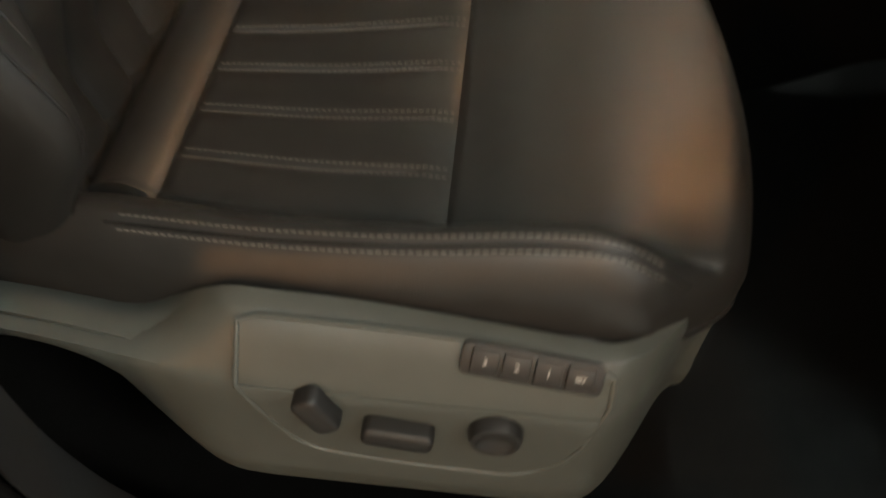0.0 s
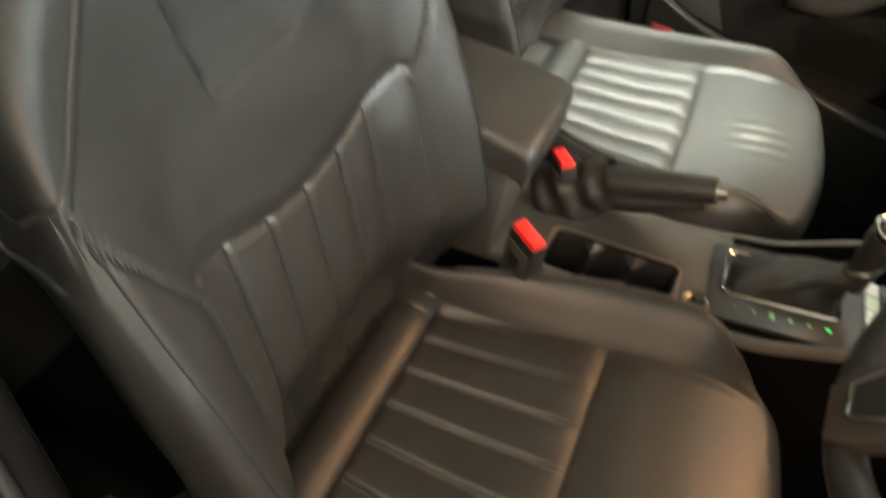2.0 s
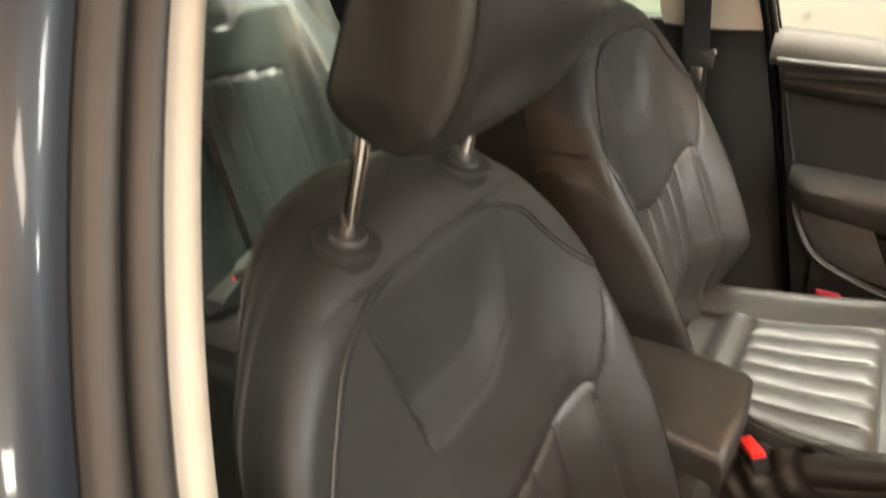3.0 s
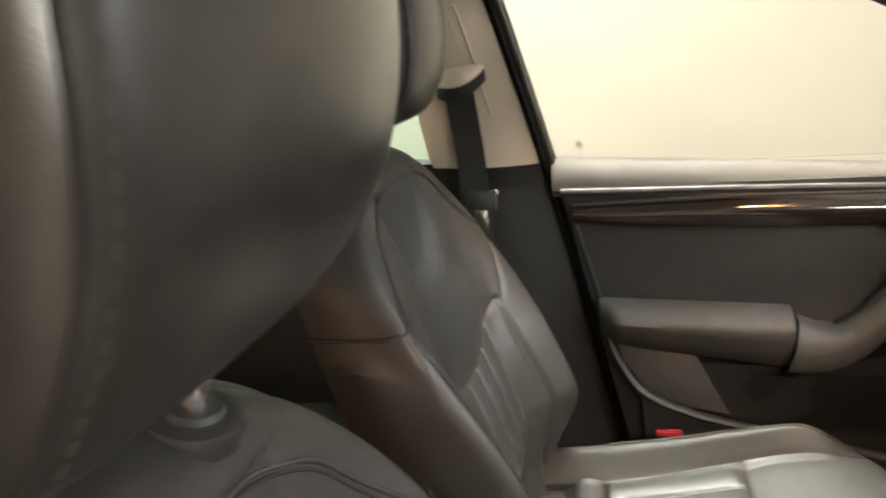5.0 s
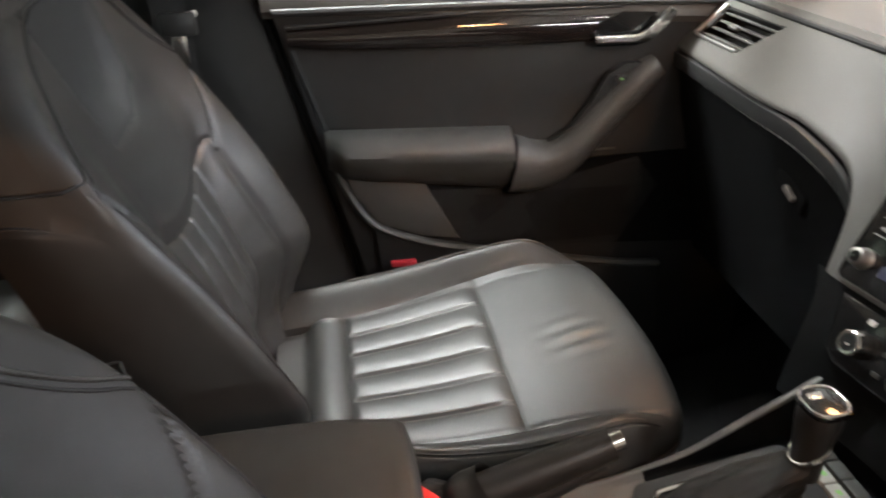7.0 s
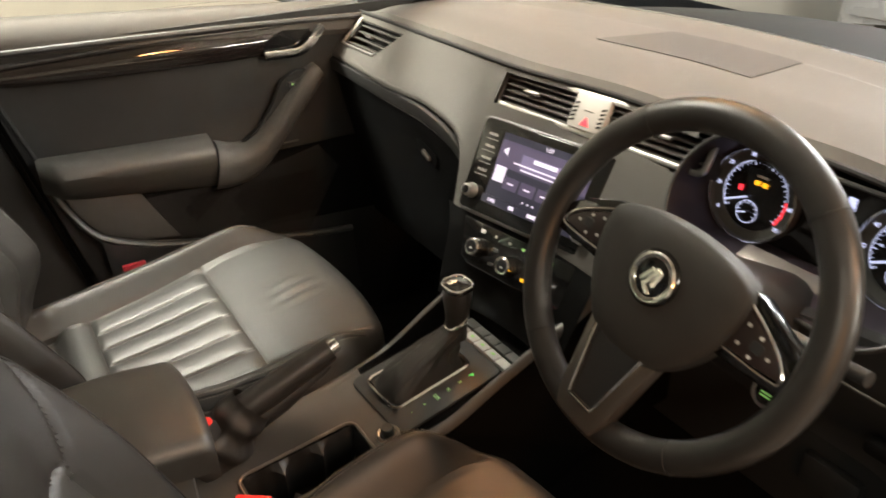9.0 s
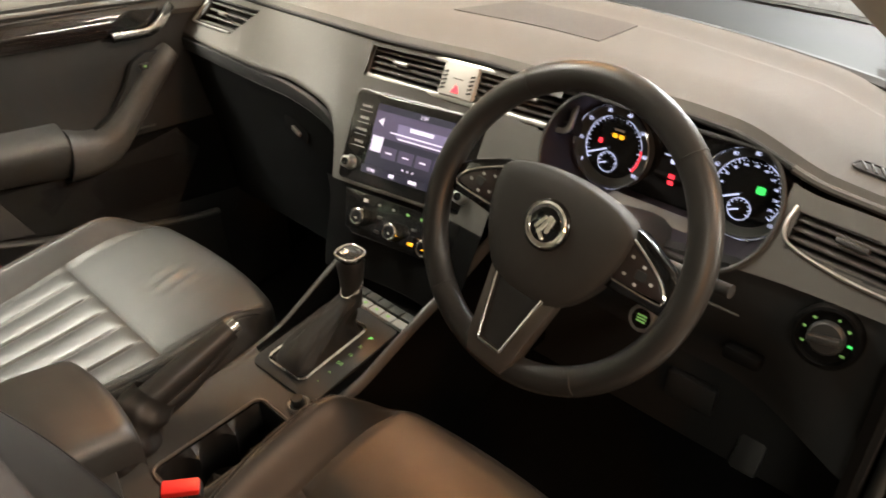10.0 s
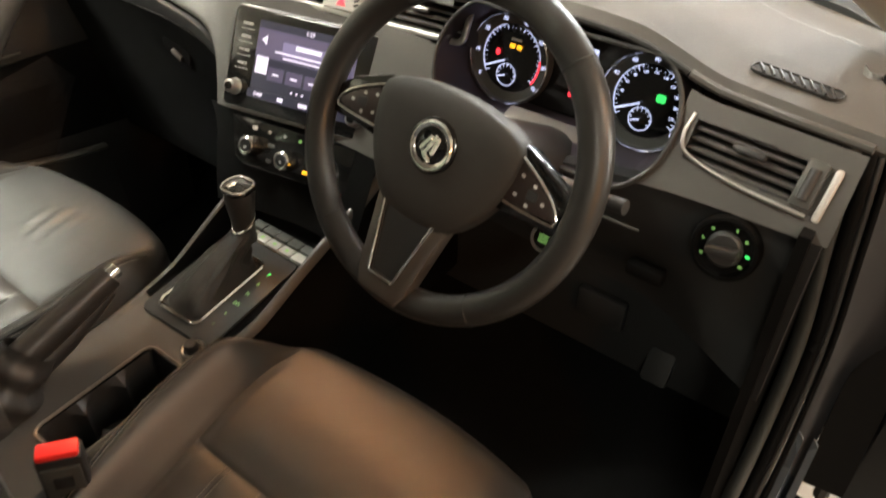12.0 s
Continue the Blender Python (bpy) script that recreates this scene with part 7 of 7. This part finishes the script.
def rear_cushion(x, v):
    y = -0.97 + 0.55 * v
    z = 0.525 + 0.045 * v - 0.05 * smooth(0.88, 1, v) ** 2 + 0.02 * smooth(0.2, 0.36, abs(x + 0.3)) * (x < 0.1)
    return x, y, z


part("side_bolster", slab(lambda a, v: (-0.535 - 0.115 * a, -0.955 - 0.20 * (0.60 + 0.50 * v - 0.5) + 0.075 * math.sin(0.5 * math.pi * a) - 0.05 * v * v, 0.60 + 0.50 * v - 0.03 * a * a), span(0, 1, 12), span(0, 1, 16), (-0.02, -0.08, 0)), REARLEATHER, rear_seat, "smooth leather side bolster of the bench")
part("cushion", slab(rear_cushion, span(-0.66, 0.66, 60), span(0, 1, 30), (0, 0, -0.20)), LEATHER_SIDE, rear_seat, "black leather bench cushion")
for k, (bx, by, bz) in enumerate(((-0.095, -0.855, 0.600), (-0.130, -0.860, 0.596))):
    b = thing("rear_belt_buckle", "rear belt buckle with red button on the bench", "belt buckle", "belt buckles", m=pose(bx, by, bz, 20, 0, 60 + 12 * k))
    part("housing", box(0.026, 0.060, 0.022, 0.006), PLASTIC, b)
    part("release_button", box(0.021, 0.020, 0.017, 0.004, (0, -0.034, 0)), RED, b, "bright red release button")
rb = thing("rear_belt", "grey webbing strap lying over the bench", "seat belt")
part("webbing", tube(spline([(0.00, -0.86, 0.580), (-0.09, -0.875, 0.600), (-0.20, -0.885, 0.622), (-0.32, -0.895, 0.640), (-0.46, -0.905, 0.655)], 6), closed=False, section=[(-0.020, -0.002), (0.020, -0.002), (0.020, 0.002), (-0.020, 0.002)]), WEBGREY, rb)

# ---- pedals ----
pe = thing("brake_pedal", "wide rubber brake pedal", "pedal", "pedals")
part("pad", box(0.085, 0.018, 0.055, 0.006, (0.441, 0.850, 0.505)), PLASTIC, pe)
part("arm", tube([(0.441, 0.86, 0.51), (0.445, 0.93, 0.62), (0.45, 0.95, 0.75)], 0.009, 8), VOID, pe)
pe = thing("accelerator_pedal", "narrow upright accelerator pedal", "pedal", "pedals")
part("pad", moved(box(0.045, 0.016, 0.13, 0.006), pose(0.553, 0.87, 0.47, -28)), PLASTIC, pe)
part("arm", tube([(0.553, 0.885, 0.50), (0.555, 0.95, 0.60), (0.555, 0.97, 0.72)], 0.009, 8), VOID, pe)

# ---- small things ----
tag = thing("belt_anchor", "black belt anchor with two small orange labels", "belt anchor")
part("strap", tube([(0.690, -0.085, 0.28), (0.660, -0.072, 0.33), (0.630, -0.060, 0.352)], 0.007, 8), VOID, tag)
for k in range(2):
    part("label", moved(box(0.012, 0.004, 0.010, 0.001), pose(0.626 + 0.010 * k, -0.066 + 0.016 * k, 0.360 - 0.004 * k, 0, 20, 40)), ORANGE, tag, "orange warning label")
tag = thing("airbag_tag", "small dark red tag beside the passenger cushion", "tag")
part("tag", box(0.010, 0.045, 0.012, 0.003, (-0.640, 0.162, 0.551)), REDDARK, tag)
mark = thing("window_mark", "faint etched maker mark on the passenger glass", "mark")
for k, wd in enumerate((0.020, 0.026, 0.016)):
    part("print_bar", box(0.001, wd * 0.6, 0.0025, 0, (-0.702, 0.018, 1.066 - 0.005 * k)), WALLPAINT, mark)

# ---- glass ----
ws = tagged(part("windscreen", slab(lambda x, v: (x * (1 - 0.20 * v), wind_y(x) + 0.012 + (0.47 - wind_y(x)) * v, 0.990 + 0.40 * v + 0.03 * math.sin(math.pi * v)), span(-0.70, 0.70, 16), span(0, 1, 8), (0, 0.003, 0.003)), GLASS), "clear sloping windscreen glass", "windscreen", kind="structure")
ws.visible_shadow = False
wg = part("window_pane", slab(lambda y, z: (-flank(z) - 0.014, y - 0.05 * (z - 1.03) / 0.35, z), span(-0.05, 0.80, 8), span(1.02, 1.38, 6), (-0.004, 0, 0)), GLASS, pd, "clear side window glass")
wg.visible_shadow = False
rg = tagged(part("rear_window", slab(lambda y, z: (-flank(z) - 0.014, y, z), span(-1.1, -0.22, 8), span(1.02, 1.38, 6), (-0.004, 0, 0)), TINT), "green tinted rear side window", "window", kind="structure")
rg.visible_shadow = False
